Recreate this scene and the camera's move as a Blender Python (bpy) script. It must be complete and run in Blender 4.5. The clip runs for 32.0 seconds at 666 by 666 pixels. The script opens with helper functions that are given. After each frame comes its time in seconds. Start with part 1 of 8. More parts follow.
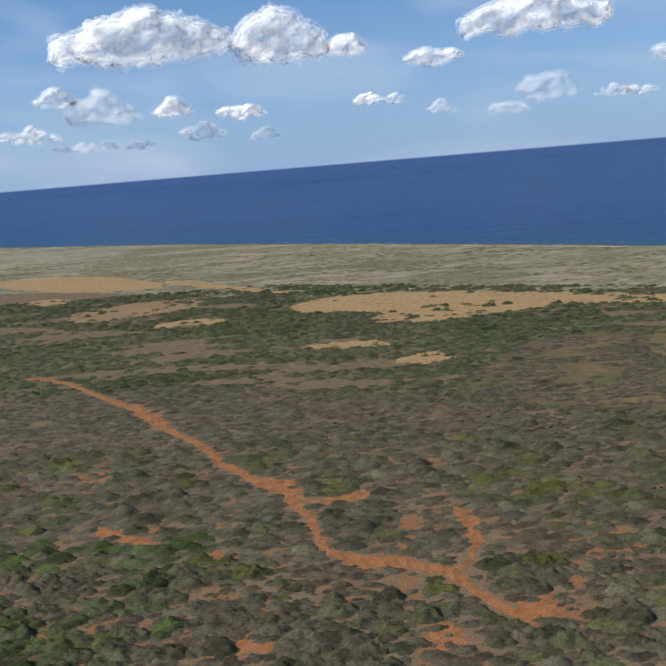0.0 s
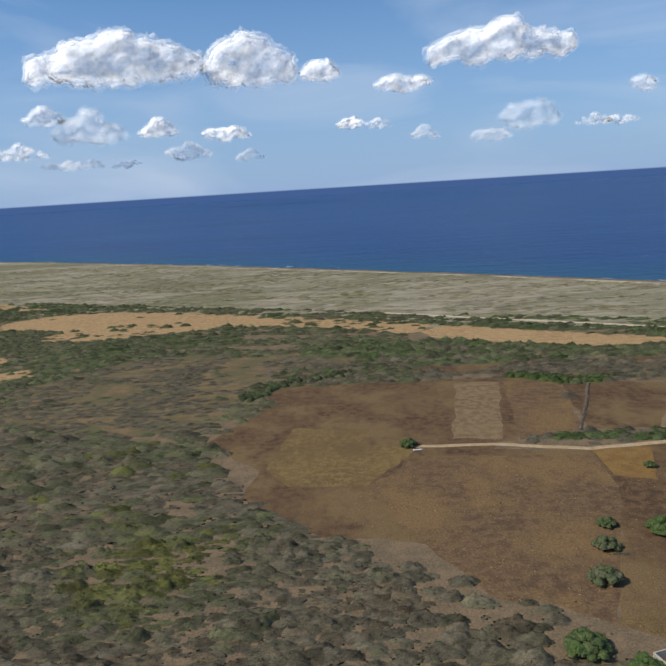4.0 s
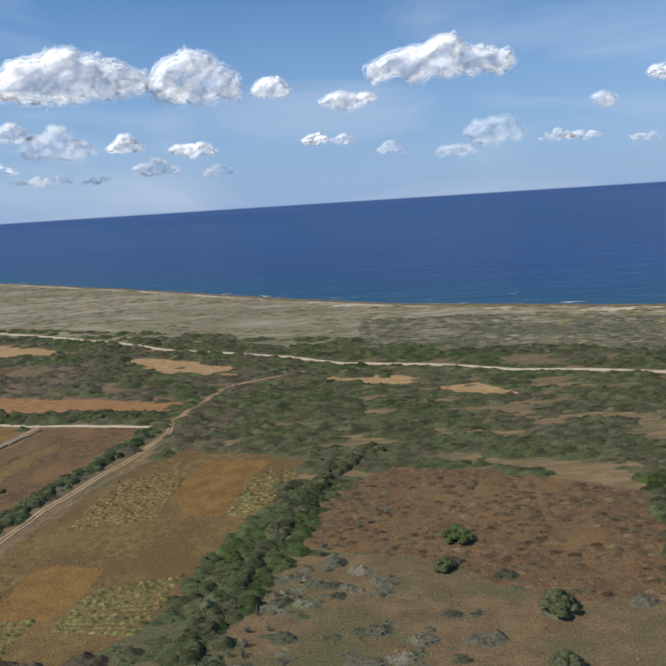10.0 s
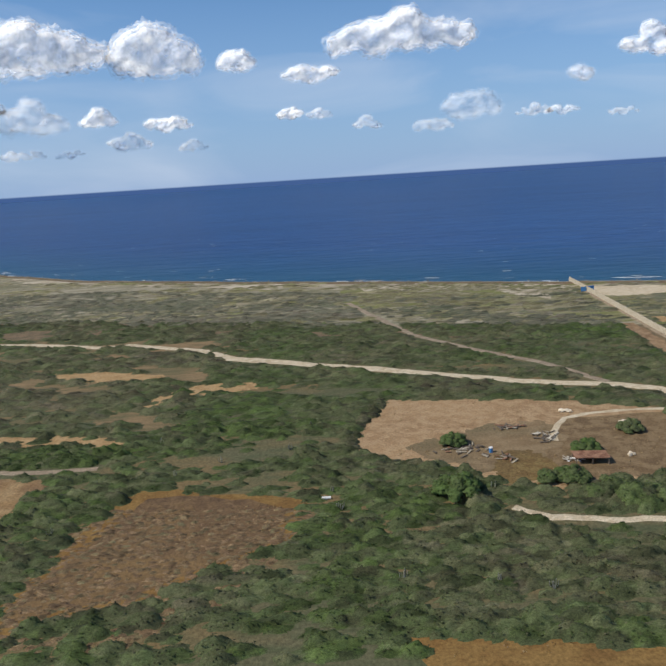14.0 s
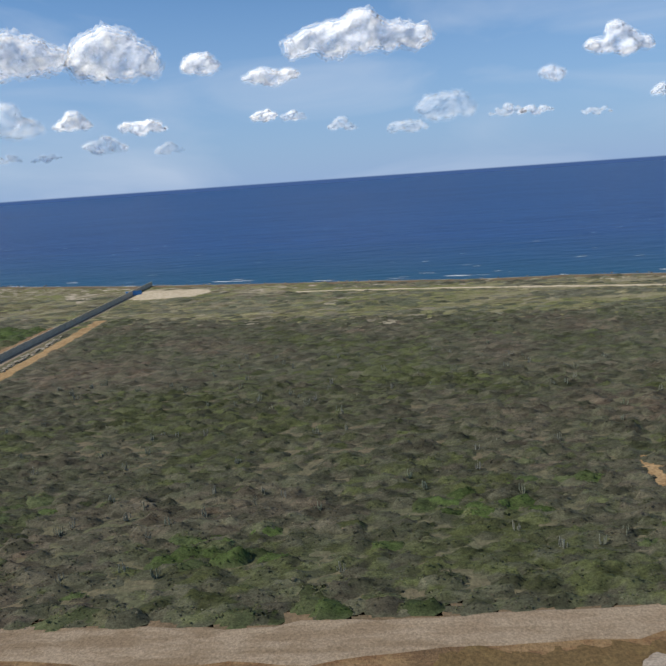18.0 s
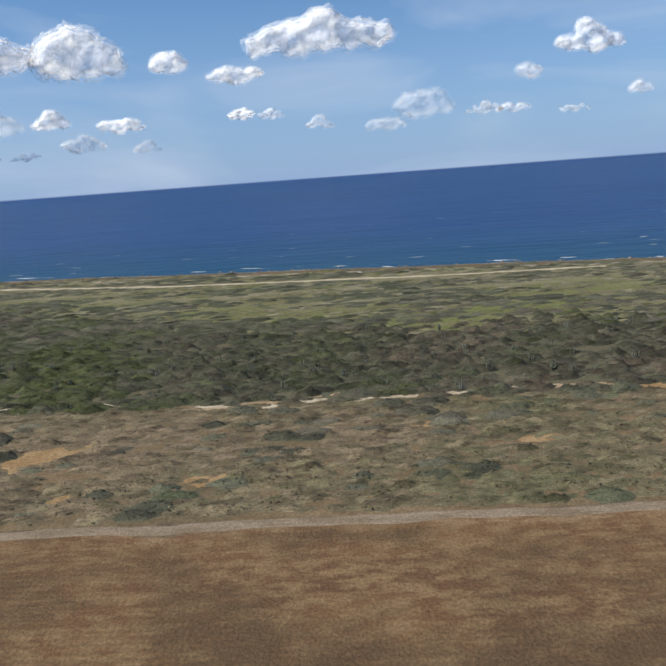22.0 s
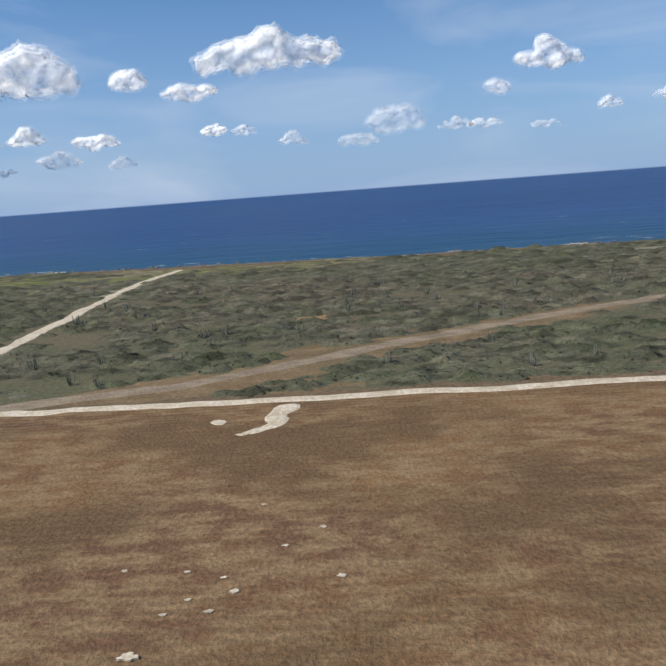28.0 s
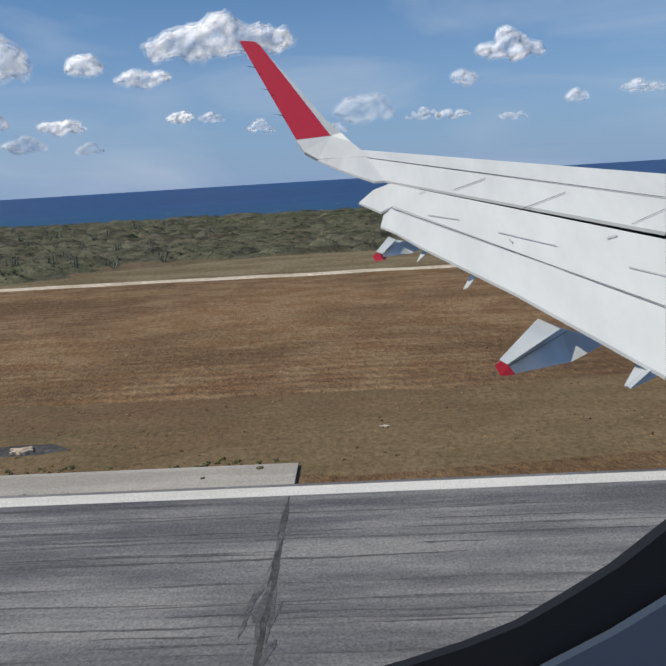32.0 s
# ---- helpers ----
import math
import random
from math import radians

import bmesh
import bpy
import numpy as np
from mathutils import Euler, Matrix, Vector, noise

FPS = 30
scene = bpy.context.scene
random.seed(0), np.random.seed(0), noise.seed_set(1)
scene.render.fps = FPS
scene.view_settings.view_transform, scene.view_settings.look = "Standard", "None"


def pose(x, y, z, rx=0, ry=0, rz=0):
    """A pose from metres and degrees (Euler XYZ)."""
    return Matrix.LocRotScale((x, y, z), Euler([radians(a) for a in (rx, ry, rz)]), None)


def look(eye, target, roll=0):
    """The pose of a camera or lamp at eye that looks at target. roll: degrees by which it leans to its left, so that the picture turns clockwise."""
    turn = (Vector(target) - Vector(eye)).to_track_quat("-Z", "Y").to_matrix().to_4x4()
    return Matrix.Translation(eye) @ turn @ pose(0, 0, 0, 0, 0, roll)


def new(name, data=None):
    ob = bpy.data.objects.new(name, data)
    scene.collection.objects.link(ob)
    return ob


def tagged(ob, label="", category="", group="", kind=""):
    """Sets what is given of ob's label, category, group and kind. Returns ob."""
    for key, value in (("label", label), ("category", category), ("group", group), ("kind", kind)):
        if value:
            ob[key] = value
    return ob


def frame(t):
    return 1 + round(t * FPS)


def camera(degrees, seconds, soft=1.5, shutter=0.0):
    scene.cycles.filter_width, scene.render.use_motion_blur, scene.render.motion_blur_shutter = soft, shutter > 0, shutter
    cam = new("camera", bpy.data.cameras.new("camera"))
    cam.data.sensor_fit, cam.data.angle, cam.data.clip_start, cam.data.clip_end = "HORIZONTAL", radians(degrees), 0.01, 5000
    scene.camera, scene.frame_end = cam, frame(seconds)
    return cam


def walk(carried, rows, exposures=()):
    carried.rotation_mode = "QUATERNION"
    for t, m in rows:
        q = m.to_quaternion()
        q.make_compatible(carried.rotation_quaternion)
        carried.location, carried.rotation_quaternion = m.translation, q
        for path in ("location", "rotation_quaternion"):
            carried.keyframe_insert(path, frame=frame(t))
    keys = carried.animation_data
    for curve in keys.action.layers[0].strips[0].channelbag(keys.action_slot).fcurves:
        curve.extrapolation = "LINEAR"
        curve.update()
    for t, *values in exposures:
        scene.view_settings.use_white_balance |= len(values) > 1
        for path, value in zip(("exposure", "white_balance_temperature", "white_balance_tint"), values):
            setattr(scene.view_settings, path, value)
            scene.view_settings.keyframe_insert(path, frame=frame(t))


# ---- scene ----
cam = camera(52.21, 32.0, 1.9, 0.0)
PATH = [
    (0.0, 0.00, 0.00, 71.24, 3.017, -13.982, -4.753),
    (0.5, 19.56, 0.03, 70.13, 3.156, -12.917, -4.958),
    (1.0, 39.11, 0.06, 68.99, 3.290, -11.243, -4.901),
    (1.5, 58.62, 0.08, 67.78, 3.279, -10.596, -4.482),
    (2.0, 78.09, 0.09, 66.52, 3.143, -11.154, -4.023),
    (2.5, 97.52, 0.09, 65.27, 3.134, -11.656, -3.795),
    (3.0, 116.93, 0.10, 64.04, 3.116, -11.864, -3.555),
    (3.5, 136.33, 0.10, 62.84, 3.147, -12.041, -3.533),
    (5.5, 213.16, 0.02, 58.65, 3.051, -12.289, -4.018),
    (6.0, 232.13, -0.02, 57.52, 3.039, -12.228, -4.164),
    (6.5, 251.05, -0.06, 56.41, 2.955, -12.370, -4.045),
    (7.0, 269.93, -0.08, 55.33, 2.925, -12.529, -4.015),
    (7.5, 288.80, -0.08, 54.29, 2.975, -12.505, -4.060),
    (8.0, 307.64, -0.07, 53.29, 2.962, -12.319, -3.941),
    (8.5, 326.50, -0.05, 52.31, 2.908, -12.017, -3.762),
    (9.0, 345.39, -0.02, 51.35, 2.863, -11.846, -3.558),
    (9.5, 364.29, 0.00, 50.39, 2.867, -11.657, -3.466),
    (10.0, 383.24, 0.03, 49.48, 3.071, -10.954, -3.676),
    (10.5, 402.24, 0.06, 48.61, 3.253, -10.602, -3.692),
    (11.0, 421.26, 0.08, 47.72, 3.092, -11.139, -3.695),
    (11.5, 440.27, 0.09, 46.76, 3.086, -11.623, -3.784),
    (12.0, 459.23, 0.07, 45.68, 2.968, -12.188, -3.414),
    (12.5, 478.15, 0.04, 44.60, 2.821, -12.801, -3.439),
    (13.0, 497.01, -0.00, 43.59, 2.901, -12.680, -3.572),
    (13.5, 515.81, -0.05, 42.61, 2.989, -12.524, -3.512),
    (14.0, 534.55, -0.09, 41.65, 3.057, -12.972, -3.628),
    (14.5, 553.25, -0.13, 40.70, 2.998, -13.284, -3.740),
    (15.0, 571.96, -0.16, 39.74, 2.832, -13.254, -3.353),
    (15.5, 590.70, -0.19, 38.84, 2.889, -12.019, -3.246),
    (17.5, 665.71, -0.49, 35.04, 2.873, -12.165, -4.179),
    (18.0, 684.56, -0.61, 34.07, 2.922, -12.861, -4.043),
    (18.5, 703.43, -0.74, 33.08, 3.000, -13.728, -4.052),
    (19.0, 722.33, -0.89, 32.07, 3.075, -13.628, -4.158),
    (19.5, 741.29, -1.03, 31.11, 3.007, -12.687, -4.180),
    (20.0, 760.25, -1.18, 30.20, 2.842, -12.466, -4.136),
    (20.5, 779.24, -1.33, 29.25, 2.796, -12.644, -4.146),
    (21.0, 798.21, -1.48, 28.25, 2.839, -12.873, -4.122),
    (21.5, 817.13, -1.63, 27.18, 2.905, -13.041, -4.178),
    (22.0, 836.02, -1.77, 26.10, 3.036, -13.041, -4.213),
    (22.5, 854.93, -1.89, 25.04, 3.110, -13.118, -4.023),
    (23.0, 873.89, -2.00, 24.00, 3.129, -13.409, -3.625),
    (23.5, 892.90, -2.09, 22.99, 3.204, -13.286, -3.548),
    (24.0, 911.95, -2.16, 22.04, 3.329, -12.816, -3.705),
    (24.5, 931.04, -2.22, 21.07, 3.452, -12.972, -3.816),
    (25.0, 950.13, -2.27, 20.06, 3.506, -13.336, -3.902),
    (25.5, 969.16, -2.31, 19.08, 3.624, -12.782, -4.020),
    (27.5, 1044.96, -2.02, 15.71, 3.578, -12.381, -4.343),
    (28.0, 1063.81, -1.84, 14.68, 3.497, -11.860, -4.334),
    (28.5, 1082.72, -1.63, 13.66, 3.344, -10.998, -4.475),
    (29.0, 1101.75, -1.40, 12.59, 3.101, -10.485, -4.458),
    (29.5, 1120.81, -1.17, 11.46, 2.914, -10.796, -4.257),
    (30.0, 1139.87, -0.94, 10.28, 2.826, -11.060, -4.139),
    (30.5, 1158.90, -0.71, 9.11, 2.758, -11.296, -3.854),
    (31.0, 1177.94, -0.48, 7.97, 2.776, -12.004, -3.656),
    (31.5, 1196.97, -0.24, 6.88, 2.724, -12.488, -3.566),
    (32.0, 1216.00, 0.00, 5.88, 2.575, -12.772, -3.533),
]


from mathutils.geometry import delaunay_2d_cdt


def eye_row(t, x, y, z, yaw, pitch, roll):
    a, b = radians(yaw), radians(pitch)
    way = Vector((-math.sin(a) * math.cos(b), math.cos(a) * math.cos(b), math.sin(b)))
    eye = Vector((x, y, z))
    return t, look(eye, eye + way, roll)


walk(cam, [eye_row(*row) for row in PATH], [(0.0, 0.05), (30.0, 0.03), (31.0, -0.06), (32.0, -0.22)])

# ---- world, sun, exposure ----
SUN_WAY = Vector((-0.64, -0.22, 0.72)).normalized()
world = bpy.data.worlds.new("sky")
scene.world = world
world.use_nodes = True
wt = world.node_tree
sky = wt.nodes.new("ShaderNodeTexSky")
sky.sky_type, sky.sun_disc = "NISHITA", False
sky.sun_elevation = math.asin(SUN_WAY.z)
sky.sun_rotation = math.atan2(SUN_WAY.x, SUN_WAY.y)
sky.air_density, sky.dust_density, sky.ozone_density, sky.altitude = 1.0, 0.15, 3.0, 0
tint = wt.nodes.new("ShaderNodeMix")
tint.data_type, tint.blend_type = "RGBA", "MULTIPLY"
tint.inputs[0].default_value = 1.0
tint.inputs[7].default_value = (0.62, 0.92, 1.15, 1)
wt.links.new(sky.outputs[0], tint.inputs[6])
# below the horizon the far sea goes on
coord = wt.nodes.new("ShaderNodeTexCoord")
split = wt.nodes.new("ShaderNodeSeparateXYZ")
wt.links.new(coord.outputs["Generated"], split.inputs[0])
edge = wt.nodes.new("ShaderNodeMapRange")
edge.inputs[1].default_value, edge.inputs[2].default_value = -0.003, -0.001
wt.links.new(split.outputs[2], edge.inputs[0])
below = wt.nodes.new("ShaderNodeMix")
below.data_type = "RGBA"
below.inputs[6].default_value = (0.60, 1.20, 2.95, 1)
wt.links.new(edge.outputs[0], below.inputs[0])
# pale haze low over the sea
low = wt.nodes.new("ShaderNodeMapRange")
low.inputs[1].default_value, low.inputs[2].default_value, low.inputs[3].default_value, low.inputs[4].default_value = 0.0, 0.30, 0.92, 0.0
wt.links.new(split.outputs[2], low.inputs[0])
haze = wt.nodes.new("ShaderNodeMix")
haze.data_type = "RGBA"
haze.inputs[7].default_value = (3.0, 4.35, 6.9, 1)
wt.links.new(low.outputs[0], haze.inputs[0])
wt.links.new(tint.outputs[2], haze.inputs[6])
# thin cirrus veils
cmap = wt.nodes.new("ShaderNodeMapping")
cmap.inputs["Scale"].default_value = (2.2, 2.2, 9.0)
cmap.inputs["Rotation"].default_value = (0, 0.22, 0)
wt.links.new(coord.outputs["Generated"], cmap.inputs[0])
cn = wt.nodes.new("ShaderNodeTexNoise")
cn.inputs["Scale"].default_value, cn.inputs["Detail"].default_value, cn.inputs["Distortion"].default_value = 1.3, 7, 0.6
wt.links.new(cmap.outputs[0], cn.inputs[0])
cr = wt.nodes.new("ShaderNodeMapRange")
cr.inputs[1].default_value, cr.inputs[2].default_value, cr.inputs[4].default_value = 0.46, 0.78, 0.55
wt.links.new(cn.outputs["Fac"], cr.inputs[0])
veil = wt.nodes.new("ShaderNodeMix")
veil.data_type = "RGBA"
veil.inputs[7].default_value = (5.6, 6.6, 8.2, 1)
wt.links.new(cr.outputs[0], veil.inputs[0])
wt.links.new(haze.outputs[2], veil.inputs[6])
wt.links.new(veil.outputs[2], below.inputs[7])
wt.links.new(below.outputs[2], wt.nodes["Background"].inputs[0])
wt.nodes["Background"].inputs[1].default_value = 0.094

sun = new("sun", bpy.data.lights.new("sun", "SUN"))
sun.data.energy, sun.data.angle, sun.data.color = 3.9, radians(0.5), (1.0, 0.925, 0.785)
sun.rotation_euler = SUN_WAY.to_track_quat("Z", "Y").to_euler()

# ---- materials ----


def material(name, rough=0.9, metal=0.0, spec=0.2):
    m = bpy.data.materials.new(name)
    m.use_nodes = True
    b = m.node_tree.nodes["Principled BSDF"]
    b.inputs["Roughness"].default_value, b.inputs["Metallic"].default_value = rough, metal
    b.inputs["Specular IOR Level"].default_value = spec
    return m, m.node_tree.nodes, m.node_tree.links, b


def noise_at(nodes, links, scale, detail=4, stretch=(1, 1, 1), rough=0.6):
    g = nodes.new("ShaderNodeNewGeometry")
    mp = nodes.new("ShaderNodeMapping")
    mp.inputs["Scale"].default_value = stretch
    links.new(g.outputs["Position"], mp.inputs[0])
    n = nodes.new("ShaderNodeTexNoise")
    n.inputs["Scale"].default_value, n.inputs["Detail"].default_value, n.inputs["Roughness"].default_value = scale, detail, rough
    links.new(mp.outputs[0], n.inputs[0])
    return n.outputs["Fac"]


def ramp(nodes, links, fac, stops):
    r = nodes.new("ShaderNodeValToRGB")
    while len(r.color_ramp.elements) < len(stops):
        r.color_ramp.elements.new(0.5)
    for e, (p, c) in zip(r.color_ramp.elements, stops):
        e.position, e.color = p, (*c, 1)
    links.new(fac, r.inputs[0])
    return r.outputs[0]


def mix(nodes, links, fac, a, b, blend="MIX"):
    n = nodes.new("ShaderNodeMix")
    n.data_type, n.blend_type = "RGBA", blend
    for socket, value in ((n.inputs[0], fac), (n.inputs[6], a), (n.inputs[7], b)):
        if isinstance(value, (int, float)):
            socket.default_value = value
        elif isinstance(value, tuple):
            socket.default_value = (*value, 1)
        else:
            links.new(value, socket)
    return n.outputs[2]


def soil(name, a, b, c, big=0.045, mid=0.5, fine=3.5, stretch=(1, 1, 1), bump=0.5, furrow=0.0, stain=None, stain_scale=0.03, rows=0.15):
    """Earth or dry grass: large stains, clumps and grain between the colours a, b and c."""
    m, nd, lk, bs = material(name, 0.95, 0, 0.1)
    n1 = noise_at(nd, lk, big, 3, stretch)
    n2 = noise_at(nd, lk, mid, 5, stretch)
    n3 = noise_at(nd, lk, fine, 3, (1, 1, 1), 0.7)
    col = mix(nd, lk, ramp(nd, lk, n1, [(0.38, (0, 0, 0)), (0.62, (1, 1, 1))]), a, b)
    col = mix(nd, lk, ramp(nd, lk, n2, [(0.42, (0, 0, 0)), (0.58, (1, 1, 1))]), col, c)
    if stain:
        n4 = noise_at(nd, lk, stain_scale, 5, (stretch[0] * 1.2, 0.9, 1), 0.65)
        col = mix(nd, lk, ramp(nd, lk, n4, [(0.46, (0, 0, 0)), (0.60, (0.85, 0.85, 0.85))]), col, stain)
    shade = ramp(nd, lk, n3, [(0.3, (0.56, 0.56, 0.56)), (0.72, (1.34, 1.31, 1.27))])
    col = mix(nd, lk, 0.85, col, shade, "MULTIPLY")
    if furrow:
        g = nd.new("ShaderNodeNewGeometry")
        w = nd.new("ShaderNodeTexWave")
        w.bands_direction = "Y"
        w.inputs["Scale"].default_value, w.inputs["Distortion"].default_value, w.inputs["Detail"].default_value = furrow, 4.0, 3.0
        lk.new(g.outputs["Position"], w.inputs[0])
        here = ramp(nd, lk, noise_at(nd, lk, 0.06, 3, (0.4, 1, 1)), [(0.42, (0, 0, 0)), (0.62, (1, 1, 1))])
        line = mix(nd, lk, 1.0, ramp(nd, lk, w.outputs["Fac"], [(0.2, (rows, rows, rows)), (0.8, (0, 0, 0))]), here, "MULTIPLY")
        col = mix(nd, lk, line, col, (0.07, 0.045, 0.03))
    lk.new(col, bs.inputs["Base Color"])
    bp = nd.new("ShaderNodeBump")
    bp.inputs["Strength"].default_value, bp.inputs["Distance"].default_value = bump, 0.25
    lk.new(n3, bp.inputs["Height"])
    lk.new(bp.outputs[0], bs.inputs["Normal"])
    return m


M_GROUND = soil("scrub_soil", (0.158, 0.115, 0.074), (0.135, 0.110, 0.070), (0.194, 0.140, 0.088), 0.02, 0.3, 2.5)
M_HEATH = soil("coast_heath", (0.232, 0.214, 0.140), (0.215, 0.196, 0.132), (0.335, 0.300, 0.222), 0.016, 0.22, 1.4, (0.28, 1, 1), 0.5, 0, (0.150, 0.148, 0.086), 0.022)
M_HEATHGRASS = soil("yellow_green_heath", (0.200, 0.184, 0.102), (0.168, 0.168, 0.082), (0.270, 0.240, 0.160), 0.03, 0.22, 1.6, (0.28, 1, 1), 0.5, 0, (0.165, 0.178, 0.060), 0.02)
M_BROWN = soil("brown_field", (0.104, 0.065, 0.038), (0.076, 0.048, 0.031), (0.134, 0.084, 0.045), 0.045, 0.5, 3.5, (1, 1, 1), 0.5, 0, (0.178, 0.122, 0.060), 0.05)
M_DARK = soil("dark_field", (0.098, 0.064, 0.040), (0.130, 0.082, 0.046), (0.158, 0.102, 0.056), 0.06, 0.5, 2.2, (1, 1, 1), 0.5, 0, (0.189, 0.122, 0.057), 0.06)
M_TAN = soil("dry_grass_soil", (0.180, 0.124, 0.068), (0.142, 0.096, 0.054), (0.222, 0.158, 0.090))
M_PALESAND = soil("pale_sand", (0.510, 0.425, 0.300), (0.430, 0.345, 0.230), (0.570, 0.490, 0.360), 0.1, 0.6, 4.0, (1, 1, 1), 0.4)
M_TANBROWN = soil("tan_brown_soil", (0.205, 0.142, 0.080), (0.158, 0.116, 0.068), (0.246, 0.180, 0.106), 0.05, 0.45, 3.0, (0.6, 1, 1), 0.5, 0, (0.160, 0.128, 0.074), 0.06)
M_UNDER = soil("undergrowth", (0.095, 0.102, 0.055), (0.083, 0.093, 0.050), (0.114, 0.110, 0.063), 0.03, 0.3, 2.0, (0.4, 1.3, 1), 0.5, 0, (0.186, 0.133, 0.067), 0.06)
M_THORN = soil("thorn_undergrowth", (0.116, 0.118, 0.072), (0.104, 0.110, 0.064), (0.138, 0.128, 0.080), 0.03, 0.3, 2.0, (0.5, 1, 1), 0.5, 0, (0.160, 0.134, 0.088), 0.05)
M_VERGE = soil("olive_verge", (0.180, 0.132, 0.073), (0.152, 0.119, 0.064), (0.212, 0.156, 0.089), 0.12, 1.3, 7.0, (0.35, 1, 1), 0.2, 0, (0.170, 0.104, 0.060), 0.14)
M_CLIFFSAND = soil("cliff_sand", (0.420, 0.360, 0.270), (0.340, 0.285, 0.205), (0.500, 0.440, 0.340), 0.03, 0.25, 1.8, (0.3, 1, 1), 0.5, 0, (0.230, 0.205, 0.140), 0.05)
M_TANSOIL = soil("tan_soil", (0.258, 0.172, 0.098), (0.198, 0.126, 0.074), (0.300, 0.208, 0.124))
M_STRAW = soil("straw_field", (0.174, 0.114, 0.046), (0.134, 0.086, 0.038), (0.196, 0.140, 0.060), 0.05, 0.7, 3.0, (1, 1, 1), 0.5, 0, (0.132, 0.090, 0.044), 0.06)
M_ORANGE = soil("orange_soil", (0.200, 0.114, 0.040), (0.166, 0.096, 0.036), (0.222, 0.137, 0.050), 0.04, 0.3, 2.5, (1, 1, 1), 0.3)
M_SAND = soil("ochre_sand", (0.335, 0.220, 0.106), (0.275, 0.176, 0.086), (0.385, 0.264, 0.138), 0.05, 0.4, 2.5, (1, 1, 1), 0.3)
M_RED = soil("red_earth", (0.285, 0.122, 0.050), (0.215, 0.096, 0.044), (0.330, 0.156, 0.070), 0.08, 0.5, 2.5, (1, 1, 1), 0.3)
M_TRACK = soil("track_dust", (0.400, 0.290, 0.170), (0.330, 0.230, 0.130), (0.440, 0.330, 0.210), 0.1, 0.7, 4.0, (1, 1, 1), 0.3)
M_PALE = soil("pale_limestone", (0.620, 0.535, 0.410), (0.540, 0.450, 0.330), (0.690, 0.610, 0.490), 0.1, 0.6, 4.0, (1, 1, 1), 0.4)
M_GREY = soil("grey_gravel", (0.270, 0.215, 0.155), (0.230, 0.180, 0.130), (0.320, 0.260, 0.190), 0.1, 0.7, 5.0, (0.5, 1, 1), 0.3)
M_FURROW = soil("furrowed_soil", (0.280, 0.150, 0.065), (0.240, 0.128, 0.056), (0.310, 0.180, 0.085), 0.05, 0.4, 2.5, (1, 1, 1), 0.3, 0.16)
M_FIELDMIX = soil("tilled_field", (0.268, 0.172, 0.084), (0.205, 0.126, 0.066), (0.320, 0.222, 0.116), 0.05, 0.28, 2.5, (1, 1, 1), 0.4, 0.12, (0.142, 0.088, 0.054), 0.06)
M_MEADOW = soil("dry_meadow", (0.200, 0.150, 0.085), (0.165, 0.130, 0.075), (0.250, 0.200, 0.125), 0.06, 0.4, 3.0, (0.4, 1, 1), 0.5)
M_GRASS = soil("runway_grass", (0.244, 0.146, 0.072), (0.176, 0.100, 0.060), (0.290, 0.196, 0.110), 0.10, 0.9, 4.0, (0.5, 1, 1), 0.55, 0.5, (0.152, 0.096, 0.052), 0.13, 0.32)
M_ROCK = soil("cliff_rock", (0.250, 0.210, 0.165), (0.165, 0.140, 0.112), (0.330, 0.285, 0.225), 0.05, 0.5, 3.0)
M_CONCRETE = soil("weathered_concrete", (0.440, 0.412, 0.366), (0.385, 0.358, 0.316), (0.480, 0.452, 0.404), 0.2, 1.5, 40.0, (0.12, 1, 1), 0.1)
M_RUNWAY = soil("runway_concrete", (0.315, 0.295, 0.265), (0.275, 0.258, 0.232), (0.345, 0.325, 0.292), 0.2, 1.5, 40.0, (0.12, 1, 1), 0.1)
M_BLEACHED = soil("bleached_concrete", (0.560, 0.500, 0.400), (0.480, 0.420, 0.330), (0.640, 0.580, 0.480), 0.6, 2.5, 14.0, (1, 1, 1), 0.4)
M_ASPHALT = soil("runway_asphalt", (0.215, 0.214, 0.218), (0.160, 0.160, 0.167), (0.285, 0.280, 0.276), 0.5, 2.6, 22.0, (0.10, 1, 1), 0.1, 0, (0.108, 0.108, 0.116), 0.7)
M_TAR = soil("tar", (0.070, 0.068, 0.070), (0.090, 0.088, 0.090), (0.110, 0.108, 0.108), 0.5, 2.0, 8.0, (0.3, 1, 1), 0.2)
M_LANE = soil("grassy_lane", (0.215, 0.180, 0.108), (0.170, 0.146, 0.082), (0.262, 0.216, 0.136), 0.2, 1.2, 5.0, (1, 0.4, 1), 0.4)
M_RUBBER = soil("rubber_marks", (0.128, 0.128, 0.134), (0.108, 0.107, 0.112), (0.158, 0.157, 0.160), 0.5, 2.5, 12.0, (0.2, 1, 1), 0.1)
M_REDSOIL = soil("reddish_scrub_soil", (0.176, 0.130, 0.084), (0.152, 0.124, 0.080), (0.206, 0.146, 0.090), 0.04, 0.4, 2.5, (1, 1, 1), 0.5, 0, (0.270, 0.122, 0.056), 0.075)
M_SCRUBFIELD = soil("dry_scrub_field", (0.150, 0.102, 0.058), (0.128, 0.106, 0.058), (0.192, 0.136, 0.074), 0.05, 0.4, 3.0, (0.7, 1, 1), 0.5, 0, (0.112, 0.104, 0.052), 0.08)
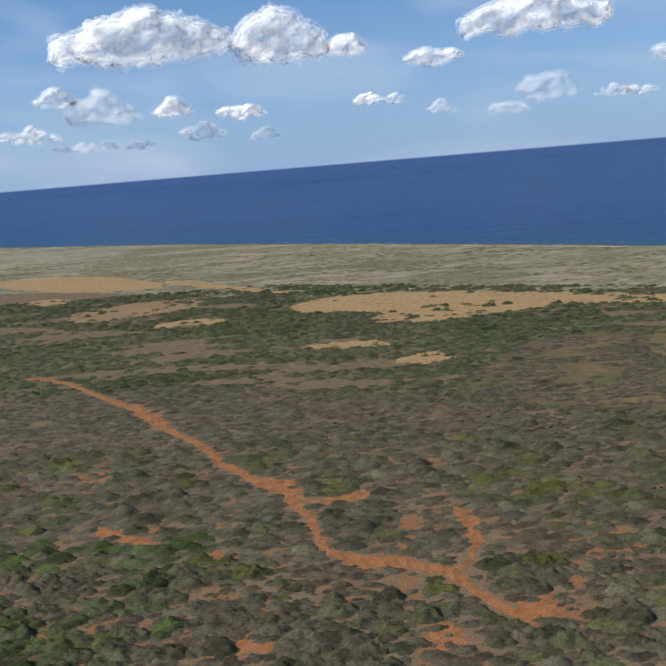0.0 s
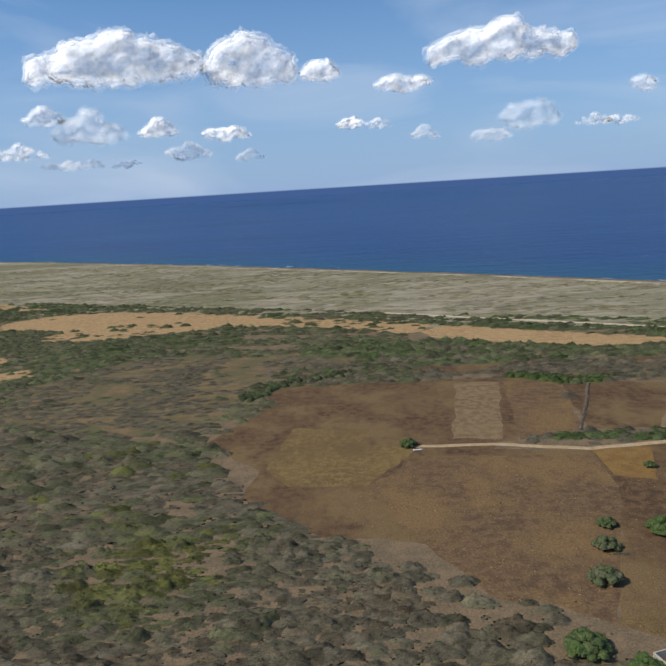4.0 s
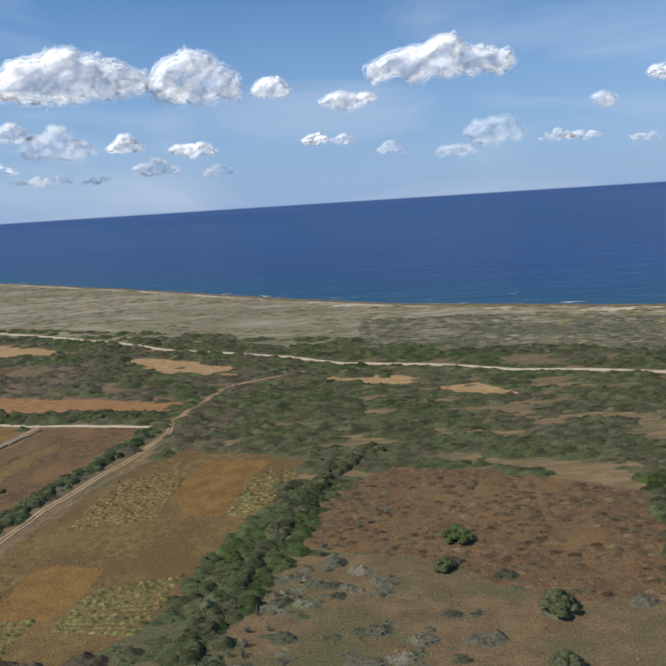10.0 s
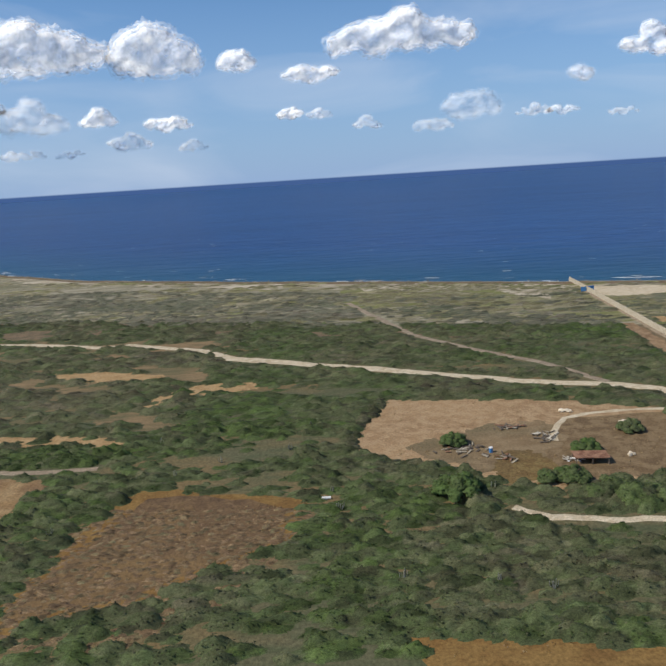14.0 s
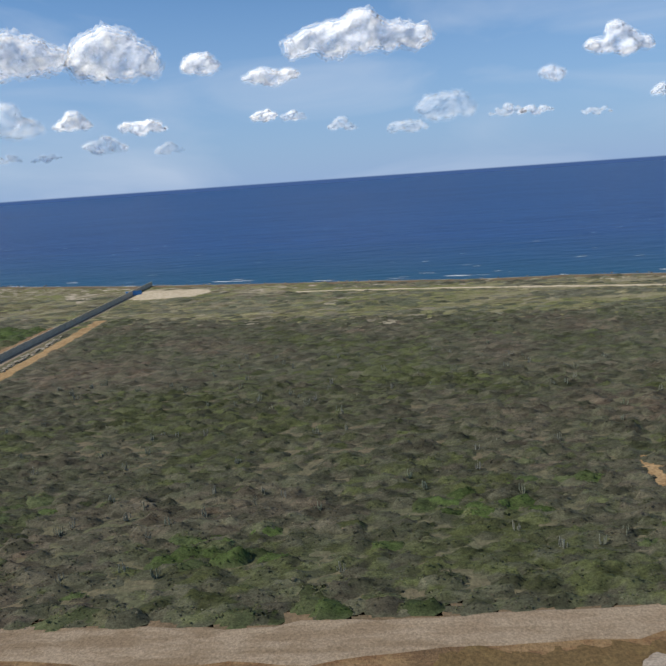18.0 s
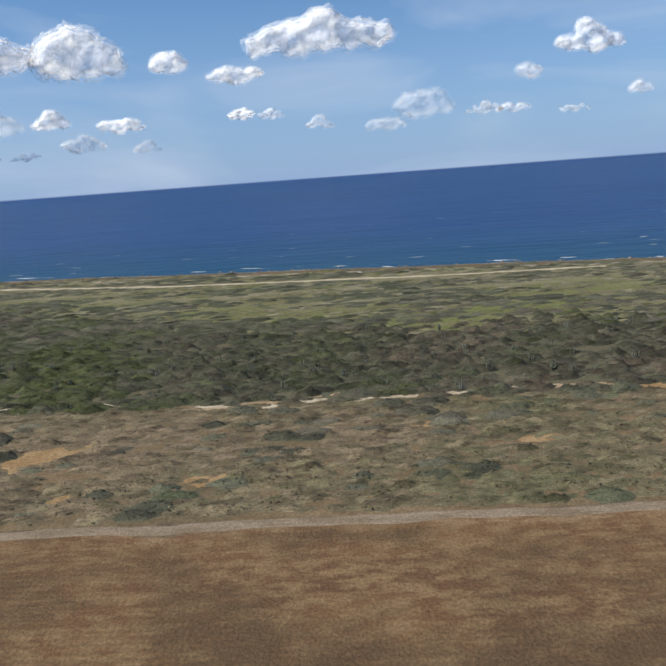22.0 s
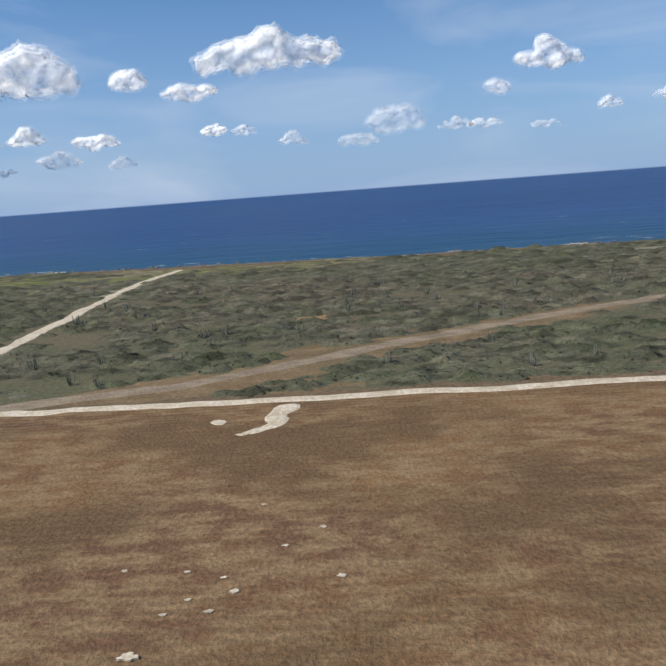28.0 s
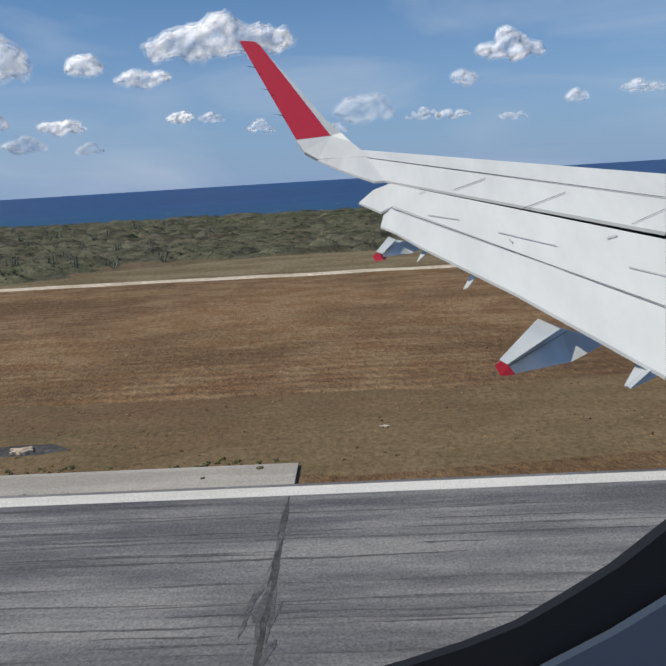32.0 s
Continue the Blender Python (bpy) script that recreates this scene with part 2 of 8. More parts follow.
M_TRAIL = soil("trampled_grass", (0.240, 0.154, 0.082), (0.208, 0.128, 0.066), (0.286, 0.196, 0.112), 0.3, 1.2, 4.0, (0.6, 1, 1), 0.4)
M_BUSHSOIL = soil("soil_between_bushes", (0.215, 0.150, 0.084), (0.150, 0.122, 0.066), (0.255, 0.178, 0.100), 0.05, 0.5, 3.0, (0.3, 1.4, 1), 0.5, 0, (0.118, 0.112, 0.060), 0.09)
M_GRASSDARK = soil("dark_dry_grass", (0.216, 0.128, 0.064), (0.150, 0.086, 0.048), (0.258, 0.172, 0.090), 0.10, 0.9, 4.0, (0.5, 1, 1), 0.55, 0.5, (0.122, 0.080, 0.046), 0.13, 0.22)
M_COMPOUND = soil("compound_sand", (0.335, 0.222, 0.122), (0.272, 0.174, 0.096), (0.375, 0.262, 0.152))
M_HARDSTAND = soil("worn_hardstanding", (0.300, 0.250, 0.198), (0.225, 0.176, 0.130), (0.360, 0.308, 0.250), 0.22, 0.9, 5.0, (0.5, 1, 1), 0.3)
M_ROADDUST = soil("road_dust", (0.268, 0.205, 0.142), (0.222, 0.166, 0.110), (0.310, 0.245, 0.175), 0.1, 0.7, 5.0, (0.3, 1, 1), 0.3)
M_WALL = soil("perimeter_plaster", (0.480, 0.420, 0.320), (0.420, 0.360, 0.270), (0.520, 0.460, 0.360), 0.3, 1.5, 6.0, (1, 1, 1), 0.2)
M_STONE = soil("dry_stone", (0.330, 0.290, 0.225), (0.255, 0.218, 0.165), (0.390, 0.345, 0.270), 0.5, 2.0, 8.0)
M_WHITEWASH = soil("whitewash", (0.720, 0.720, 0.700), (0.660, 0.650, 0.620), (0.760, 0.760, 0.740), 0.4, 1.5, 6.0, (1, 1, 1), 0.1)
M_PAINT = soil("road_paint", (0.730, 0.712, 0.660), (0.660, 0.642, 0.595), (0.775, 0.758, 0.710), 0.3, 2.5, 45.0, (0.15, 1, 1), 0.1)
M_ROOF_RED = soil("red_roof", (0.420, 0.130, 0.100), (0.360, 0.110, 0.090), (0.470, 0.180, 0.140), 0.4, 1.5, 6.0)
M_ROOF_GREY = soil("grey_sheet_roof", (0.480, 0.440, 0.365), (0.410, 0.370, 0.300), (0.530, 0.485, 0.405), 0.4, 1.5, 6.0)
M_RUST = soil("rusty_sheet", (0.220, 0.110, 0.070), (0.160, 0.080, 0.055), (0.300, 0.170, 0.110), 0.4, 1.5, 6.0)
M_TIMBER = soil("grey_timber", (0.130, 0.105, 0.085), (0.100, 0.080, 0.065), (0.170, 0.140, 0.110), 0.5, 2.0, 9.0)
M_DARKGLASS = material("dark_opening", 0.3, 0, 0.5)[0]
M_DARKGLASS.node_tree.nodes["Principled BSDF"].inputs["Base Color"].default_value = (0.02, 0.022, 0.025, 1)
M_BLUE = material("blue_sheet", 0.5, 0, 0.4)[0]
M_BLUE.node_tree.nodes["Principled BSDF"].inputs["Base Color"].default_value = (0.05, 0.19, 0.42, 1)
M_YELLOW = material("yellow_paint", 0.5, 0, 0.4)[0]
M_YELLOW.node_tree.nodes["Principled BSDF"].inputs["Base Color"].default_value = (0.6, 0.36, 0.04, 1)


def foliage(name, stops, deep=1.0):
    """Leaves and twigs, by each plant's own tone between dry grey and fresh green."""
    m, nd, lk, bs = material(name, 0.75, 0, 0.15)
    at = nd.new("ShaderNodeAttribute")
    at.attribute_name = "tone"
    g = nd.new("ShaderNodeNewGeometry")
    col = ramp(nd, lk, at.outputs["Fac"], stops)
    vary = ramp(nd, lk, g.outputs["Random Per Island"], [(0.0, (0.90 * deep,) * 3), (1.0, (1.10 * deep,) * 3)])
    col = mix(nd, lk, 1.0, col, vary, "MULTIPLY")
    own = nd.new("ShaderNodeAttribute")
    own.attribute_name = "own"
    lift = nd.new("ShaderNodeMath")
    lift.inputs[1].default_value = 1.0
    lk.new(own.outputs["Fac"], lift.inputs[0])
    col = mix(nd, lk, 1.0, col, lift.outputs[0], "MULTIPLY")
    grain = ramp(nd, lk, noise_at(nd, lk, 2.6, 4, (0.5, 1.2, 1), 0.7), [(0.33, (0.74, 0.74, 0.74)), (0.68, (1.26, 1.26, 1.24))])
    col = mix(nd, lk, 1.0, col, grain, "MULTIPLY")
    twigs = ramp(nd, lk, noise_at(nd, lk, 7.5, 3, (0.7, 1.2, 1), 0.7), [(0.36, (0.66, 0.66, 0.66)), (0.62, (1.30, 1.30, 1.28))])
    col = mix(nd, lk, 1.0, col, twigs, "MULTIPLY")
    lk.new(col, bs.inputs["Base Color"])
    tl, mx = nd.new("ShaderNodeBsdfTranslucent"), nd.new("ShaderNodeMixShader")
    lk.new(col, tl.inputs[0])
    rd = nd.new("ShaderNodeAttribute")
    rd.attribute_name = "round"
    if name != "cactus_flesh":
        lk.new(rd.outputs["Vector"], bs.inputs["Normal"])
    mx.inputs[0].default_value = 0.3
    lk.new(bs.outputs[0], mx.inputs[1])
    lk.new(tl.outputs[0], mx.inputs[2])
    lk.new(mx.outputs[0], nd["Material Output"].inputs["Surface"])
    return m


M_SCRUB = foliage("scrub_leaves", [(0.0, (0.232, 0.183, 0.116)), (0.3, (0.212, 0.186, 0.132)), (0.55, (0.189, 0.178, 0.109)), (0.8, (0.156, 0.164, 0.086)), (1.0, (0.205, 0.205, 0.062))], 0.60)
M_PALESCRUB = foliage("pale_scrub_leaves", [(0.0, (0.270, 0.212, 0.152)), (0.35, (0.222, 0.200, 0.142)), (0.7, (0.176, 0.180, 0.116)), (1.0, (0.168, 0.190, 0.078))], 0.57)
M_GREYSCRUB = foliage("grey_scrub_leaves", [(0.0, (0.262, 0.222, 0.162)), (0.4, (0.214, 0.206, 0.146)), (1.0, (0.172, 0.188, 0.108))], 0.72)
M_DRYSCRUB = foliage("dry_scrub_leaves", [(0.0, (0.340, 0.258, 0.170)), (0.5, (0.290, 0.238, 0.146)), (1.0, (0.215, 0.205, 0.112))], 0.74)
M_GREEN = foliage("green_leaves", [(0.0, (0.212, 0.184, 0.120)), (0.4, (0.176, 0.180, 0.098)), (0.75, (0.132, 0.166, 0.072)), (1.0, (0.118, 0.172, 0.052))], 0.60)
M_TREE = foliage("tree_leaves", [(0.0, (0.190, 0.184, 0.120)), (0.5, (0.140, 0.170, 0.078)), (1.0, (0.112, 0.178, 0.052))], 0.80)
M_TUFT = foliage("heath_tufts", [(0.0, (0.290, 0.255, 0.190)), (0.5, (0.225, 0.205, 0.110)), (1.0, (0.165, 0.185, 0.065))])
M_FIELDSHRUB = foliage("dry_field_shrubs", [(0.0, (0.176, 0.114, 0.066)), (0.5, (0.196, 0.136, 0.076)), (1.0, (0.150, 0.130, 0.070))])
M_CACTUS = foliage("cactus_flesh", [(0.0, (0.270, 0.265, 0.225)), (1.0, (0.190, 0.215, 0.155))])
M_BARK = soil("bark", (0.110, 0.085, 0.065), (0.080, 0.062, 0.048), (0.140, 0.110, 0.085), 0.6, 3.0, 12.0)


def water_material():
    m, nd, lk, bs = material("sea_water", 0.42, 0, 0.10)
    big = noise_at(nd, lk, 0.004, 3, (0.5, 1.5, 1))
    col = ramp(nd, lk, big, [(0.35, (0.013, 0.050, 0.158)), (0.65, (0.018, 0.064, 0.190))])
    # light and dark of small waves mixed into the water colour
    chop = noise_at(nd, lk, 0.20, 6, (0.30, 1.1, 1), 0.75)
    col = mix(nd, lk, 1.0, col, ramp(nd, lk, chop, [(0.34, (0.58, 0.62, 0.70)), (0.66, (1.40, 1.36, 1.26))]), "MULTIPLY")
    at = nd.new("ShaderNodeAttribute")
    at.attribute_name = "shallow"
    col = mix(nd, lk, at.outputs["Fac"], col, (0.014, 0.072, 0.130))
    lk.new(col, bs.inputs["Base Color"])
    n1 = noise_at(nd, lk, 0.12, 5, (0.55, 1.2, 1))
    n2 = noise_at(nd, lk, 0.02, 4, (0.4, 1.3, 1))
    b1, b2 = nd.new("ShaderNodeBump"), nd.new("ShaderNodeBump")
    b1.inputs["Strength"].default_value, b1.inputs["Distance"].default_value = 0.7, 1.2
    b2.inputs["Strength"].default_value, b2.inputs["Distance"].default_value = 0.6, 3.0
    lk.new(n1, b1.inputs["Height"])
    lk.new(n2, b2.inputs["Height"])
    lk.new(b1.outputs[0], b2.inputs["Normal"])
    lk.new(b2.outputs[0], bs.inputs["Normal"])
    return m


M_WATER = water_material()
M_FOAM = soil("surf_foam", (0.72, 0.74, 0.75), (0.62, 0.66, 0.68), (0.78, 0.8, 0.8), 0.2, 1.0, 4.0)

# ---- helpers for shapes ----
RNG = np.random.default_rng(7)
LAYER = [0.010]  # each patch of ground lies a little above the one before
CLEAR = []      # outlines kept free of scrub
LINES = []      # tracks kept free of scrub


def mesh_object(name, verts, faces, mat, smooth=False):
    me = bpy.data.meshes.new(name)
    me.from_pydata([tuple(v) for v in verts], [], faces)
    me.materials.append(mat)
    if smooth:
        me.shade_smooth()
    return new(name, me)


def part(name, bm, mat, parent, label=""):
    me = bpy.data.meshes.new(name)
    bm.to_mesh(me)
    bm.free()
    me.materials.append(mat)
    ob = new(name, me)
    ob.parent = parent
    if label:
        ob["label"] = label
    return ob


def box(bm, x0, x1, y0, y1, z0, z1, bevel=0.0):
    m = Matrix.Translation(((x0 + x1) / 2, (y0 + y1) / 2, (z0 + z1) / 2)) @ Matrix.Diagonal((x1 - x0, y1 - y0, z1 - z0, 1))
    made = bmesh.ops.create_cube(bm, size=1, matrix=m)
    if bevel:
        edges = list({e for v in made["verts"] for e in v.link_edges})
        bmesh.ops.bevel(bm, geom=edges, offset=bevel, segments=1, affect="EDGES")
    return bm


def base(name, x, y, z, turn=0, label="", category="", group=""):
    ob = new(name)
    ob.matrix_basis = pose(x, y, z, 0, 0, turn)
    return tagged(ob, label, category, group)


def ragged(points, closed, step, rough):
    """The line through the points with a softly uneven course."""
    pts = [Vector((*p, 0)) for p in points]
    ends = pts + [pts[0]] if closed else pts
    out = []
    for a, b in zip(ends, ends[1:]):
        n = max(1, int((b - a).length / step))
        for i in range(n):
            p = a.lerp(b, i / n)
            s = rough * (noise.noise(p * 0.13) + 0.5 * noise.noise(p * 0.45 + Vector((9, 0, 0))) + 0.25 * noise.noise(p * 1.3 + Vector((0, 5, 0))))
            fade = min(1.0, 0.25 + 3 * min(i, n - i) / n)
            d = (b - a).normalized() * s * fade
            out.append((p.x - d.y, p.y + d.x))
    if not closed:
        out.append((pts[-1].x, pts[-1].y))
    return out


def weathered(points):
    """A worn, feathered outline: the corners rounded off, then warped at three scales."""
    pts = [Vector((*p, 0)) for p in points]
    pts = [q for a, b in zip(pts, pts[1:] + pts[:1]) for q in (a.lerp(b, 0.2), a.lerp(b, 0.8))]
    area = abs(sum(a.x * b.y - a.y * b.x for a, b in zip(pts, pts[1:] + pts[:1]))) / 2
    amp = min(2.2, max(0.45, 0.32 * math.sqrt(area)))
    out = []
    for a, b in zip(pts, pts[1:] + pts[:1]):
        n = max(1, int((b - a).length / 0.3))
        for i in range(n):
            p = a.lerp(b, i / n)
            q = p + amp * (noise.noise_vector(p * 0.25) + 0.5 * noise.noise_vector(p * 0.8) + 0.22 * noise.noise_vector(p * 2.1))
            out.append((q.x, q.y))
    return out


def patch(name, label, mat, points, z, clear=True):
    """A field or bare patch of ground with uneven edges."""
    z = LAYER[0]
    LAYER[0] += 0.0003
    wild = name == "sand_patch"
    pts = weathered(points) if wild else ragged(points, True, 2.0, 1.2)
    if sum(a[0] * b[1] - a[1] * b[0] for a, b in zip(pts, pts[1:] + pts[:1])) < 0:
        pts.reverse()
    flat, _, tris = delaunay_2d_cdt([Vector(p) for p in pts], [], [list(range(len(pts)))], 1, 0.001)[:3]
    bm = bmesh.new()
    top = [bm.verts.new((p.x, p.y, z)) for p in flat]
    for t in tris:
        bm.faces.new([top[k] for k in t])
    m = len(pts)
    rim = [bm.verts.new((x, y, z)) for x, y in pts]
    foot = []
    for k in range(m):
        d = Vector((pts[(k + 1) % m][0] - pts[k - 1][0], pts[(k + 1) % m][1] - pts[k - 1][1])).normalized()
        foot.append(bm.verts.new((pts[k][0] + 0.25 * d.y, pts[k][1] - 0.25 * d.x, 0.0)))
    for k in range(m):
        bm.faces.new((rim[k - 1], foot[k - 1], foot[k], rim[k]))
    ob = part(name, bm, mat, None)
    if clear:
        CLEAR.append((np.array(pts), name == 'sand_patch'))
    return tagged(ob, label, name.replace("_", " "), kind="structure")


def ribbon(name, label, mat, points, width, z, uneven=0.15):
    """A track of that width along the points."""
    z = LAYER[0]
    LAYER[0] += 0.0003
    pts = ragged(points, False, 1.6, 0.5)
    verts, faces = [], []
    for i, (x, y) in enumerate(pts):
        a, b = pts[max(i - 1, 0)], pts[min(i + 1, len(pts) - 1)]
        d = Vector((b[0] - a[0], b[1] - a[1])).normalized()
        for s in (1, -1):
            w = width / 2 * (1 + uneven * 1.6 * noise.noise(Vector((x * 0.35, y * 0.35, s * 7))))
            verts += [(x - d.y * w * s, y + d.x * w * s, z), (x - d.y * (w + 0.25) * s, y + d.x * (w + 0.25) * s, 0.0)]
        if i:
            a, b = 4 * i - 4, 4 * i
            faces += [(a, a + 2, b + 2, b), (a + 1, a, b, b + 1), (a + 2, a + 3, b + 3, b + 2)]
    ob = mesh_object(name, verts, faces, mat)
    LINES.append((np.array(pts), width / 2))
    return tagged(ob, label, "track", kind="structure")


def dome(sides, rings):
    """A unit half ball as loose triangles: corners by triangle, and how many corners it has."""
    pts = [(math.cos(2 * math.pi * k / sides) * r, math.sin(2 * math.pi * k / sides) * r, z) for r, z in rings for k in range(sides)] + [(0, 0, 1)]
    tri = []
    for m in range(len(rings) - 1):
        for k in range(sides):
            a, b = m * sides + k, m * sides + (k + 1) % sides
            tri += [(a, b, b + sides), (a, b + sides, a + sides)]
    m = (len(rings) - 1) * sides
    tri += [(m + k, m + (k + 1) % sides, len(pts) - 1) for k in range(sides)]
    return np.array(pts), np.array(tri)


DOMES = {1: dome(7, ((1.0, 0.0), (0.88, 0.42), (0.55, 0.80)))}


def ruts(label, points):
    """Two narrow wheel tracks side by side."""
    for s in (0.42, -0.42):
        line = []
        for i, (x, y) in enumerate(points):
            a, b = points[max(i - 1, 0)], points[min(i + 1, len(points) - 1)]
            d = Vector((b[0] - a[0], b[1] - a[1])).normalized()
            line.append((x - d.y * s, y + d.x * s))
        ribbon("wheel_rut", label, M_TRACK, line, 0.34, 0.09, 0.6)


def leaves(name, xy, r, h, tone, mat, n=18, z=0.0, lift=0.0, size=1.0, heart=1):
    """Many plants as one mesh: places, radii, heights and tones; round hearts with loose leaf clumps about them."""
    k = len(xy)
    phi = RNG.uniform(0, 2 * np.pi, (k, n))
    up = RNG.uniform(-0.05, 1, (k, n))
    flat = np.sqrt(np.clip(1 - up**2, 0, 1))
    way = np.stack([np.cos(phi) * flat, np.sin(phi) * flat, up], -1)
    reach = RNG.uniform(0.66, 1.02, (k, n, 1))
    foot = np.zeros((k, 1, 3))
    foot[:, 0, :2] = xy[:, :2]
    foot[:, 0, 2] = z + np.broadcast_to(np.asarray(lift, float), (k,))
    span = np.stack([r, r, h], -1)[:, None]
    cen = foot + way * reach * span
    nor = way * 0.8 + np.array([0, 0, 0.4]) + RNG.normal(0, 0.3, way.shape)
    nor /= np.linalg.norm(nor, axis=-1, keepdims=True)
    side = np.cross(nor, RNG.normal(0, 1, nor.shape))
    side /= np.linalg.norm(side, axis=-1, keepdims=True) + 1e-9
    other = np.cross(nor, side)
    s = (np.minimum(r, h * 1.6)[:, None] * RNG.uniform(0.30, 0.58, (k, n)) * size * math.sqrt(18 / n))[..., None]
    tri = np.stack([cen + side * s, cen - side * s * 0.6 + other * s * 0.8, cen - side * s * 0.5 - other * s * 0.8], 2).reshape(-1, 3)
    soft = way * 0.9 + np.array([0, 0, 0.3]) + RNG.normal(0, 0.22, way.shape)
    soft = np.repeat(soft.reshape(-1, 3), 3, 0)
    tones = np.repeat(tone, n)
    if heart:
        pts, idx = DOMES[heart]
        jit = pts[None] * RNG.uniform(0.78, 1.12, (k, len(pts), 1))
        body = foot + jit * span * 0.86
        tri = np.concatenate([tri, body[:, idx].reshape(-1, 3)])
        out = np.broadcast_to((pts * 0.9 + (0, 0, 0.3))[None], body.shape) + RNG.normal(0, 0.15, body.shape)
        soft = np.concatenate([soft, out[:, idx].reshape(-1, 3)])
        tones = np.concatenate([tones, np.repeat(tone, len(idx))])
    soft /= np.linalg.norm(soft, axis=-1, keepdims=True) + 1e-9
    me = bpy.data.meshes.new(name)
    m = len(tones)
    me.vertices.add(3 * m)
    me.vertices.foreach_set("co", tri.astype(np.float32).ravel())
    me.loops.add(3 * m)
    me.loops.foreach_set("vertex_index", np.arange(3 * m, dtype=np.int32))
    me.polygons.add(m)
    me.polygons.foreach_set("loop_start", np.arange(0, 3 * m, 3, dtype=np.int32))
    at = me.attributes.new("tone", "FLOAT", "FACE")
    at.data.foreach_set("value", np.clip(tones + RNG.normal(0, 0.04, m), 0, 1).astype(np.float32))
    me.attributes.new("round", "FLOAT_VECTOR", "POINT").data.foreach_set("vector", soft.astype(np.float32).ravel())
    me.materials.append(mat)
    me.update(calc_edges=True)
    return new(name, me)


def vnoise(x, y, seed):
    """Smooth lattice noise between 0 and 1."""
    table = np.random.default_rng(seed).random((64, 64))
    xi, yi = np.floor(x).astype(int), np.floor(y).astype(int)
    u, v = x - xi, y - yi
    u, v = u * u * (3 - 2 * u), v * v * (3 - 2 * v)
    a, b = xi % 64, yi % 64
    c, d = (a + 1) % 64, (b + 1) % 64
    return (table[a, b] * (1 - u) + table[c, b] * u) * (1 - v) + (table[a, d] * (1 - u) + table[c, d] * u) * v


def canopy(name, q, rx, ry, h, tone, mat, step, sprigs=0.5, sprig=0.2, gaps=0.16, rough=1.0):
    """Bushes grown into one another as one uneven mat of crowns, with loose sprigs standing out of it."""
    dx, dy = step
    x0, y0 = q[:, 0].min() - 3, q[:, 1].min() - 3
    nx, ny = int((q[:, 0].max() + 3 - x0) / dx) + 2, int((q[:, 1].max() + 3 - y0) / dy) + 2
    gx, gy = x0 + dx * np.arange(nx), y0 + dy * np.arange(ny)
    tall, shade, light = np.zeros((nx, ny)), np.full((nx, ny), float(np.mean(tone))), np.zeros((nx, ny))
    own = np.clip(RNG.normal(-0.02, 0.24, len(q)), -0.45, 0.5)
    for (x, y), a, b, top, t, o in zip(q, rx, ry, h, tone, own):
        i0, i1 = max(0, int((x - a - x0) / dx)), int((x + a - x0) / dx) + 2
        j0, j1 = max(0, int((y - b - y0) / dy)), int((y + b - y0) / dy) + 2
        d = ((gx[i0:i1] - x) / a)[:, None] ** 2 + ((gy[j0:j1] - y) / b)[None] ** 2
        z = top * np.sqrt(np.clip(1 - d * d, 0, 1))
        old = tall[i0:i1, j0:j1]
        more = z > old
        old[more] = z[more]
        shade[i0:i1, j0:j1][more] = t
        light[i0:i1, j0:j1][more] = o
    X, Y = np.meshgrid(gx, gy, indexing="ij")
    tall *= (1 + rough * (0.9 * vnoise(X * 0.7, Y * 1.1, 3) - 0.45)) * (1 + rough * (0.68 * vnoise(X * 2.1, Y * 2.9, 4) - 0.34))
    tall = np.clip(tall - gaps * np.max(h) * (0.3 + 1.4 * vnoise(X * 0.35, Y * 0.9, 5)) * (0.4 + 1.2 * vnoise(X * 1.3, Y * 1.9, 6)), 0, None)
    sx, sy = np.gradient(tall, dx, dy)
    nor = np.stack([-0.95 * sx, -0.95 * sy, np.ones_like(tall)], -1)
    on = tall > 0.03
    cell = on[:-1, :-1] | on[1:, :-1] | on[:-1, 1:] | on[1:, 1:]
    ci, cj = np.where(cell)
    ids = np.arange(nx * ny).reshape(nx, ny)
    quads = np.stack([ids[ci, cj], ids[ci + 1, cj], ids[ci + 1, cj + 1], ids[ci, cj + 1]], -1)
    used, back = np.unique(quads, return_inverse=True)
    quads = back.reshape(-1, 4)
    X = X + RNG.uniform(-0.3, 0.3, X.shape) * dx
    Y = Y + RNG.uniform(-0.3, 0.3, Y.shape) * dy
    co = np.stack([X.ravel()[used], Y.ravel()[used], tall.ravel()[used]], -1)
    nrm, tn, own = nor.reshape(-1, 3)[used], shade.ravel()[used], light.ravel()[used]
    # sprigs
    pick = np.where(co[:, 2] > 0.12)[0]
    pick = RNG.choice(pick, int(len(pick) * sprigs)) if len(pick) else pick
    m = len(pick)
    cen = co[pick] + np.stack([RNG.uniform(-0.5, 0.5, m) * dx, RNG.uniform(-0.5, 0.5, m) * dy, RNG.uniform(-0.02, 0.10, m)], -1)
    way = 0.3 * nrm[pick] + (0, 0, 1) + RNG.normal(0, 0.22, (m, 3))
    way /= np.linalg.norm(way, axis=-1, keepdims=True)
    side = np.cross(way, RNG.normal(0, 1, (m, 3)))
    side /= np.linalg.norm(side, axis=-1, keepdims=True) + 1e-9
    other = np.cross(way, side)
    k = (sprig * RNG.uniform(0.5, 1.3, m))[:, None]
    tri = np.stack([cen + side * k, cen - side * k * 0.6 + other * k * 0.7, cen - side * k * 0.5 - other * k * 0.7], 1).reshape(-1, 3)
    soft = nrm[pick] + RNG.normal(0, 0.25, (m, 3))
    n0, f0 = len(co), len(quads)
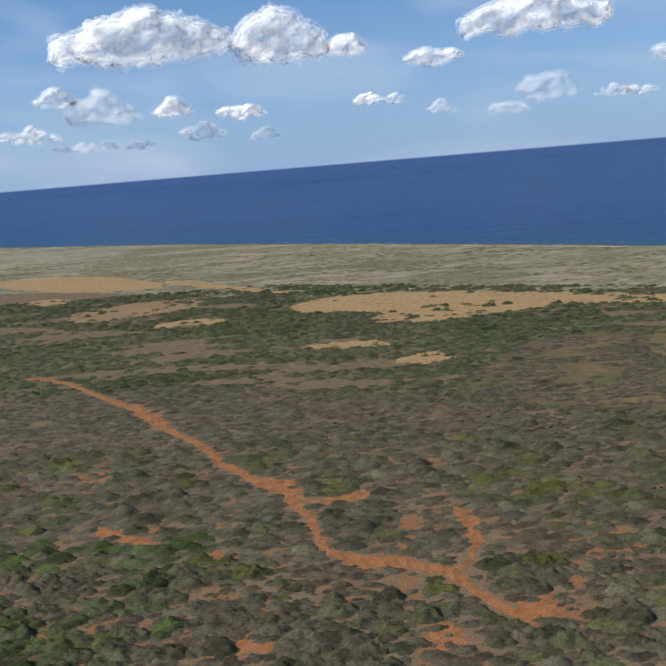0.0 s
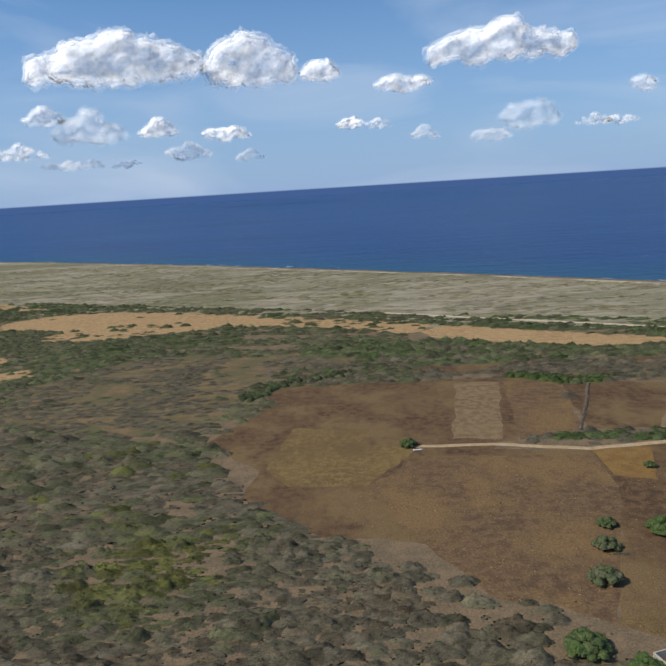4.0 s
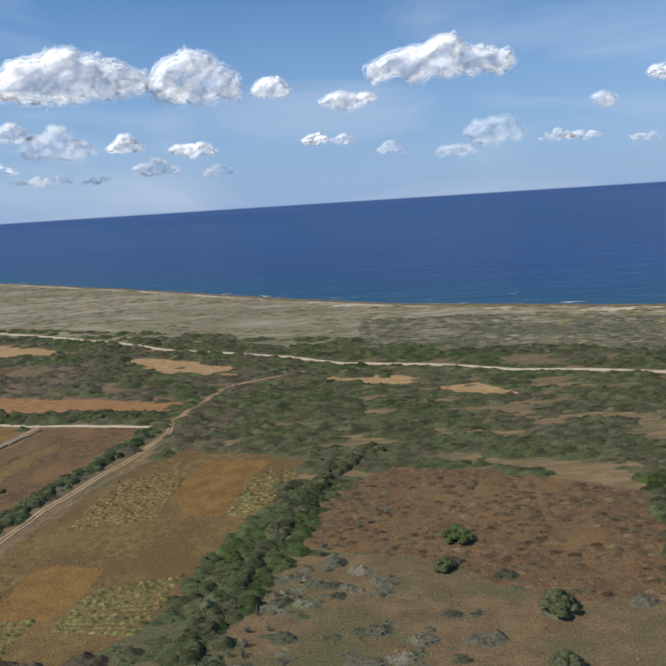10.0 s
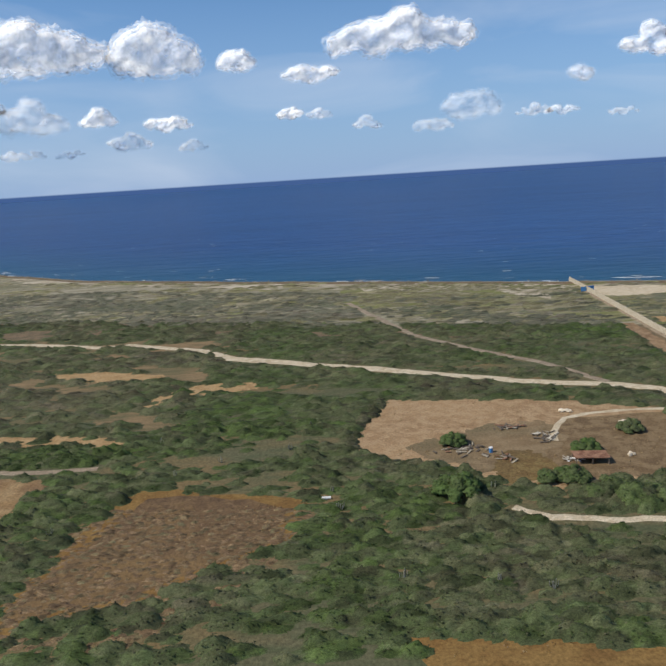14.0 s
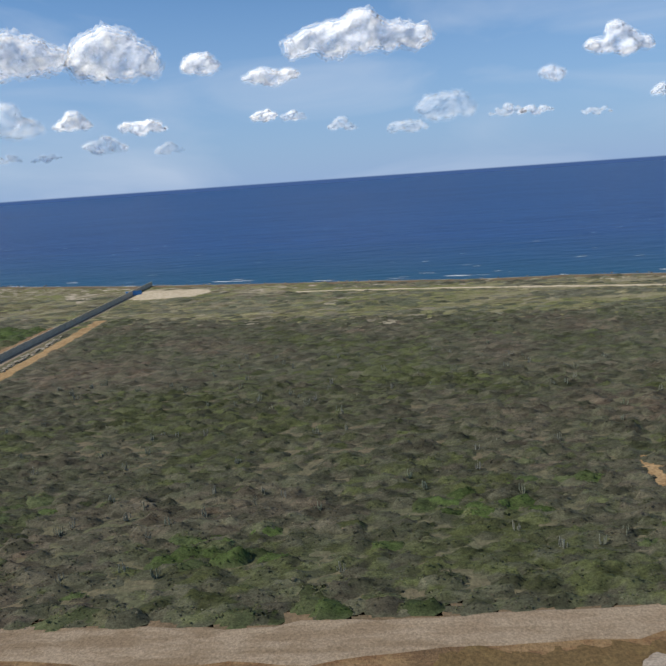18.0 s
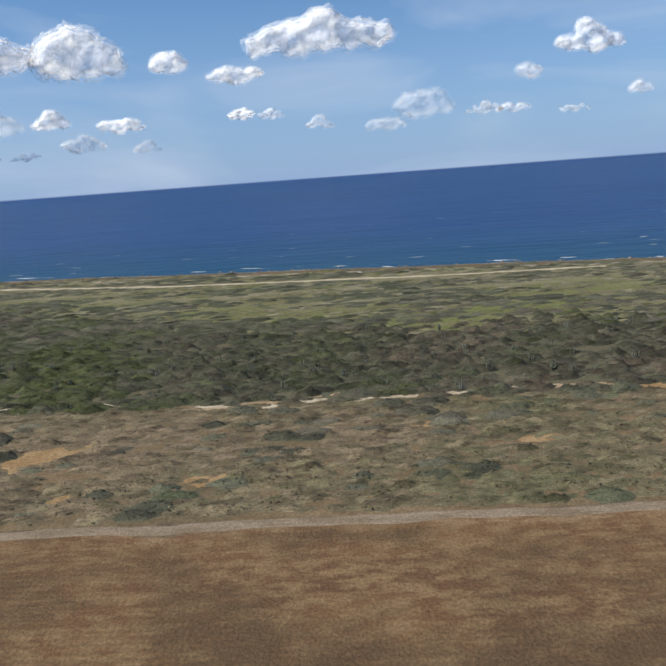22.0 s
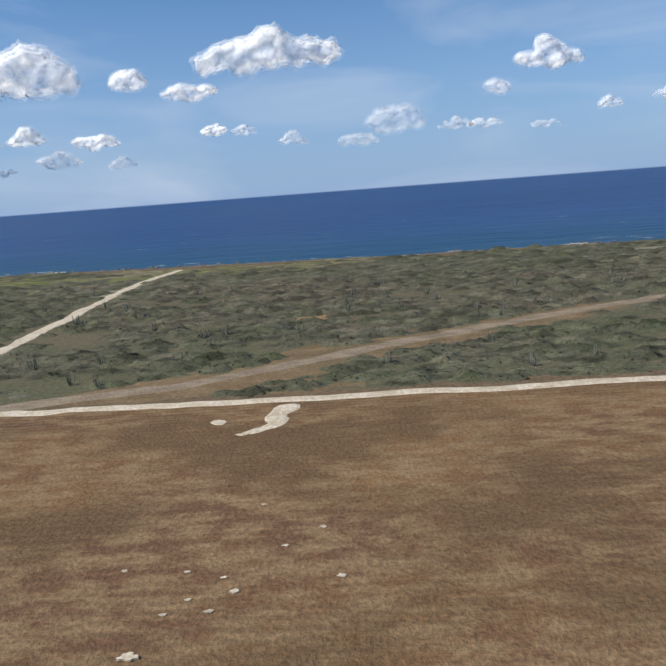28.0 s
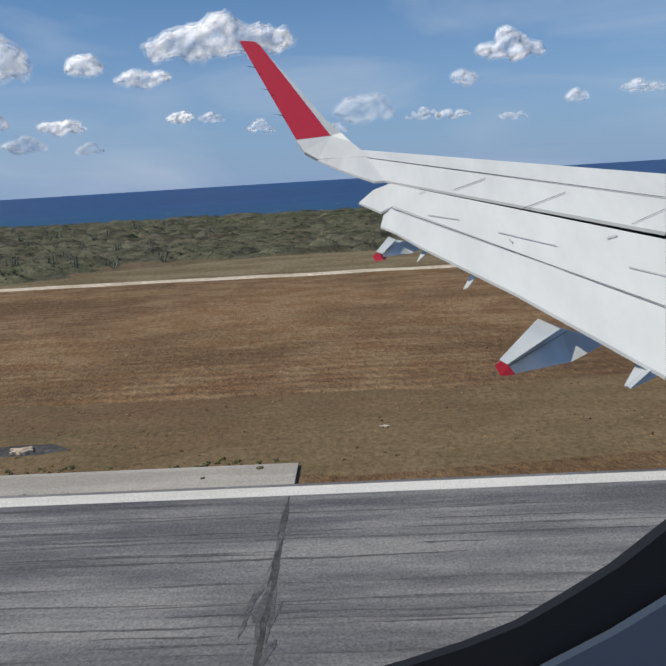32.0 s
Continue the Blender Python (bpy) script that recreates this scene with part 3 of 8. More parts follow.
    co = np.concatenate([co, tri])
    nrm = np.concatenate([nrm, np.repeat(soft, 3, 0)])
    nrm /= np.linalg.norm(nrm, axis=-1, keepdims=True)
    tn = np.concatenate([tn + RNG.normal(0, 0.03, n0), np.repeat(tn[pick] + RNG.normal(0, 0.22, m), 3)])
    own = np.concatenate([own, np.repeat(own[pick] + RNG.normal(0, 0.12, m), 3)])
    me = bpy.data.meshes.new(name)
    me.vertices.add(len(co))
    me.vertices.foreach_set("co", co.astype(np.float32).ravel())
    me.loops.add(4 * f0 + 3 * m)
    me.loops.foreach_set("vertex_index", np.concatenate([quads.ravel(), n0 + np.arange(3 * m)]).astype(np.int32))
    me.polygons.add(f0 + m)
    me.polygons.foreach_set("loop_start", np.concatenate([4 * np.arange(f0), 4 * f0 + 3 * np.arange(m)]).astype(np.int32))
    me.attributes.new("tone", "FLOAT", "POINT").data.foreach_set("value", np.clip(tn, 0, 1).astype(np.float32))
    me.attributes.new("own", "FLOAT", "POINT").data.foreach_set("value", own.astype(np.float32))
    me.attributes.new("round", "FLOAT_VECTOR", "POINT").data.foreach_set("vector", nrm.astype(np.float32).ravel())
    me.materials.append(mat)
    me.update(calc_edges=True)
    return new(name, me)


def inside(poly, p):
    x, y = p[:, 0], p[:, 1]
    hit = np.zeros(len(p), bool)
    q = np.roll(poly, 1, 0)
    for (ax, ay), (bx, by) in zip(poly, q):
        cross = (ay > y) != (by > y)
        with np.errstate(divide="ignore", invalid="ignore"):
            hit ^= cross & (x < (bx - ax) * (y - ay) / (by - ay) + ax)
    return hit


def free_of(p, sandy=0.0):
    """Which of the places lie on no field and no track; sandy: the share that may stand on bare patches."""
    keep = np.ones(len(p), bool)
    for poly, sand in CLEAR:
        lo, hi = poly.min(0), poly.max(0)
        near = np.all((p > lo) & (p < hi), 1)
        if near.any():
            idx = np.where(near)[0]
            bad = inside(poly, p[idx])
            keep[idx[bad & (RNG.random(len(idx)) > sandy * sand)]] = False
    for pts, w in LINES:
        lo, hi = pts.min(0) - w - 1, pts.max(0) + w + 1
        idx = np.where(np.all((p > lo) & (p < hi), 1))[0]
        if len(idx):
            d = np.sqrt(((p[idx][:, None] - pts[None]) ** 2).sum(-1)).min(1)
            keep[idx[d < w + 1.5]] = False
    return keep


def lumps(p, scale, seed):
    """Smooth random values between 0 and 1 over the ground."""
    return np.array([0.5 + 0.5 * noise.noise(Vector((x * scale[0], y * scale[1], seed))) for x, y in p])


KNOTS_X = (-4900, -468, -209, 11, 213, 332, 403, 487, 605, 716, 862, 950, 1069, 1219, 2200, 4900)
KNOTS_Y = (2600, 868, 737, 601, 460, 368, 320, 288, 246, 217, 187, 166, 147, 133, 80, -60)


def coast(x):
    wob = 3.0 * noise.noise(Vector((x * 0.03, 3, 0))) + 1.4 * noise.noise(Vector((x * 0.14, 9, 0)))
    return float(np.interp(x, KNOTS_X, KNOTS_Y)) + wob


# ---- ground, cliff and sea ----
xs = np.concatenate([np.linspace(-4900, -520, 24), np.arange(-500, 1500, 4.0), np.linspace(1520, 4900, 24)])
verts, faces = [], []
for x in xs:
    c = coast(x)
    jag = 0.8 * noise.noise(Vector((x * 0.4, 1, 5)))
    for y, z in ((-4900, 0), (min(-60, c - 200), 0), (min(0, c - 120), 0), (c - 60, 0), (c - 9, 0.0), (c - 4, 0.12 + 0.2 * jag), (c - 1.2, -0.2 + 0.2 * jag), (c + 0.3 * jag, -1.2), (c + 1.8, -2.6)):
        verts.append((x, y, z))
n = 9
for i in range(len(xs) - 1):
    for j in range(n - 1):
        faces.append((i * n + j, (i + 1) * n + j, (i + 1) * n + j + 1, i * n + j + 1))
ground = mesh_object("ground", verts, faces, M_GROUND, True)
ground.data.materials.append(M_ROCK)
for p in ground.data.polygons:
    if p.index % (n - 1) >= 5:
        p.material_index = 1
tagged(ground, "flat dry coastal land of brown soil and low scrub", "ground", kind="structure")

verts, faces, shallow = [], [], []
rows = (-30, 4, 12, 30, 70, 160, 500, 1200, 4900)
for x in xs:
    c = coast(x)
    for k in rows:
        verts.append((x, min(c + k, 4900) if k < 4900 else 4900, -1.7))
        shallow.append(max(0.0, 1 - max(k, 0) / 160) ** 1.5)
n = len(rows)
for i in range(len(xs) - 1):
    for j in range(n - 1):
        faces.append((i * n + j, (i + 1) * n + j, (i + 1) * n + j + 1, i * n + j + 1))
sea = mesh_object("water", verts, faces, M_WATER)
at = sea.data.attributes.new("shallow", "FLOAT", "POINT")
at.data.foreach_set("value", np.array(shallow, np.float32))
tagged(sea, "deep blue open sea with small wind waves", "sea", kind="structure")

# the pale heath and the rocky strip along the coast
def heath_width(x):
    return float(np.interp(x, (-500, 0, 200, 400, 600, 800, 1000, 1250), (330, 250, 185, 95, 75, 65, 50, 30)))


def heath(name, label, mat, x0, x1, a, b, z):
    verts, faces = [], []
    for i, x in enumerate(np.arange(x0, x1, 4.0)):
        c = coast(x)
        v = 6 * noise.noise(Vector((x * 0.04, a, 2))) + 2 * noise.noise(Vector((x * 0.2, a, 4)))
        verts += [(x, c - heath_width(x) * a + v, z), (x, c - heath_width(x) * b - 2.5 + 0.15 * v, z)]
        if i:
            faces.append((2 * i - 2, 2 * i, 2 * i + 1, 2 * i - 1))
    return tagged(mesh_object(name, verts, faces, mat), label, "heath", kind="structure")


heath("heath", "wide grey-green coastal heath of low dry plants", M_HEATH, -700, 1400, 1.0, 0.0, 0.004)
verts, faces = [], []
for i, x in enumerate(np.arange(-700, 1400, 2.0)):
    wide = np.interp(x, (-200, 200, 400, 600, 680, 1000, 1200), (9, 11, 16, 24, 12, 7, 4)) * (1 + 0.7 * noise.noise(Vector((x * 0.05, 4, 2))) + 0.4 * noise.noise(Vector((x * 0.3, 4, 7))))
    verts += [(x, coast(x) - 1.5 - wide, 0.009), (x, coast(x) - 3.0, 0.009)]
    if i:
        faces.append((2 * i - 2, 2 * i, 2 * i + 1, 2 * i - 1))
tagged(mesh_object("rock_strip", verts, faces, M_CLIFFSAND), "pale bare rock and sand strip along the cliff", "rock strip", kind="structure")

BUSH_X = (520, 550, 650, 750, 800, 850, 930, 1000, 1090, 1200, 1300)
BUSH_Y = (225, 200, 165, 152, 125, 108, 114, 128, 138, 136, 140)


def bush_edge(x):
    """How far from the runway the tall scrub reaches towards the sea."""
    return np.interp(x, BUSH_X, BUSH_Y)


verts, faces = [], []
for i, x in enumerate(np.arange(525, 1190, 3.0)):
    v = 9 * noise.noise(Vector((x * 0.03, 5, 2))) + 3 * noise.noise(Vector((x * 0.17, 8, 4)))
    c = coast(x) - 4
    verts += [(x, min(bush_edge(x) - 4 + v, c), 0.006), (x, c, 0.006)]
    if i:
        faces.append((2 * i - 2, 2 * i, 2 * i + 1, 2 * i - 1))
tagged(mesh_object("heath", verts, faces, M_HEATHGRASS), "low yellow-green grass heath above the cliff", "heath", kind="structure")
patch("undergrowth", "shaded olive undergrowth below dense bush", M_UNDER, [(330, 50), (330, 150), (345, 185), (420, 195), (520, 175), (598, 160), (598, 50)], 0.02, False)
patch("bare_soil", "brown sandy soil between rows of bush", M_BUSHSOIL, [(335, 106), (335, 180), (380, 190), (450, 188), (500, 176), (500, 112), (420, 106)], 0.02, False)
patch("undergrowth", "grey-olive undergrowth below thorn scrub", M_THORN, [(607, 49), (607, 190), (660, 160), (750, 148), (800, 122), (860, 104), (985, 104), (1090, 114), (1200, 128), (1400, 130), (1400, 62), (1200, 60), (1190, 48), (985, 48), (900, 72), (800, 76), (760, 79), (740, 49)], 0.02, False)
patch("bare_soil", "tan sandy soil between low dry scrub", M_TANBROWN, [(742, 47), (752, 80), (800, 76.5), (900, 73), (985, 62), (990, 47)], 0.02, False)
patch("bare_soil", "reddish soil showing between dry scrub", M_REDSOIL, [(-120, 75), (-120, 150), (-60, 172), (20, 160), (70, 120), (70, 70)], 0.03, False)

patch("grassland", "wide brown mown grassland beside the runway", M_GRASS, [(585, 32), (640, 44.5), (700, 45.3), (900, 45.6), (1100, 45), (1300, 43), (1600, 42), (1600, -60), (900, -60), (585, -60)], 0.03)
patch("grassland", "dark reddish brown dry grass beside the perimeter road", M_GRASSDARK, [(588, 31), (642, 43.8), (700, 44.6), (900, 44.9), (985, 44.6), (1010, 36), (990, 24), (1030, 10), (1010, -8), (1000, -50), (900, -55), (590, -55)], 0.03)
patch("meadow", "tan dry meadow beyond the perimeter road", M_MEADOW, [(1188, 43), (1300, 42.5), (1500, 42), (1500, 60), (1300, 59), (1215, 57), (1196, 50)], 0.03, False)
patch("grass_verge", "olive-brown short grass along the runway", M_VERGE, [(1085, 13.0), (1300, 13.0), (1600, 13.0), (1600, 17.5), (1300, 18), (1200, 18.5), (1085, 19)], 0.03, False)


# bare ground beside the perimeter road
patch("bare_soil", "tan bare ground along a slanting gravel track", M_TANBROWN, [(1036, 47.5), (1050, 47.6), (1063, 47.8), (1065, 55), (1075, 61.5), (1084, 66.5), (1092, 73), (1088, 76.5), (1072, 68.5), (1063, 66), (1054, 59.5), (1046, 53.5), (1038, 49.5)], 0.03, False)
CLEAR.append((np.array([(1036, 47.5), (1052, 47.6), (1058, 52), (1066, 57.5), (1076, 62.5), (1085, 67), (1094, 73), (1090, 76), (1076, 69), (1064, 63.5), (1054, 57), (1046, 52.5), (1038, 49.5)]), True))
patch("sand_patch", "grey gravel scar between bushes", M_HARDSTAND, [(741.4, 63.2), (742.3, 71.8), (746.7, 71.3), (746.2, 62.6)], 0.05)
patch("sand_patch", "grey gravel opening beside the perimeter road", M_GREY, [(740.4, 49.0), (739.8, 57.6), (742.9, 57.0), (744.0, 49.2)], 0.05)
patch("sand_patch", "grey worn hardstanding in the grass", M_HARDSTAND, [(731.0, 44.0), (741.2, 43.3), (742.8, 41.3), (748.3, 37.1), (740.2, 37.0), (736.5, 40.7), (731.4, 41.2)], 0.05)
patch("sand_patch", "pale reddish bare earth in the grass", M_TANSOIL, [(748.2, 44.4), (752.1, 44.8), (751.8, 43.2), (749.0, 43.2)], 0.05)
patch("sand_patch", "pale reddish bare earth beside the perimeter road", M_TANSOIL, [(753.4, 44.6), (758.4, 44.3), (758.6, 42.5), (755.0, 42.7)], 0.05)
for k, (x, y, w, d) in enumerate(((792, 78.6, 5, 0.7), (803, 78.0, 4, 0.6), (817, 75.2, 2.6, 0.9), (823, 74.4, 2.4, 0.8), (829, 75.8, 2.0, 0.7), (838, 75.6, 4.2, 0.8), (846, 75.6, 2.4, 0.7), (856, 76.2, 3.2, 0.5), (863, 75.4, 3.0, 0.5), (880, 73.5, 2.0, 0.5), (902, 72.4, 2.2, 0.5), (926, 69.8, 2.0, 0.5), (941, 67.4, 2.6, 0.5))):
    patch("sand_patch", "pale limestone lip along the bush edge", M_PALESAND, [(x - w, y - 0.3 * d), (x - 0.4 * w, y - d), (x + 0.5 * w, y - 0.7 * d), (x + w, y + 0.2 * d), (x + 0.3 * w, y + d), (x - 0.6 * w, y + 0.8 * d)], 0.05)
for x, y, w, d in ((821, 54.8, 2.6, 1.2), (808, 52.2, 1.9, 1.1), (804, 63.6, 4.6, 1.6), (852, 60.5, 2.4, 0.9), (842, 66.0, 3.0, 0.9), (870, 63.0, 2.2, 1.0), (785, 66.0, 2.6, 1.0), (832, 70.4, 2.0, 0.7)):
    patch("sand_patch", "yellow-tan bare sand between dry bushes", M_SAND, [(x - w, y - 0.4 * d), (x, y - d), (x + w, y), (x + 0.6 * w, y + 0.9 * d), (x - 0.5 * w, y + d)], 0.05)
# fields of the farmland
patch("bare_soil", "brown open scrub soil with dry grass", M_SCRUBFIELD, [(366, 50), (364, 72), (371, 90), (390, 88), (406, 78), (419, 77), (416, 62), (413, 50)], 0.03)
patch("field", "bare reddish brown field edge", M_BROWN, [(113.4, 160.5), (124.3, 186.8), (178.6, 208.0), (207.3, 205.6), (165.7, 108.4), (145.9, 111.8), (127.7, 129.0), (129.5, 142.3)], 0.03)
patch("field", "large ploughed brown field with faint furrows", M_BROWN, [(122.7, 208.0), (157.8, 208.2), (195.8, 203.8), (189.6, 154.7), (164.0, 155.6), (159.2, 163.7), (131.8, 169.4), (124.9, 192.3)], 0.04)
patch("field", "pale dry strip across a ploughed field", M_TAN, [(181.0, 203.5), (194.6, 202.6), (189.1, 172.0), (186.2, 155.8), (174.2, 157.0), (178.0, 179.2)], 0.07)
patch("field", "dark freshly ploughed strip of a field", M_DARK, [(195.8, 203.8), (211.6, 198.7), (209.2, 177.4), (206.6, 161.0), (198.8, 156.2), (190.6, 155.1)], 0.07)
patch("field", "brown ploughed field beside the dirt track", M_BROWN, [(212.5, 198.5), (235.5, 196.1), (258.1, 191.0), (255.5, 165.8), (244.5, 158.1), (223.7, 158.9), (208.2, 160.8)], 0.04)
patch("field", "sandy bare corner of a ploughed field", M_TANBROWN, [(234.9, 180.3), (256.2, 182.2), (254.5, 166.0), (244.7, 159.6), (223.8, 157.4), (230.1, 168.5)], 0.07)
patch("field", "wide brown fallow field of dry grass and scattered trees", M_BROWN, [(172.8, 151.6), (204.4, 146.6), (220.1, 148.4), (243.7, 149.0), (257.4, 150.8), (250.3, 123.3), (240.2, 97.7), (235.4, 86.7), (227.7, 73.1), (204.0, 75.9), (188.0, 84.9), (198.1, 111.4), (203.2, 130.9)], 0.04)
patch("field", "orange bare patch in a fallow field", M_ORANGE, [(204.4, 146.6), (217.6, 147.9), (214.2, 137.3), (212.3, 129.8), (204.6, 133.3)], 0.07)
patch("field", "straw-yellow grass patch in a fallow field", M_STRAW, [(188.2, 85.9), (197.1, 89.4), (211.1, 86.4), (221.1, 83.7), (219.6, 75.1), (205.0, 76.7), (196.0, 79.8)], 0.07)
patch("field", "sandy yellow fallow field", M_STRAW, [(134.5, 169.3), (154.6, 166.0), (151.3, 156.3), (166.3, 152.5), (152.8, 131.7), (136.6, 133.7), (130.6, 143.4)], 0.07)
patch("field", "brown fallow field with scattered dry bushes", M_DARK, [(152.4, 130.6), (166.2, 147.2), (203.8, 144.2), (203.6, 128.8), (198.1, 111.4), (188.0, 84.9), (180.3, 90.6), (172.8, 92.2)], 0.04)
patch("field", "orange-brown bare field with a red-roofed house", M_ORANGE, [(265.2, 149.6), (281.0, 156.6), (298.8, 154.9), (295.8, 139.7), (292.8, 135.2), (263.4, 141.2)], 0.04)
patch("field", "tan tilled plot in a fenced field", M_STRAW, [(262.8, 138.8), (272.3, 137.5), (270.3, 115.3), (256.4, 117.2)], 0.04)
patch("field", "tan tilled plot split by low hedges", M_STRAW, [(272.7, 137.5), (294.1, 135.5), (286.7, 112.2), (270.7, 114.9)], 0.04)
patch("field", "orange bare upper half of a plot", M_ORANGE, [(272.8, 136.7), (293.6, 134.6), (288.5, 123.7), (271.5, 126.3)], 0.07)
patch("field", "dark brown dry grass field behind a stone wall", M_DARK, [(256.8, 115.4), (286.3, 110.6), (281.2, 96.2), (276.4, 84.2), (247.3, 93.0)], 0.04)
patch("field", "smooth orange-tan bare field", M_ORANGE, [(247.1, 89.9), (274.4, 83.4), (272.4, 75.1), (270.3, 69.0), (241.7, 70.4), (239.1, 75.3)], 0.04)
patch("field", "long dark brown field of dry grass", M_DARK, [(303.9, 153.1), (329.5, 150.9), (324.0, 123.4), (319.7, 104.3), (314.6, 90.1), (310.2, 67.6), (286.3, 68.6), (279.8, 71.2), (281.2, 83.6), (287.6, 101.2), (292.0, 118.0), (300.4, 136.4)], 0.04)
patch("field", "tan stubble field between two hedges", M_STRAW, [(342.2, 136.7), (371.1, 125.0), (362.7, 101.2), (358.1, 85.2), (354.9, 74.8), (347.6, 66.3), (320.2, 67.1), (325.4, 87.3), (327.4, 99.8), (334.2, 121.1)], 0.04)
patch("field", "bare orange plot in a stubble field", M_ORANGE, [(333.8, 89.0), (343.6, 87.8), (343.0, 79.1), (340.3, 74.7), (331.7, 76.0)], 0.07)
patch("field", "bare orange strip in a stubble field", M_ORANGE, [(349.0, 128.0), (362.2, 126.1), (357.6, 103.1), (350.7, 103.7), (346.9, 114.1)], 0.07)
patch("field", "furrowed orange field between hedges", M_FURROW, [(265.7, 171.8), (270.1, 185.1), (333.2, 170.6), (331.5, 162.5)], 0.04)
patch("field", "reddish brown field of dry shrubs", M_DARK, [(385.2, 121.5), (402.1, 117.5), (426.3, 105.8), (427.4, 102.4), (423.2, 86.5), (419.1, 75.5), (405.3, 76.3), (390.4, 86.6), (371.6, 91.6), (373.8, 105.9)], 0.04)
patch("field", "brown and orange field with tilled rows", M_FIELDMIX, [(433.9, 95.9), (453.8, 96.0), (472.1, 93.7), (486.0, 92.3), (486.2, 72.7), (478.8, 65.4), (463.8, 64.0), (445.5, 65.2), (426.5, 65.4), (428.9, 77.3)], 0.04)
patch("field", "rough brown field with a sandy border", M_ORANGE, [(500.7, 88.1), (525.6, 82.9), (523.3, 71.7), (512.8, 64.1), (505.4, 59.2), (493.0, 54.6), (495.4, 65.0), (497.7, 77.3)], 0.04)
patch("field", "dark rough middle of a field", M_DARK, [(503.1, 84.8), (511.2, 85.3), (523.1, 80.3), (521.4, 71.8), (511.6, 64.9), (505.2, 60.9), (496.2, 58.0), (498.9, 70.5)], 0.07)
patch("field", "tan bare compound with a shed and rubble", M_COMPOUND, [(536.5, 122.1), (567.5, 118.0), (585.7, 110.3), (582.5, 85.8), (572.2, 85.4), (557.4, 82.7), (545.8, 90.6), (530.1, 99.2)], 0.04)
patch("field", "reddish brown inner half of the compound", M_TAN, [(566.2, 108.5), (584.6, 109.4), (581.9, 87.3), (572.2, 86.1), (561.8, 85.0), (556.9, 95.7)], 0.07)
patch("sand_patch", "reddish trampled soil round the scrap", M_TANBROWN, [(538.6, 98.0), (544.9, 102.6), (552.0, 107.0), (561.3, 108.6), (565.0, 101.5), (561.5, 94.8), (556.0, 92.0), (552.2, 88.4), (547.0, 91.0)], 0.075)
patch("sand_patch", "golden dry grass in the compound", M_STRAW, [(553.0, 97.5), (558.2, 96.3), (560.4, 91.0), (556.8, 85.4), (551.6, 85.6), (551.0, 91.0)], 0.08)
patch("field", "tan dry field beside a sand track", M_STRAW, [(564.1, 68.5), (575.5, 67.0), (585.0, 63.2), (588.2, 59.3), (589.0, 54.0), (580.0, 49.8), (570.8, 50.1), (563.7, 64.3)], 0.04)
patch("field", "orange sandy strip at the edge of the bush", M_ORANGE, [(536.1, 54.8), (550.8, 53.6), (565.4, 51.9), (564.9, 48.7), (538.9, 49.6)], 0.04)
patch("sand_patch", "pale worn sand beside the perimeter wall", M_TRACK, [(591.3, 67.9), (597.8, 67.9), (599.5, 64.0), (599.6, 58.7), (594.7, 54.4), (590.9, 54.0)], 0.06)
patch("sand_patch", "orange-tan sand apron beyond the perimeter track", M_SAND, [(613.2, 94.0), (614.7, 86.3), (613.7, 75.3), (618.7, 73.3), (614.2, 64.0), (605.9, 61.3), (608.3, 75.7)], 0.06)
patch("sand_patch", "orange sand below the bush edge", M_SAND, [(630.5, 54.4), (642.0, 52.4), (644.3, 49.9), (651.0, 47.9), (658.8, 45.9), (659.0, 44.0), (633.9, 47.8)], 0.05)
patch("sand_patch", "pale trampled limestone at the end of the wall", M_PALESAND, [(605.9, 213.4), (622.7, 210.6), (633.8, 216.1), (633.0, 226.7), (607.5, 232.8)], 0.06)
patch("bare_soil", "brown rough land with sandy rows", M_BROWN, [(80.1, 266.8), (176.6, 230.7), (226.2, 227.8), (263.2, 221.7), (258.0, 194.6), (208.9, 207.4), (148.6, 222.9), (105.7, 218.7)], 0.03, False)
patch("sand_patch", "bare orange earth in dry scrub", M_RED, [(-60.4, 127.5), (-54.8, 128.7), (-47.2, 120.5), (-50.5, 118.5)], 0.04)
patch("sand_patch", "bare orange earth in dry scrub", M_RED, [(-37.1, 127.6), (-33.8, 129.0), (-31.1, 124.5), (-35.0, 124.0)], 0.04)
patch("sand_patch", "bare orange earth in dry scrub", M_RED, [(-37.4, 117.2), (-31.5, 117.4), (-30.1, 114.4), (-35.1, 114.4)], 0.04)
patch("sand_patch", "bare orange earth in dry scrub", M_RED, [(22.2, 103.1), (27.3, 102.0), (26.6, 94.3), (21.3, 91.6)], 0.04)
patch("sand_patch", "bare orange earth in dry scrub", M_RED, [(-11.1, 137.6), (-3.0, 139.6), (-2.2, 132.7), (-9.5, 131.7)], 0.04)
patch("sand_patch", "bare orange earth in dry scrub", M_RED, [(15.5, 129.7), (18.3, 127.6), (19.0, 114.7), (16.4, 113.5), (15.8, 122.8)], 0.04)
patch("sand_patch", "bare orange earth in dry scrub", M_RED, [(-26.6, 92.0), (-18.5, 92.5), (-16.7, 88.5), (-24.6, 88.5)], 0.04)
patch("sand_patch", "bare orange earth in dry scrub", M_RED, [(5.6, 91.7), (11.6, 92.3), (12.0, 86.6), (6.3, 86.1)], 0.04)
patch("sand_patch", "bare orange earth in dry scrub", M_RED, [(-8.2, 113.7), (3.7, 111.9), (4.1, 107.2), (-6.5, 109.4)], 0.04)
patch("sand_patch", "bare orange earth in dry scrub", M_RED, [(-79.2, 209.2), (-69.5, 205.4), (-59.6, 183.9), (-66.7, 186.8)], 0.04)
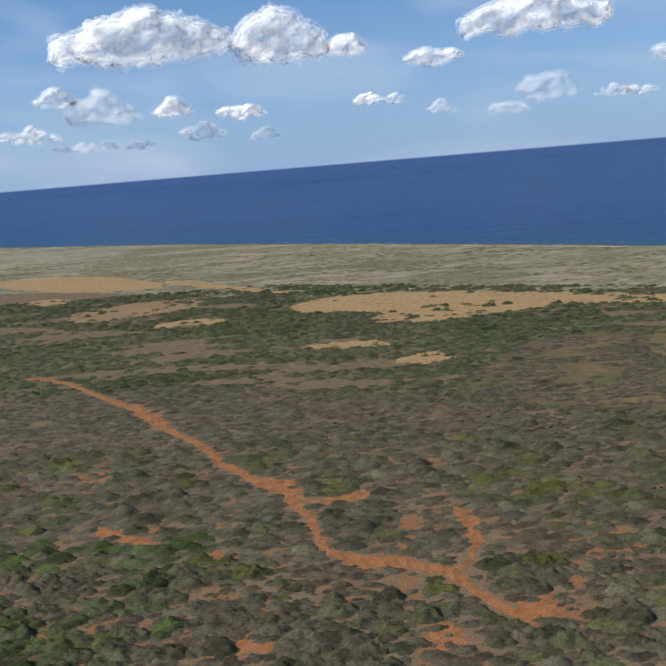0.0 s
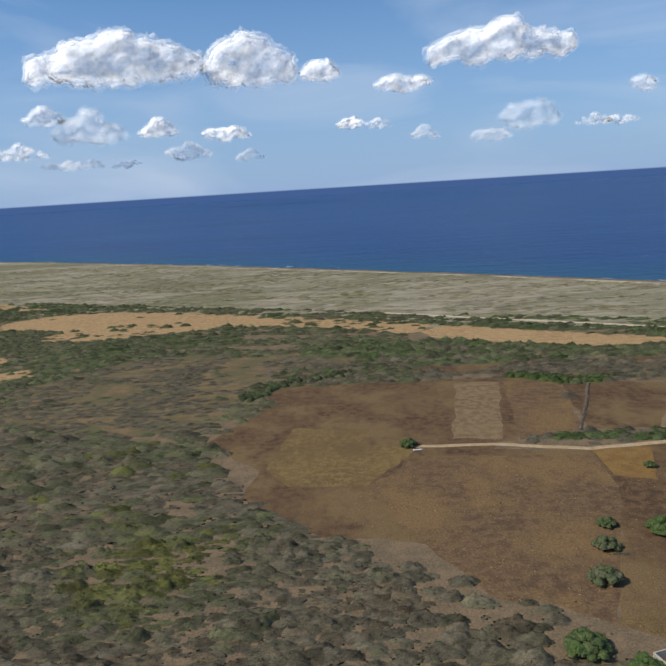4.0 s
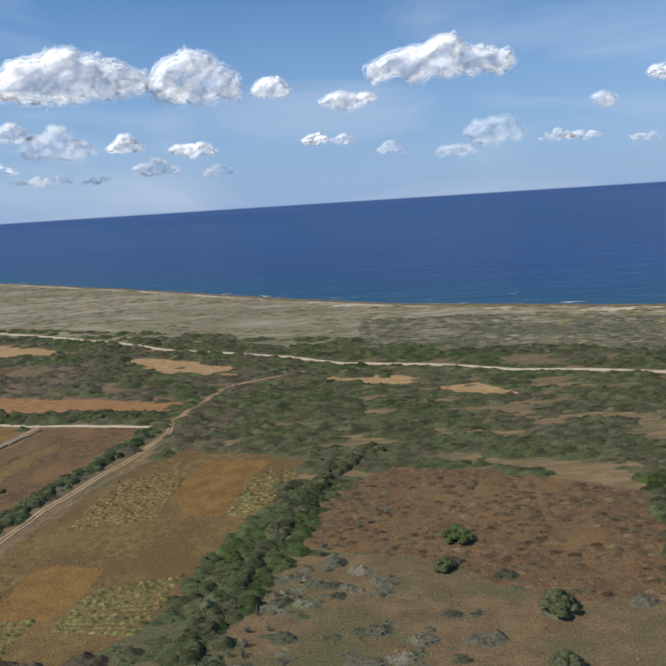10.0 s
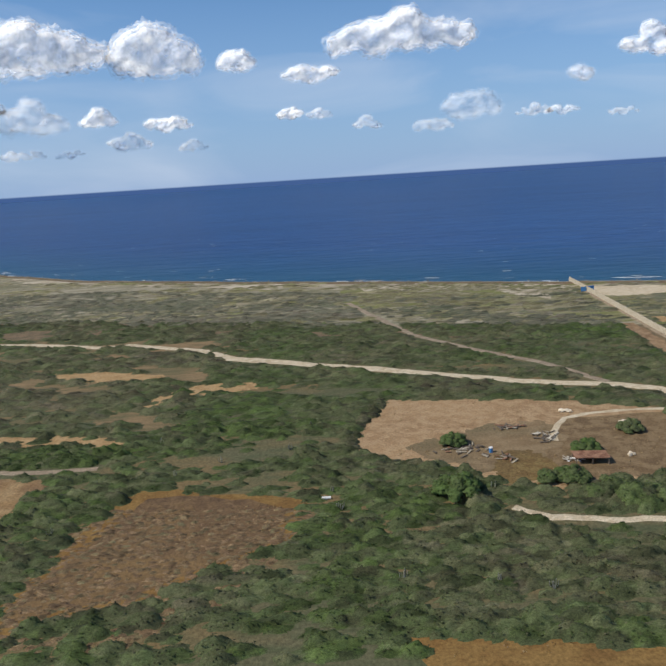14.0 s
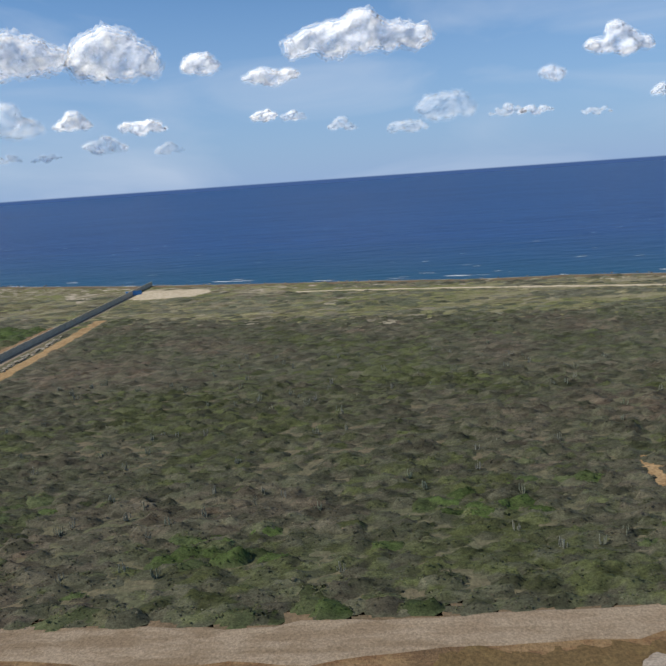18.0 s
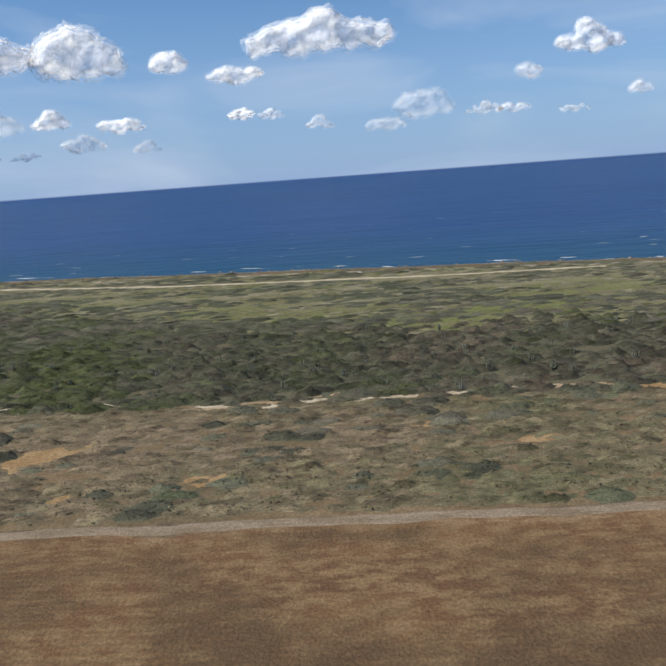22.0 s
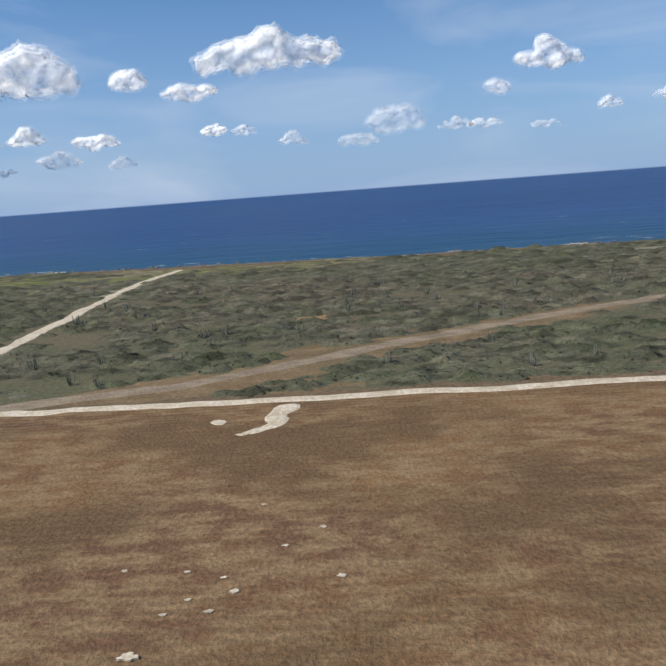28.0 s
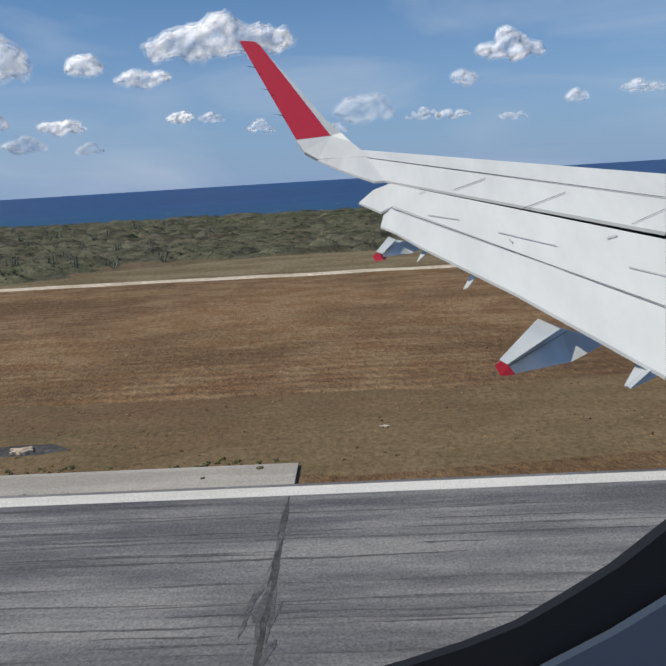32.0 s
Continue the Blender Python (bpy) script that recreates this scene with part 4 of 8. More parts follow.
patch("sand_patch", "bare orange earth in dry scrub", M_RED, [(-29.3, 148.4), (-21.2, 148.4), (-16.4, 138.2), (-24.3, 140.2)], 0.04)
patch("sand_patch", "bare orange earth in dry scrub", M_RED, [(-76.0, 155.7), (-68.8, 157.1), (-65.0, 149.6), (-71.2, 149.3)], 0.04)
patch("tar_patch", "black tar patch in the grass beside the runway", M_TAR, [(1206.9, 15.0), (1207.6, 15.15), (1208.3, 15.1), (1208.8, 14.9), (1208.2, 14.75), (1207.3, 14.72)], 0.04)

# sandy strips in the bush
patch("sand_patch", "brown open ground of dry low scrub", M_SCRUBFIELD, [(24.8, 204.6), (50.4, 240.4), (77.6, 262.7), (136.8, 244.4), (158.1, 241.5), (117.6, 220.7), (113.4, 172.5), (85.7, 166.5), (50.7, 180.2)], 0.05)
patch("sand_patch", "narrow sandy strip behind green bush", M_SAND, [(-145.0, 469.2), (-127.1, 470.8), (-72.4, 416.3), (-23.2, 384.6), (-56.4, 391.3), (-119.4, 443.5)], 0.05)
patch("sand_patch", "brown sandy clearing among bush", M_TANSOIL, [(-172.8, 369.1), (-141.8, 393.4), (-94.5, 388.9), (-91.4, 364.0), (-121.2, 352.4), (-152.0, 342.2)], 0.05)
patch("sand_patch", "long sandy clearing in green bush", M_SAND, [(-271.0, 490.9), (-296.0, 538.8), (-250.9, 533.3), (-201.1, 521.1), (-137.3, 461.5), (-134.0, 439.1), (-188.2, 445.2)], 0.05)
patch("sand_patch", "sandy clearing among shrubs", M_SAND, [(-44.8, 348.0), (-14.1, 372.5), (32.3, 364.4), (73.0, 341.4), (29.2, 332.6), (12.2, 292.5), (-0.8, 304.8), (7.6, 320.1), (-25.7, 328.3)], 0.05)
patch("sand_patch", "narrow sandy clearing in the bush", M_SAND, [(-112.2, 323.8), (-91.7, 336.0), (-71.4, 333.5), (-65.8, 320.5), (-86.9, 316.3)], 0.05)
patch("sand_patch", "narrow sandy clearing among shrubs", M_SAND, [(-30.7, 266.2), (-11.7, 269.8), (5.7, 268.5), (10.3, 259.3), (-11.5, 257.4)], 0.05)
patch("sand_patch", "bare orange clearing at the foot of the scrub", M_SAND, [(7.6, 237.6), (17.5, 245.3), (28.9, 248.3), (30.0, 233.3), (19.3, 231.6)], 0.05)
patch("sand_patch", "thin sandy clearing in the bush", M_SAND, [(-225.1, 419.1), (-205.4, 431.2), (-179.4, 416.1), (-191.3, 399.6)], 0.05)
patch("sand_patch", "wide sandy clearing with shrub islands", M_SAND, [(-39.8, 351.8), (5.8, 371.0), (56.1, 356.9), (109.0, 330.7), (186.1, 296.1), (174.2, 274.8), (141.5, 296.3), (95.3, 311.4), (57.1, 300.2), (14.8, 290.8), (26.5, 311.8)], 0.05)
patch("sand_patch", "sandy field along the heath", M_SAND, [(174.5, 274.2), (189.7, 294.1), (237.5, 257.9), (282.8, 240.8), (252.2, 239.6), (204.9, 252.1)], 0.05)
patch("sand_patch", "sandy strip beside green hedges", M_SAND, [(30.0, 361.3), (107.9, 330.2), (118.3, 312.3), (93.7, 311.8), (49.2, 325.0)], 0.05)
patch("sand_patch", "sandy field beside the coast track", M_SAND, [(180.2, 295.6), (222.4, 270.4), (275.3, 245.2), (248.7, 238.6), (203.6, 251.4)], 0.05)
patch("sand_patch", "bare sandy clearing near the track", M_SAND, [(293.9, 224.9), (309.5, 228.4), (349.8, 200.6), (347.1, 195.0), (323.9, 200.6)], 0.05)
patch("sand_patch", "sandy gap between shrub rows", M_SAND, [(456.0, 153.5), (474.4, 151.8), (490.5, 143.7), (488.8, 140.9), (465.5, 145.8)], 0.05)
patch("sand_patch", "sandy clearing in dense bush", M_SAND, [(490.9, 130.5), (497.9, 138.8), (511.4, 138.8), (509.8, 131.8), (499.5, 130.6), (490.3, 123.0), (485.3, 124.9)], 0.05)
patch("sand_patch", "long bare earth strip between shrub rows", M_SAND, [(431.9, 120.0), (452.0, 116.5), (467.2, 112.7), (492.9, 108.7), (494.4, 104.9), (474.5, 105.6), (449.4, 110.7)], 0.05)
patch("sand_patch", "short sandy gap in the bush", M_SAND, [(397.2, 174.7), (416.8, 170.3), (421.0, 163.1), (406.9, 164.8)], 0.05)
patch("sand_patch", "bare earth gap between bush rows", M_SAND, [(401.3, 176.3), (416.2, 175.6), (418.5, 165.8), (406.5, 167.2)], 0.05)
patch("sand_patch", "bare earth gap near the coast track", M_SAND, [(367.8, 189.5), (393.0, 186.9), (396.5, 178.1), (377.4, 179.9)], 0.05)
patch("sand_patch", "white limestone patch in the scrub", M_PALE, [(722.4, 85.1), (727.0, 86.3), (737.4, 84.1), (735.9, 81.5), (727.7, 80.9)], 0.05)
patch("sand_patch", "small yellow sand patch in the scrub", M_SAND, [(713.7, 69.1), (716.2, 71.4), (718.5, 69.2), (717.9, 66.1), (715.6, 66.3)], 0.05)
patch("sand_patch", "small white limestone patch among bushes", M_PALE, [(721.5, 64.4), (722.0, 67.4), (723.5, 69.4), (723.1, 65.7), (722.4, 63.6)], 0.05)
patch("sand_patch", "pale limestone scar among bushes", M_PALE, [(736.1, 70.2), (737.1, 74.3), (739.7, 74.6), (738.9, 70.4), (737.2, 68.8)], 0.05)
patch("sand_patch", "small sand patch below the bush", M_SAND, [(712.8, 53.2), (713.0, 60.2), (715.5, 61.7), (715.0, 56.7), (714.6, 52.7)], 0.05)
patch("sand_patch", "grey-tan weathered hardstanding remains in dry grass", M_HARDSTAND, [(700.9, 38.5), (705.6, 41.5), (708.2, 41.9), (710.6, 43.3), (712.3, 42.9), (715.7, 40.6), (716.7, 39.5), (719.0, 40.2), (720.2, 38.7), (720.0, 37.2), (712, 36.2), (703, 36.4)], 0.05)
patch("sand_patch", "pale bare streak beside the perimeter road", M_HARDSTAND, [(723.4, 43.0), (725.3, 43.8), (730.1, 44.0), (729.3, 43.3), (726.0, 43.2)], 0.05)
patch("sand_patch", "pale bare spot in reddish grass", M_HARDSTAND, [(753.9, 44.3), (756.2, 44.2), (758.0, 43.7), (757.4, 42.8), (755.2, 42.9)], 0.05)
patch("sand_patch", "golden dry grass beside the perimeter road", M_STRAW, [(690.0, 42.6), (702.9, 43.0), (707.0, 43.7), (704.5, 41.3), (700.9, 38.5), (694.0, 38.0), (688.0, 40.5)], 0.05)
patch("sand_patch", "orange sand opening in the bush", M_SAND, [(713.8, 68.3), (714.5, 72.2), (715.2, 75.9), (717.8, 70.1), (718.3, 67.3), (715.6, 66.5)], 0.05)
patch("sand_patch", "orange sand gap running to the perimeter road", M_SAND, [(713.3, 53.5), (712.2, 56.9), (713.8, 61.0), (715.9, 62.1), (715.8, 59.0), (714.5, 53.0)], 0.05)
patch("sand_patch", "reddish bare soil beyond the rubble", M_TANBROWN, [(751.3, 70.2), (763.0, 76.4), (774.9, 76.1), (775.6, 69.4), (765.8, 60.0), (758.9, 57.2), (751.0, 51.1), (748.7, 60.0)], 0.04)
patch("sand_patch", "pale tan sand beside limestone rubble", M_PALESAND, [(754.9, 74.0), (761.5, 77.4), (766.7, 77.5), (773.7, 73.9), (773.8, 71.6), (766.3, 73.4), (760.3, 71.7), (756.0, 70.7)], 0.04)
for x, y, w, d in ((817.5, 74.6, 1.6, 0.35), (822.6, 76.0, 2.6, 0.5), (828.0, 77.2, 1.9, 0.35), (833.2, 77.4, 2.4, 0.55), (839.6, 77.9, 2.8, 0.4), (858.6, 75.9, 2.2, 0.4), (863.9, 75.6, 2.0, 0.5), (870.4, 73.9, 2.3, 0.35)):
    patch("sand_patch", "thin pale sandy lip beside low bushes", M_TRACK, [(x - w, y - 0.2 * d), (x - 0.3 * w, y - d), (x + 0.6 * w, y - 0.6 * d), (x + w, y + 0.3 * d), (x + 0.2 * w, y + d), (x - 0.7 * w, y + 0.7 * d)], 0.04)
patch("sand_patch", "yellow sand opening in the scrub", M_SAND, [(798.0, 63.0), (802.0, 64.9), (807.5, 63.7), (804.0, 61.3), (800.3, 58.8), (799.3, 58.0)], 0.05)
patch("sand_patch", "yellow sand opening in low scrub", M_SAND, [(892.5, 71.6), (895.9, 74.4), (898.7, 73.1), (897.8, 69.1), (894.1, 68.9)], 0.05)
patch("sand_patch", "bare sand between grey bushes", M_SAND, [(886.1, 58.2), (888.1, 60.9), (891.3, 60.5), (891.2, 57.9), (888.2, 56.9)], 0.05)
patch("sand_patch", "bare sand hollow between bushes", M_SAND, [(905.1, 61.8), (907.9, 64.0), (911.4, 67.8), (911.4, 63.5), (914.6, 59.9), (910.6, 58.0)], 0.05)
patch("sand_patch", "bare tan sand between low bushes", M_SAND, [(866.2, 75.7), (872.8, 74.2), (874.8, 71.1), (868.6, 71.2)], 0.05)
patch("sand_patch", "white limestone patch in the brown grass", M_PALE, [(1054.9, 38.1), (1056.0, 39.4), (1056.9, 40.2), (1056.6, 41.8), (1056.9, 43.6), (1058.3, 43.8), (1058.0, 42.6), (1057.4, 42.2), (1057.9, 40.7), (1057.0, 39.6)], 0.05)
patch("sand_patch", "small white limestone patch in the grass", M_PALE, [(1052.5, 41.0), (1052.8, 41.6), (1053.4, 41.0), (1053.1, 40.5)], 0.05)
patch("sand_patch", "white limestone clearing beside the perimeter road", M_PALE, [(1171.9, 36.2), (1171.5, 40.5), (1172.2, 43.1), (1176.4, 42.3), (1176.1, 38.6), (1175.2, 35.4), (1172.5, 34.9)], 0.05)
patch("sand_patch", "yellow sand patch in grey scrub", M_SAND, [(1055.0, 75.5), (1056.6, 81.2), (1058.7, 82.0), (1058.5, 75.8)], 0.05)
ribbon("dirt_track", "pale trampled path into the grass", M_TRAIL, [(1172.0, 35.0), (1171.2, 27.6), (1170.7, 22.6), (1170.2, 19.2)], 0.9, 0.09, 1.2)
ribbon("dirt_track", "faint trampled trail in brown grass", M_TRAIL, [(901.7, 27.4), (902.0, 33.9), (902.3, 40.8), (902.5, 45.5)], 1.5, 0.09, 1.0)

# tracks and roads
ribbon("dirt_track", "orange bare earth path through dry scrub", M_RED, [(-132.1, 247.8), (-112.3, 236.8), (-92.4, 218.0), (-77.8, 204.9), (-67.0, 191.9), (-59.1, 182.2), (-47.9, 171.4), (-39.4, 158.0), (-29.2, 147.2), (-22.5, 142.1), (-17.9, 133.6), (-13.2, 124.2), (-11.0, 114.7), (-4.2, 111.9), (2.0, 110.7), (10.8, 106.6), (15.0, 100.7), (20.0, 94.8), (25.8, 93.8)], 1.9, 0.09, 0.7)
ribbon("dirt_track", "faint orange side path in dry scrub", M_RED, [(15.8, 128.7), (17.2, 121.0), (17.8, 114.8), (15.3, 109.4), (11.5, 106.5)], 0.9, 0.08, 1.0)
ribbon("dirt_track", "faint orange bare scar in dry scrub", M_RED, [(-58.9, 127.4), (-52.5, 124.7), (-47.2, 120.5)], 0.9, 0.08, 1.0)
ribbon("dirt_track", "faint orange bare scar beside the path", M_RED, [(-19.3, 138.6), (-14.3, 135.0), (-8.7, 136.3), (-3.1, 136.6)], 0.9, 0.08, 1.0)
ribbon("dirt_track", "tan dirt track between fields", M_TRACK, [(164.9, 153.2), (185.0, 152.6), (204.3, 147.7), (220.0, 149.7), (234.0, 151.0), (250.2, 154.2), (259.3, 154.5)], 1.3, 0.09)
ribbon("dirt_track", "pale dirt track along a hedge", M_PALESAND, [(258.6, 153.5), (262.6, 154.3), (270.4, 158.6), (279.8, 160.0), (291.3, 158.0), (300.4, 155.9), (311.4, 154.7), (331.3, 151.1)], 1.1, 0.09)
ribbon("dirt_track", "narrow tan track down beside a green hedge", M_TRACK, [(258.8, 152.8), (252.4, 131.2), (247.2, 116.3), (242.0, 101.5), (237.6, 90.8), (233.5, 83.9), (227.7, 73.1)], 1.2, 0.09)
ribbon("dirt_track", "pale twin-rut farm track between fields", M_TAN, [(301.6, 154.7), (297.8, 135.5), (290.9, 119.1), (284.9, 102.9), (279.6, 91.4), (276.2, 78.1), (274.7, 73.7), (272.9, 68.5)], 1.5, 0.09)
ruts("pale wheel rut of a farm track", [(301.6, 154.7), (297.8, 135.5), (290.9, 119.1), (284.9, 102.9), (279.6, 91.4), (276.2, 78.1), (274.7, 73.7), (272.9, 68.5)])
ribbon("dirt_track", "pale twin-rut track leading to the coast", M_TAN, [(363.5, 197.7), (347.2, 187.5), (341.8, 181.9), (338.9, 168.4), (335.3, 155.2), (336.5, 146.0), (333.7, 133.4), (328.8, 118.9), (325.0, 106.9), (323.3, 96.9), (322.1, 87.3), (320.4, 82.1), (318.1, 73.2), (316.6, 66.9)], 1.5, 0.09)
ruts("pale wheel rut of the coast track", [(363.5, 197.7), (347.2, 187.5), (341.8, 181.9), (338.9, 168.4), (335.3, 155.2), (336.5, 146.0), (333.7, 133.4), (328.8, 118.9), (325.0, 106.9), (323.3, 96.9), (322.1, 87.3), (320.4, 82.1), (318.1, 73.2), (316.6, 66.9)])
ribbon("dirt_track", "faint second track beside the field", M_TAN, [(337.4, 135.3), (331.0, 116.7), (326.7, 100.8), (325.1, 90.5), (321.2, 73.9), (320.0, 66.8)], 0.6, 0.085)
ribbon("dirt_track", "faint worn wheel track in a brown field", M_TAN, [(303.9, 150.8), (299.2, 132.0), (294.8, 113.0), (286.6, 101.2), (282.6, 93.6)], 0.8, 0.09, 0.8)
ribbon("dirt_track", "faint worn strip beside a hedge", M_TAN, [(328.4, 144.1), (322.3, 120.5), (318.4, 102.3), (312.6, 80.5)], 0.9, 0.09, 0.8)
patch("sand_patch", "pale straw patch in a dark field", M_STRAW, [(310.9, 140.1), (313.8, 141.0), (309.0, 118.0), (303.5, 104.0), (300.4, 110.0), (306.0, 126.0)], 0.05)
ribbon("dirt_track", "straw-coloured straight track between bushes", M_LANE, [(430.8, 99.8), (428.5, 92.3), (425.9, 83.0), (423.6, 73.5), (421.3, 65.8), (420.3, 62.7)], 1.25, 0.09, 0.4)
ribbon("dirt_track", "narrow grey path along a hedge", M_GREY, [(466.7, 95.3), (473.1, 95.6), (482.4, 95.1), (491.9, 95.7)], 1.0, 0.09)
ribbon("sand_track", "pale sand track parallel to the coast", M_PALESAND, [(163.8, 326.4), (207.2, 301.2), (247.9, 279.6), (287.3, 256.7), (311.3, 238.2), (333.1, 229.6), (356.0, 218.0), (374.8, 205.1)], 2.2, 0.09, 0.3)
ribbon("sand_track", "wide pale sand track along the heath", M_PALESAND, [(374.8, 205.1), (382.1, 203.3), (405.4, 196.7), (423.2, 187.3), (444.1, 183.0), (462.1, 176.5), (468.8, 178.0), (480.8, 172.8), (492.1, 167.5), (500.4, 159.0), (510.3, 154.9), (521.2, 149.3), (535.1, 144.1), (548.1, 137.4)], 2.3, 0.092, 0.3)
ribbon("sand_track", "wide pale sand track turning towards the airfield", M_PALESAND, [(500.3, 158.1), (523.8, 147.9), (548.5, 137.3), (564.4, 129.9), (580.1, 125.4), (587.5, 121.7), (591.3, 115.0), (592.1, 107.2), (590.8, 96.2), (590.4, 83.0), (590.5, 73.7), (590.8, 64.5), (592.4, 58.6), (596.5, 53.5), (601.5, 50.0)], 2.3, 0.094, 0.25)
ribbon("sand_track", "grey stony side track climbing to the heath", M_GREY, [(580.0, 126.8), (571.6, 142.0), (559.9, 155.1), (546.5, 173.1), (536.2, 200.5), (528.2, 223.7)], 1.5, 0.09)
ribbon("sand_track", "narrow pale footpath between bushes", M_PALESAND, [(551.6, 78.6), (555.6, 75.7), (562.2, 74.5), (570.1, 74.2), (575.7, 71.6), (581.0, 68.5), (590.4, 65.2)], 0.9, 0.09, 0.7)
ribbon("sand_track", "short pale path inside the compound", M_PALESAND, [(562.2, 99.0), (564.0, 104.3), (566.6, 108.6), (572.2, 110.6), (585.4, 111.2)], 0.7, 0.09, 0.6)
ribbon("sand_track", "bare reddish strip along the perimeter wall", M_TANSOIL, [(599.3, 64.0), (599.3, 78.6), (599.5, 106.4), (600.5, 140.8), (601.4, 174.5)], 3.0, 0.05)
ribbon("gravel_track", "grey gravel patrol track inside the perimeter wall", M_GREY, [(604.8, 58.5), (605.5, 72.7), (605.4, 91.5), (605.4, 116.8), (605.2, 147.2), (606.1, 190.4), (606.8, 222.5)], 2.4, 0.07, 0.2)
ribbon("sand_track", "orange sand strip beside the patrol track", M_SAND, [(609.8, 63.4), (610.1, 76.7), (610.5, 95.9), (611.4, 118.5), (612.0, 142.3), (611.6, 180.3)], 2.8, 0.06, 0.35)
ribbon("sand_track", "pale sand path from the road to the sea", M_PALE, [(1025.2, 48.3), (1023.3, 57.2), (1022.7, 69.0), (1021.3, 96.2), (1019.9, 124.6), (1022.7, 144.9)], 1.5, 0.09, 0.7)
ribbon("gravel_track", "grey gravel track slanting away from the road", M_GREY, [(1034.3, 46.7), (1038.0, 48.1), (1048.7, 51.1), (1056.9, 56.0), (1064.5, 60.5), (1068.7, 63.0), (1080.6, 69.4), (1090.8, 74.1), (1102.5, 79.0), (1114.0, 82.4)], 1.7, 0.085, 0.5)
ribbon("sand_track", "pale sand strip along the cliff top", M_PALESAND, [(663.3, 209.7), (708.1, 199.7), (748.8, 187.6), (784.4, 177.7), (818.5, 172.7), (851.0, 167.2), (894.4, 164.7)], 1.4, 0.06, 1.1)


# ---- airfield ----
patch("perimeter_road", "wide dusty stretch of the perimeter road", M_ROADDUST, [(585, 47.2), (620, 47.4), (653, 47.6), (660.5, 46.6), (668, 46.1), (680, 46.3), (691, 46.4), (702, 46.7), (712, 47.0), (712, 45.5), (707, 44.2), (703, 43.3), (693, 43.0), (683, 42.6), (667, 42.5), (655, 43.2), (620, 42.8), (585, 42.4)], 0.098)
ribbon("perimeter_road", "grey-tan gravel perimeter road beside brown grass", M_ROADDUST, [(560, 44), (600, 45), (640, 45.2), (690, 45.2), (715, 46.3), (800, 46.3), (900, 46.2), (1000, 45.8)], 0.95, 0.10, 0.35)
ribbon("perimeter_road", "dusty tan stretch where the road turns pale", M_TRACK, [(948, 46.0), (975, 45.9), (992, 45.8)], 0.85, 0.10, 0.5)
ribbon("perimeter_road", "pale limestone perimeter road along the scrub", M_PALE, [(985, 45.8), (1020, 45.8), (1100, 45.2), (1200, 43.4), (1330, 42.5), (1600, 42)], 0.85, 0.11, 0.35)

runway = base("runway", 1100, 0, 0, 0, "worn grey runway with white markings", "runway")
runway["kind"] = "structure"


def slab(name, mat, x0, x1, y0, y1, z0, z1, label="", parent=None):
    return part(name, box(bmesh.new(), x0 - 1100, x1 - 1100, y0, y1, z0, z1), mat, parent or runway, label)


slab("concrete_pavement", M_RUNWAY, 1096, 1205, -12.4, 12.3, 0.0, 0.10, "pale grey worn concrete")
slab("asphalt_pavement", M_ASPHALT, 1205, 1650, -12.4, 12.3, 0.0, 0.10, "dark grey grooved asphalt with rubber marks")
for x0, x1 in ((1096, 1129.5), (1130.6, 1151.5), (1152.6, 1182.6), (1189.0, 1214.5)):
    slab("shoulder_slab", M_CONCRETE, x0, x1, 12.3, 13.35, 0.0, 0.085)
slab("edge_line", M_PAINT, 1096, 1650, 11.80, 12.18, 0.10, 0.106, "white painted edge line")
for k in range(12):
    y = 10.9 - k * 1.98 if k < 6 else -10.9 + (k - 6) * 1.98
    slab("threshold_stripe", M_PAINT, 1186.5, 1203, y - (0.86 if k < 6 else 0), y + (0 if k < 6 else 0.86), 0.10, 0.106, "broad white threshold stripe")
# rubber streaks and tar joints with uneven edges


def smear(name, x0, y0, x1, y1, width, seed, z, mat):
    """A thin wandering streak that swells and thins out."""
    n = max(6, int(math.hypot(x1 - x0, y1 - y0) / 0.22))
    d = Vector((x1 - x0, y1 - y0)).normalized()
    verts, faces = [], []
    for i in range(n + 1):
        u = i / n
        x, y = x0 + (x1 - x0) * u, y0 + (y1 - y0) * u
        off = 0.05 * noise.noise(Vector((x * 0.5, y * 0.5, seed))) + 0.02 * noise.noise(Vector((x * 2.5, y * 2.5, seed)))
        w = width * max(0.08, min(1, 8 * u, 8 * (1 - u)) * (0.6 + 1.3 * noise.noise(Vector((x * 0.8, y * 0.8, seed + 9)))))
        verts += [(x - d.y * (off - w), y + d.x * (off - w), z), (x - d.y * (off + w), y + d.x * (off + w), z)]
        if i:
            faces.append((2 * i - 2, 2 * i, 2 * i + 1, 2 * i - 1))
    return tagged(mesh_object(name, verts, faces, mat), "dark worn streak on the runway", name.replace("_", " "), kind="structure")


for k, y in enumerate((11.1, 10.45, 10.2, 9.6, 8.95, 8.5, 8.0, 7.4, 6.8)):
    for j in range(4):
        x0 = 1206 + 21 * j + RNG.uniform(-2, 2)
        smear("tar_seam", x0, y, x0 + RNG.uniform(12, 22), y + RNG.uniform(-0.04, 0.04), 0.028, 3.1 * k + j, 0.1025 + 0.0003 * (k % 3), M_RUBBER)
for k in range(60):
    y, x0 = RNG.uniform(6.5, 11.6), RNG.uniform(1203, 1240)
    smear("rubber_streak", x0, y, x0 + RNG.uniform(0.8, 6), y, RNG.uniform(0.010, 0.05), 2.7 * k, 0.1040 + 0.0001 * (k % 9), M_RUBBER)
smear("tar_joint", 1214.45, 11.8, 1214.5, 6.0, 0.045, 4.4, 0.1056, M_TAR)
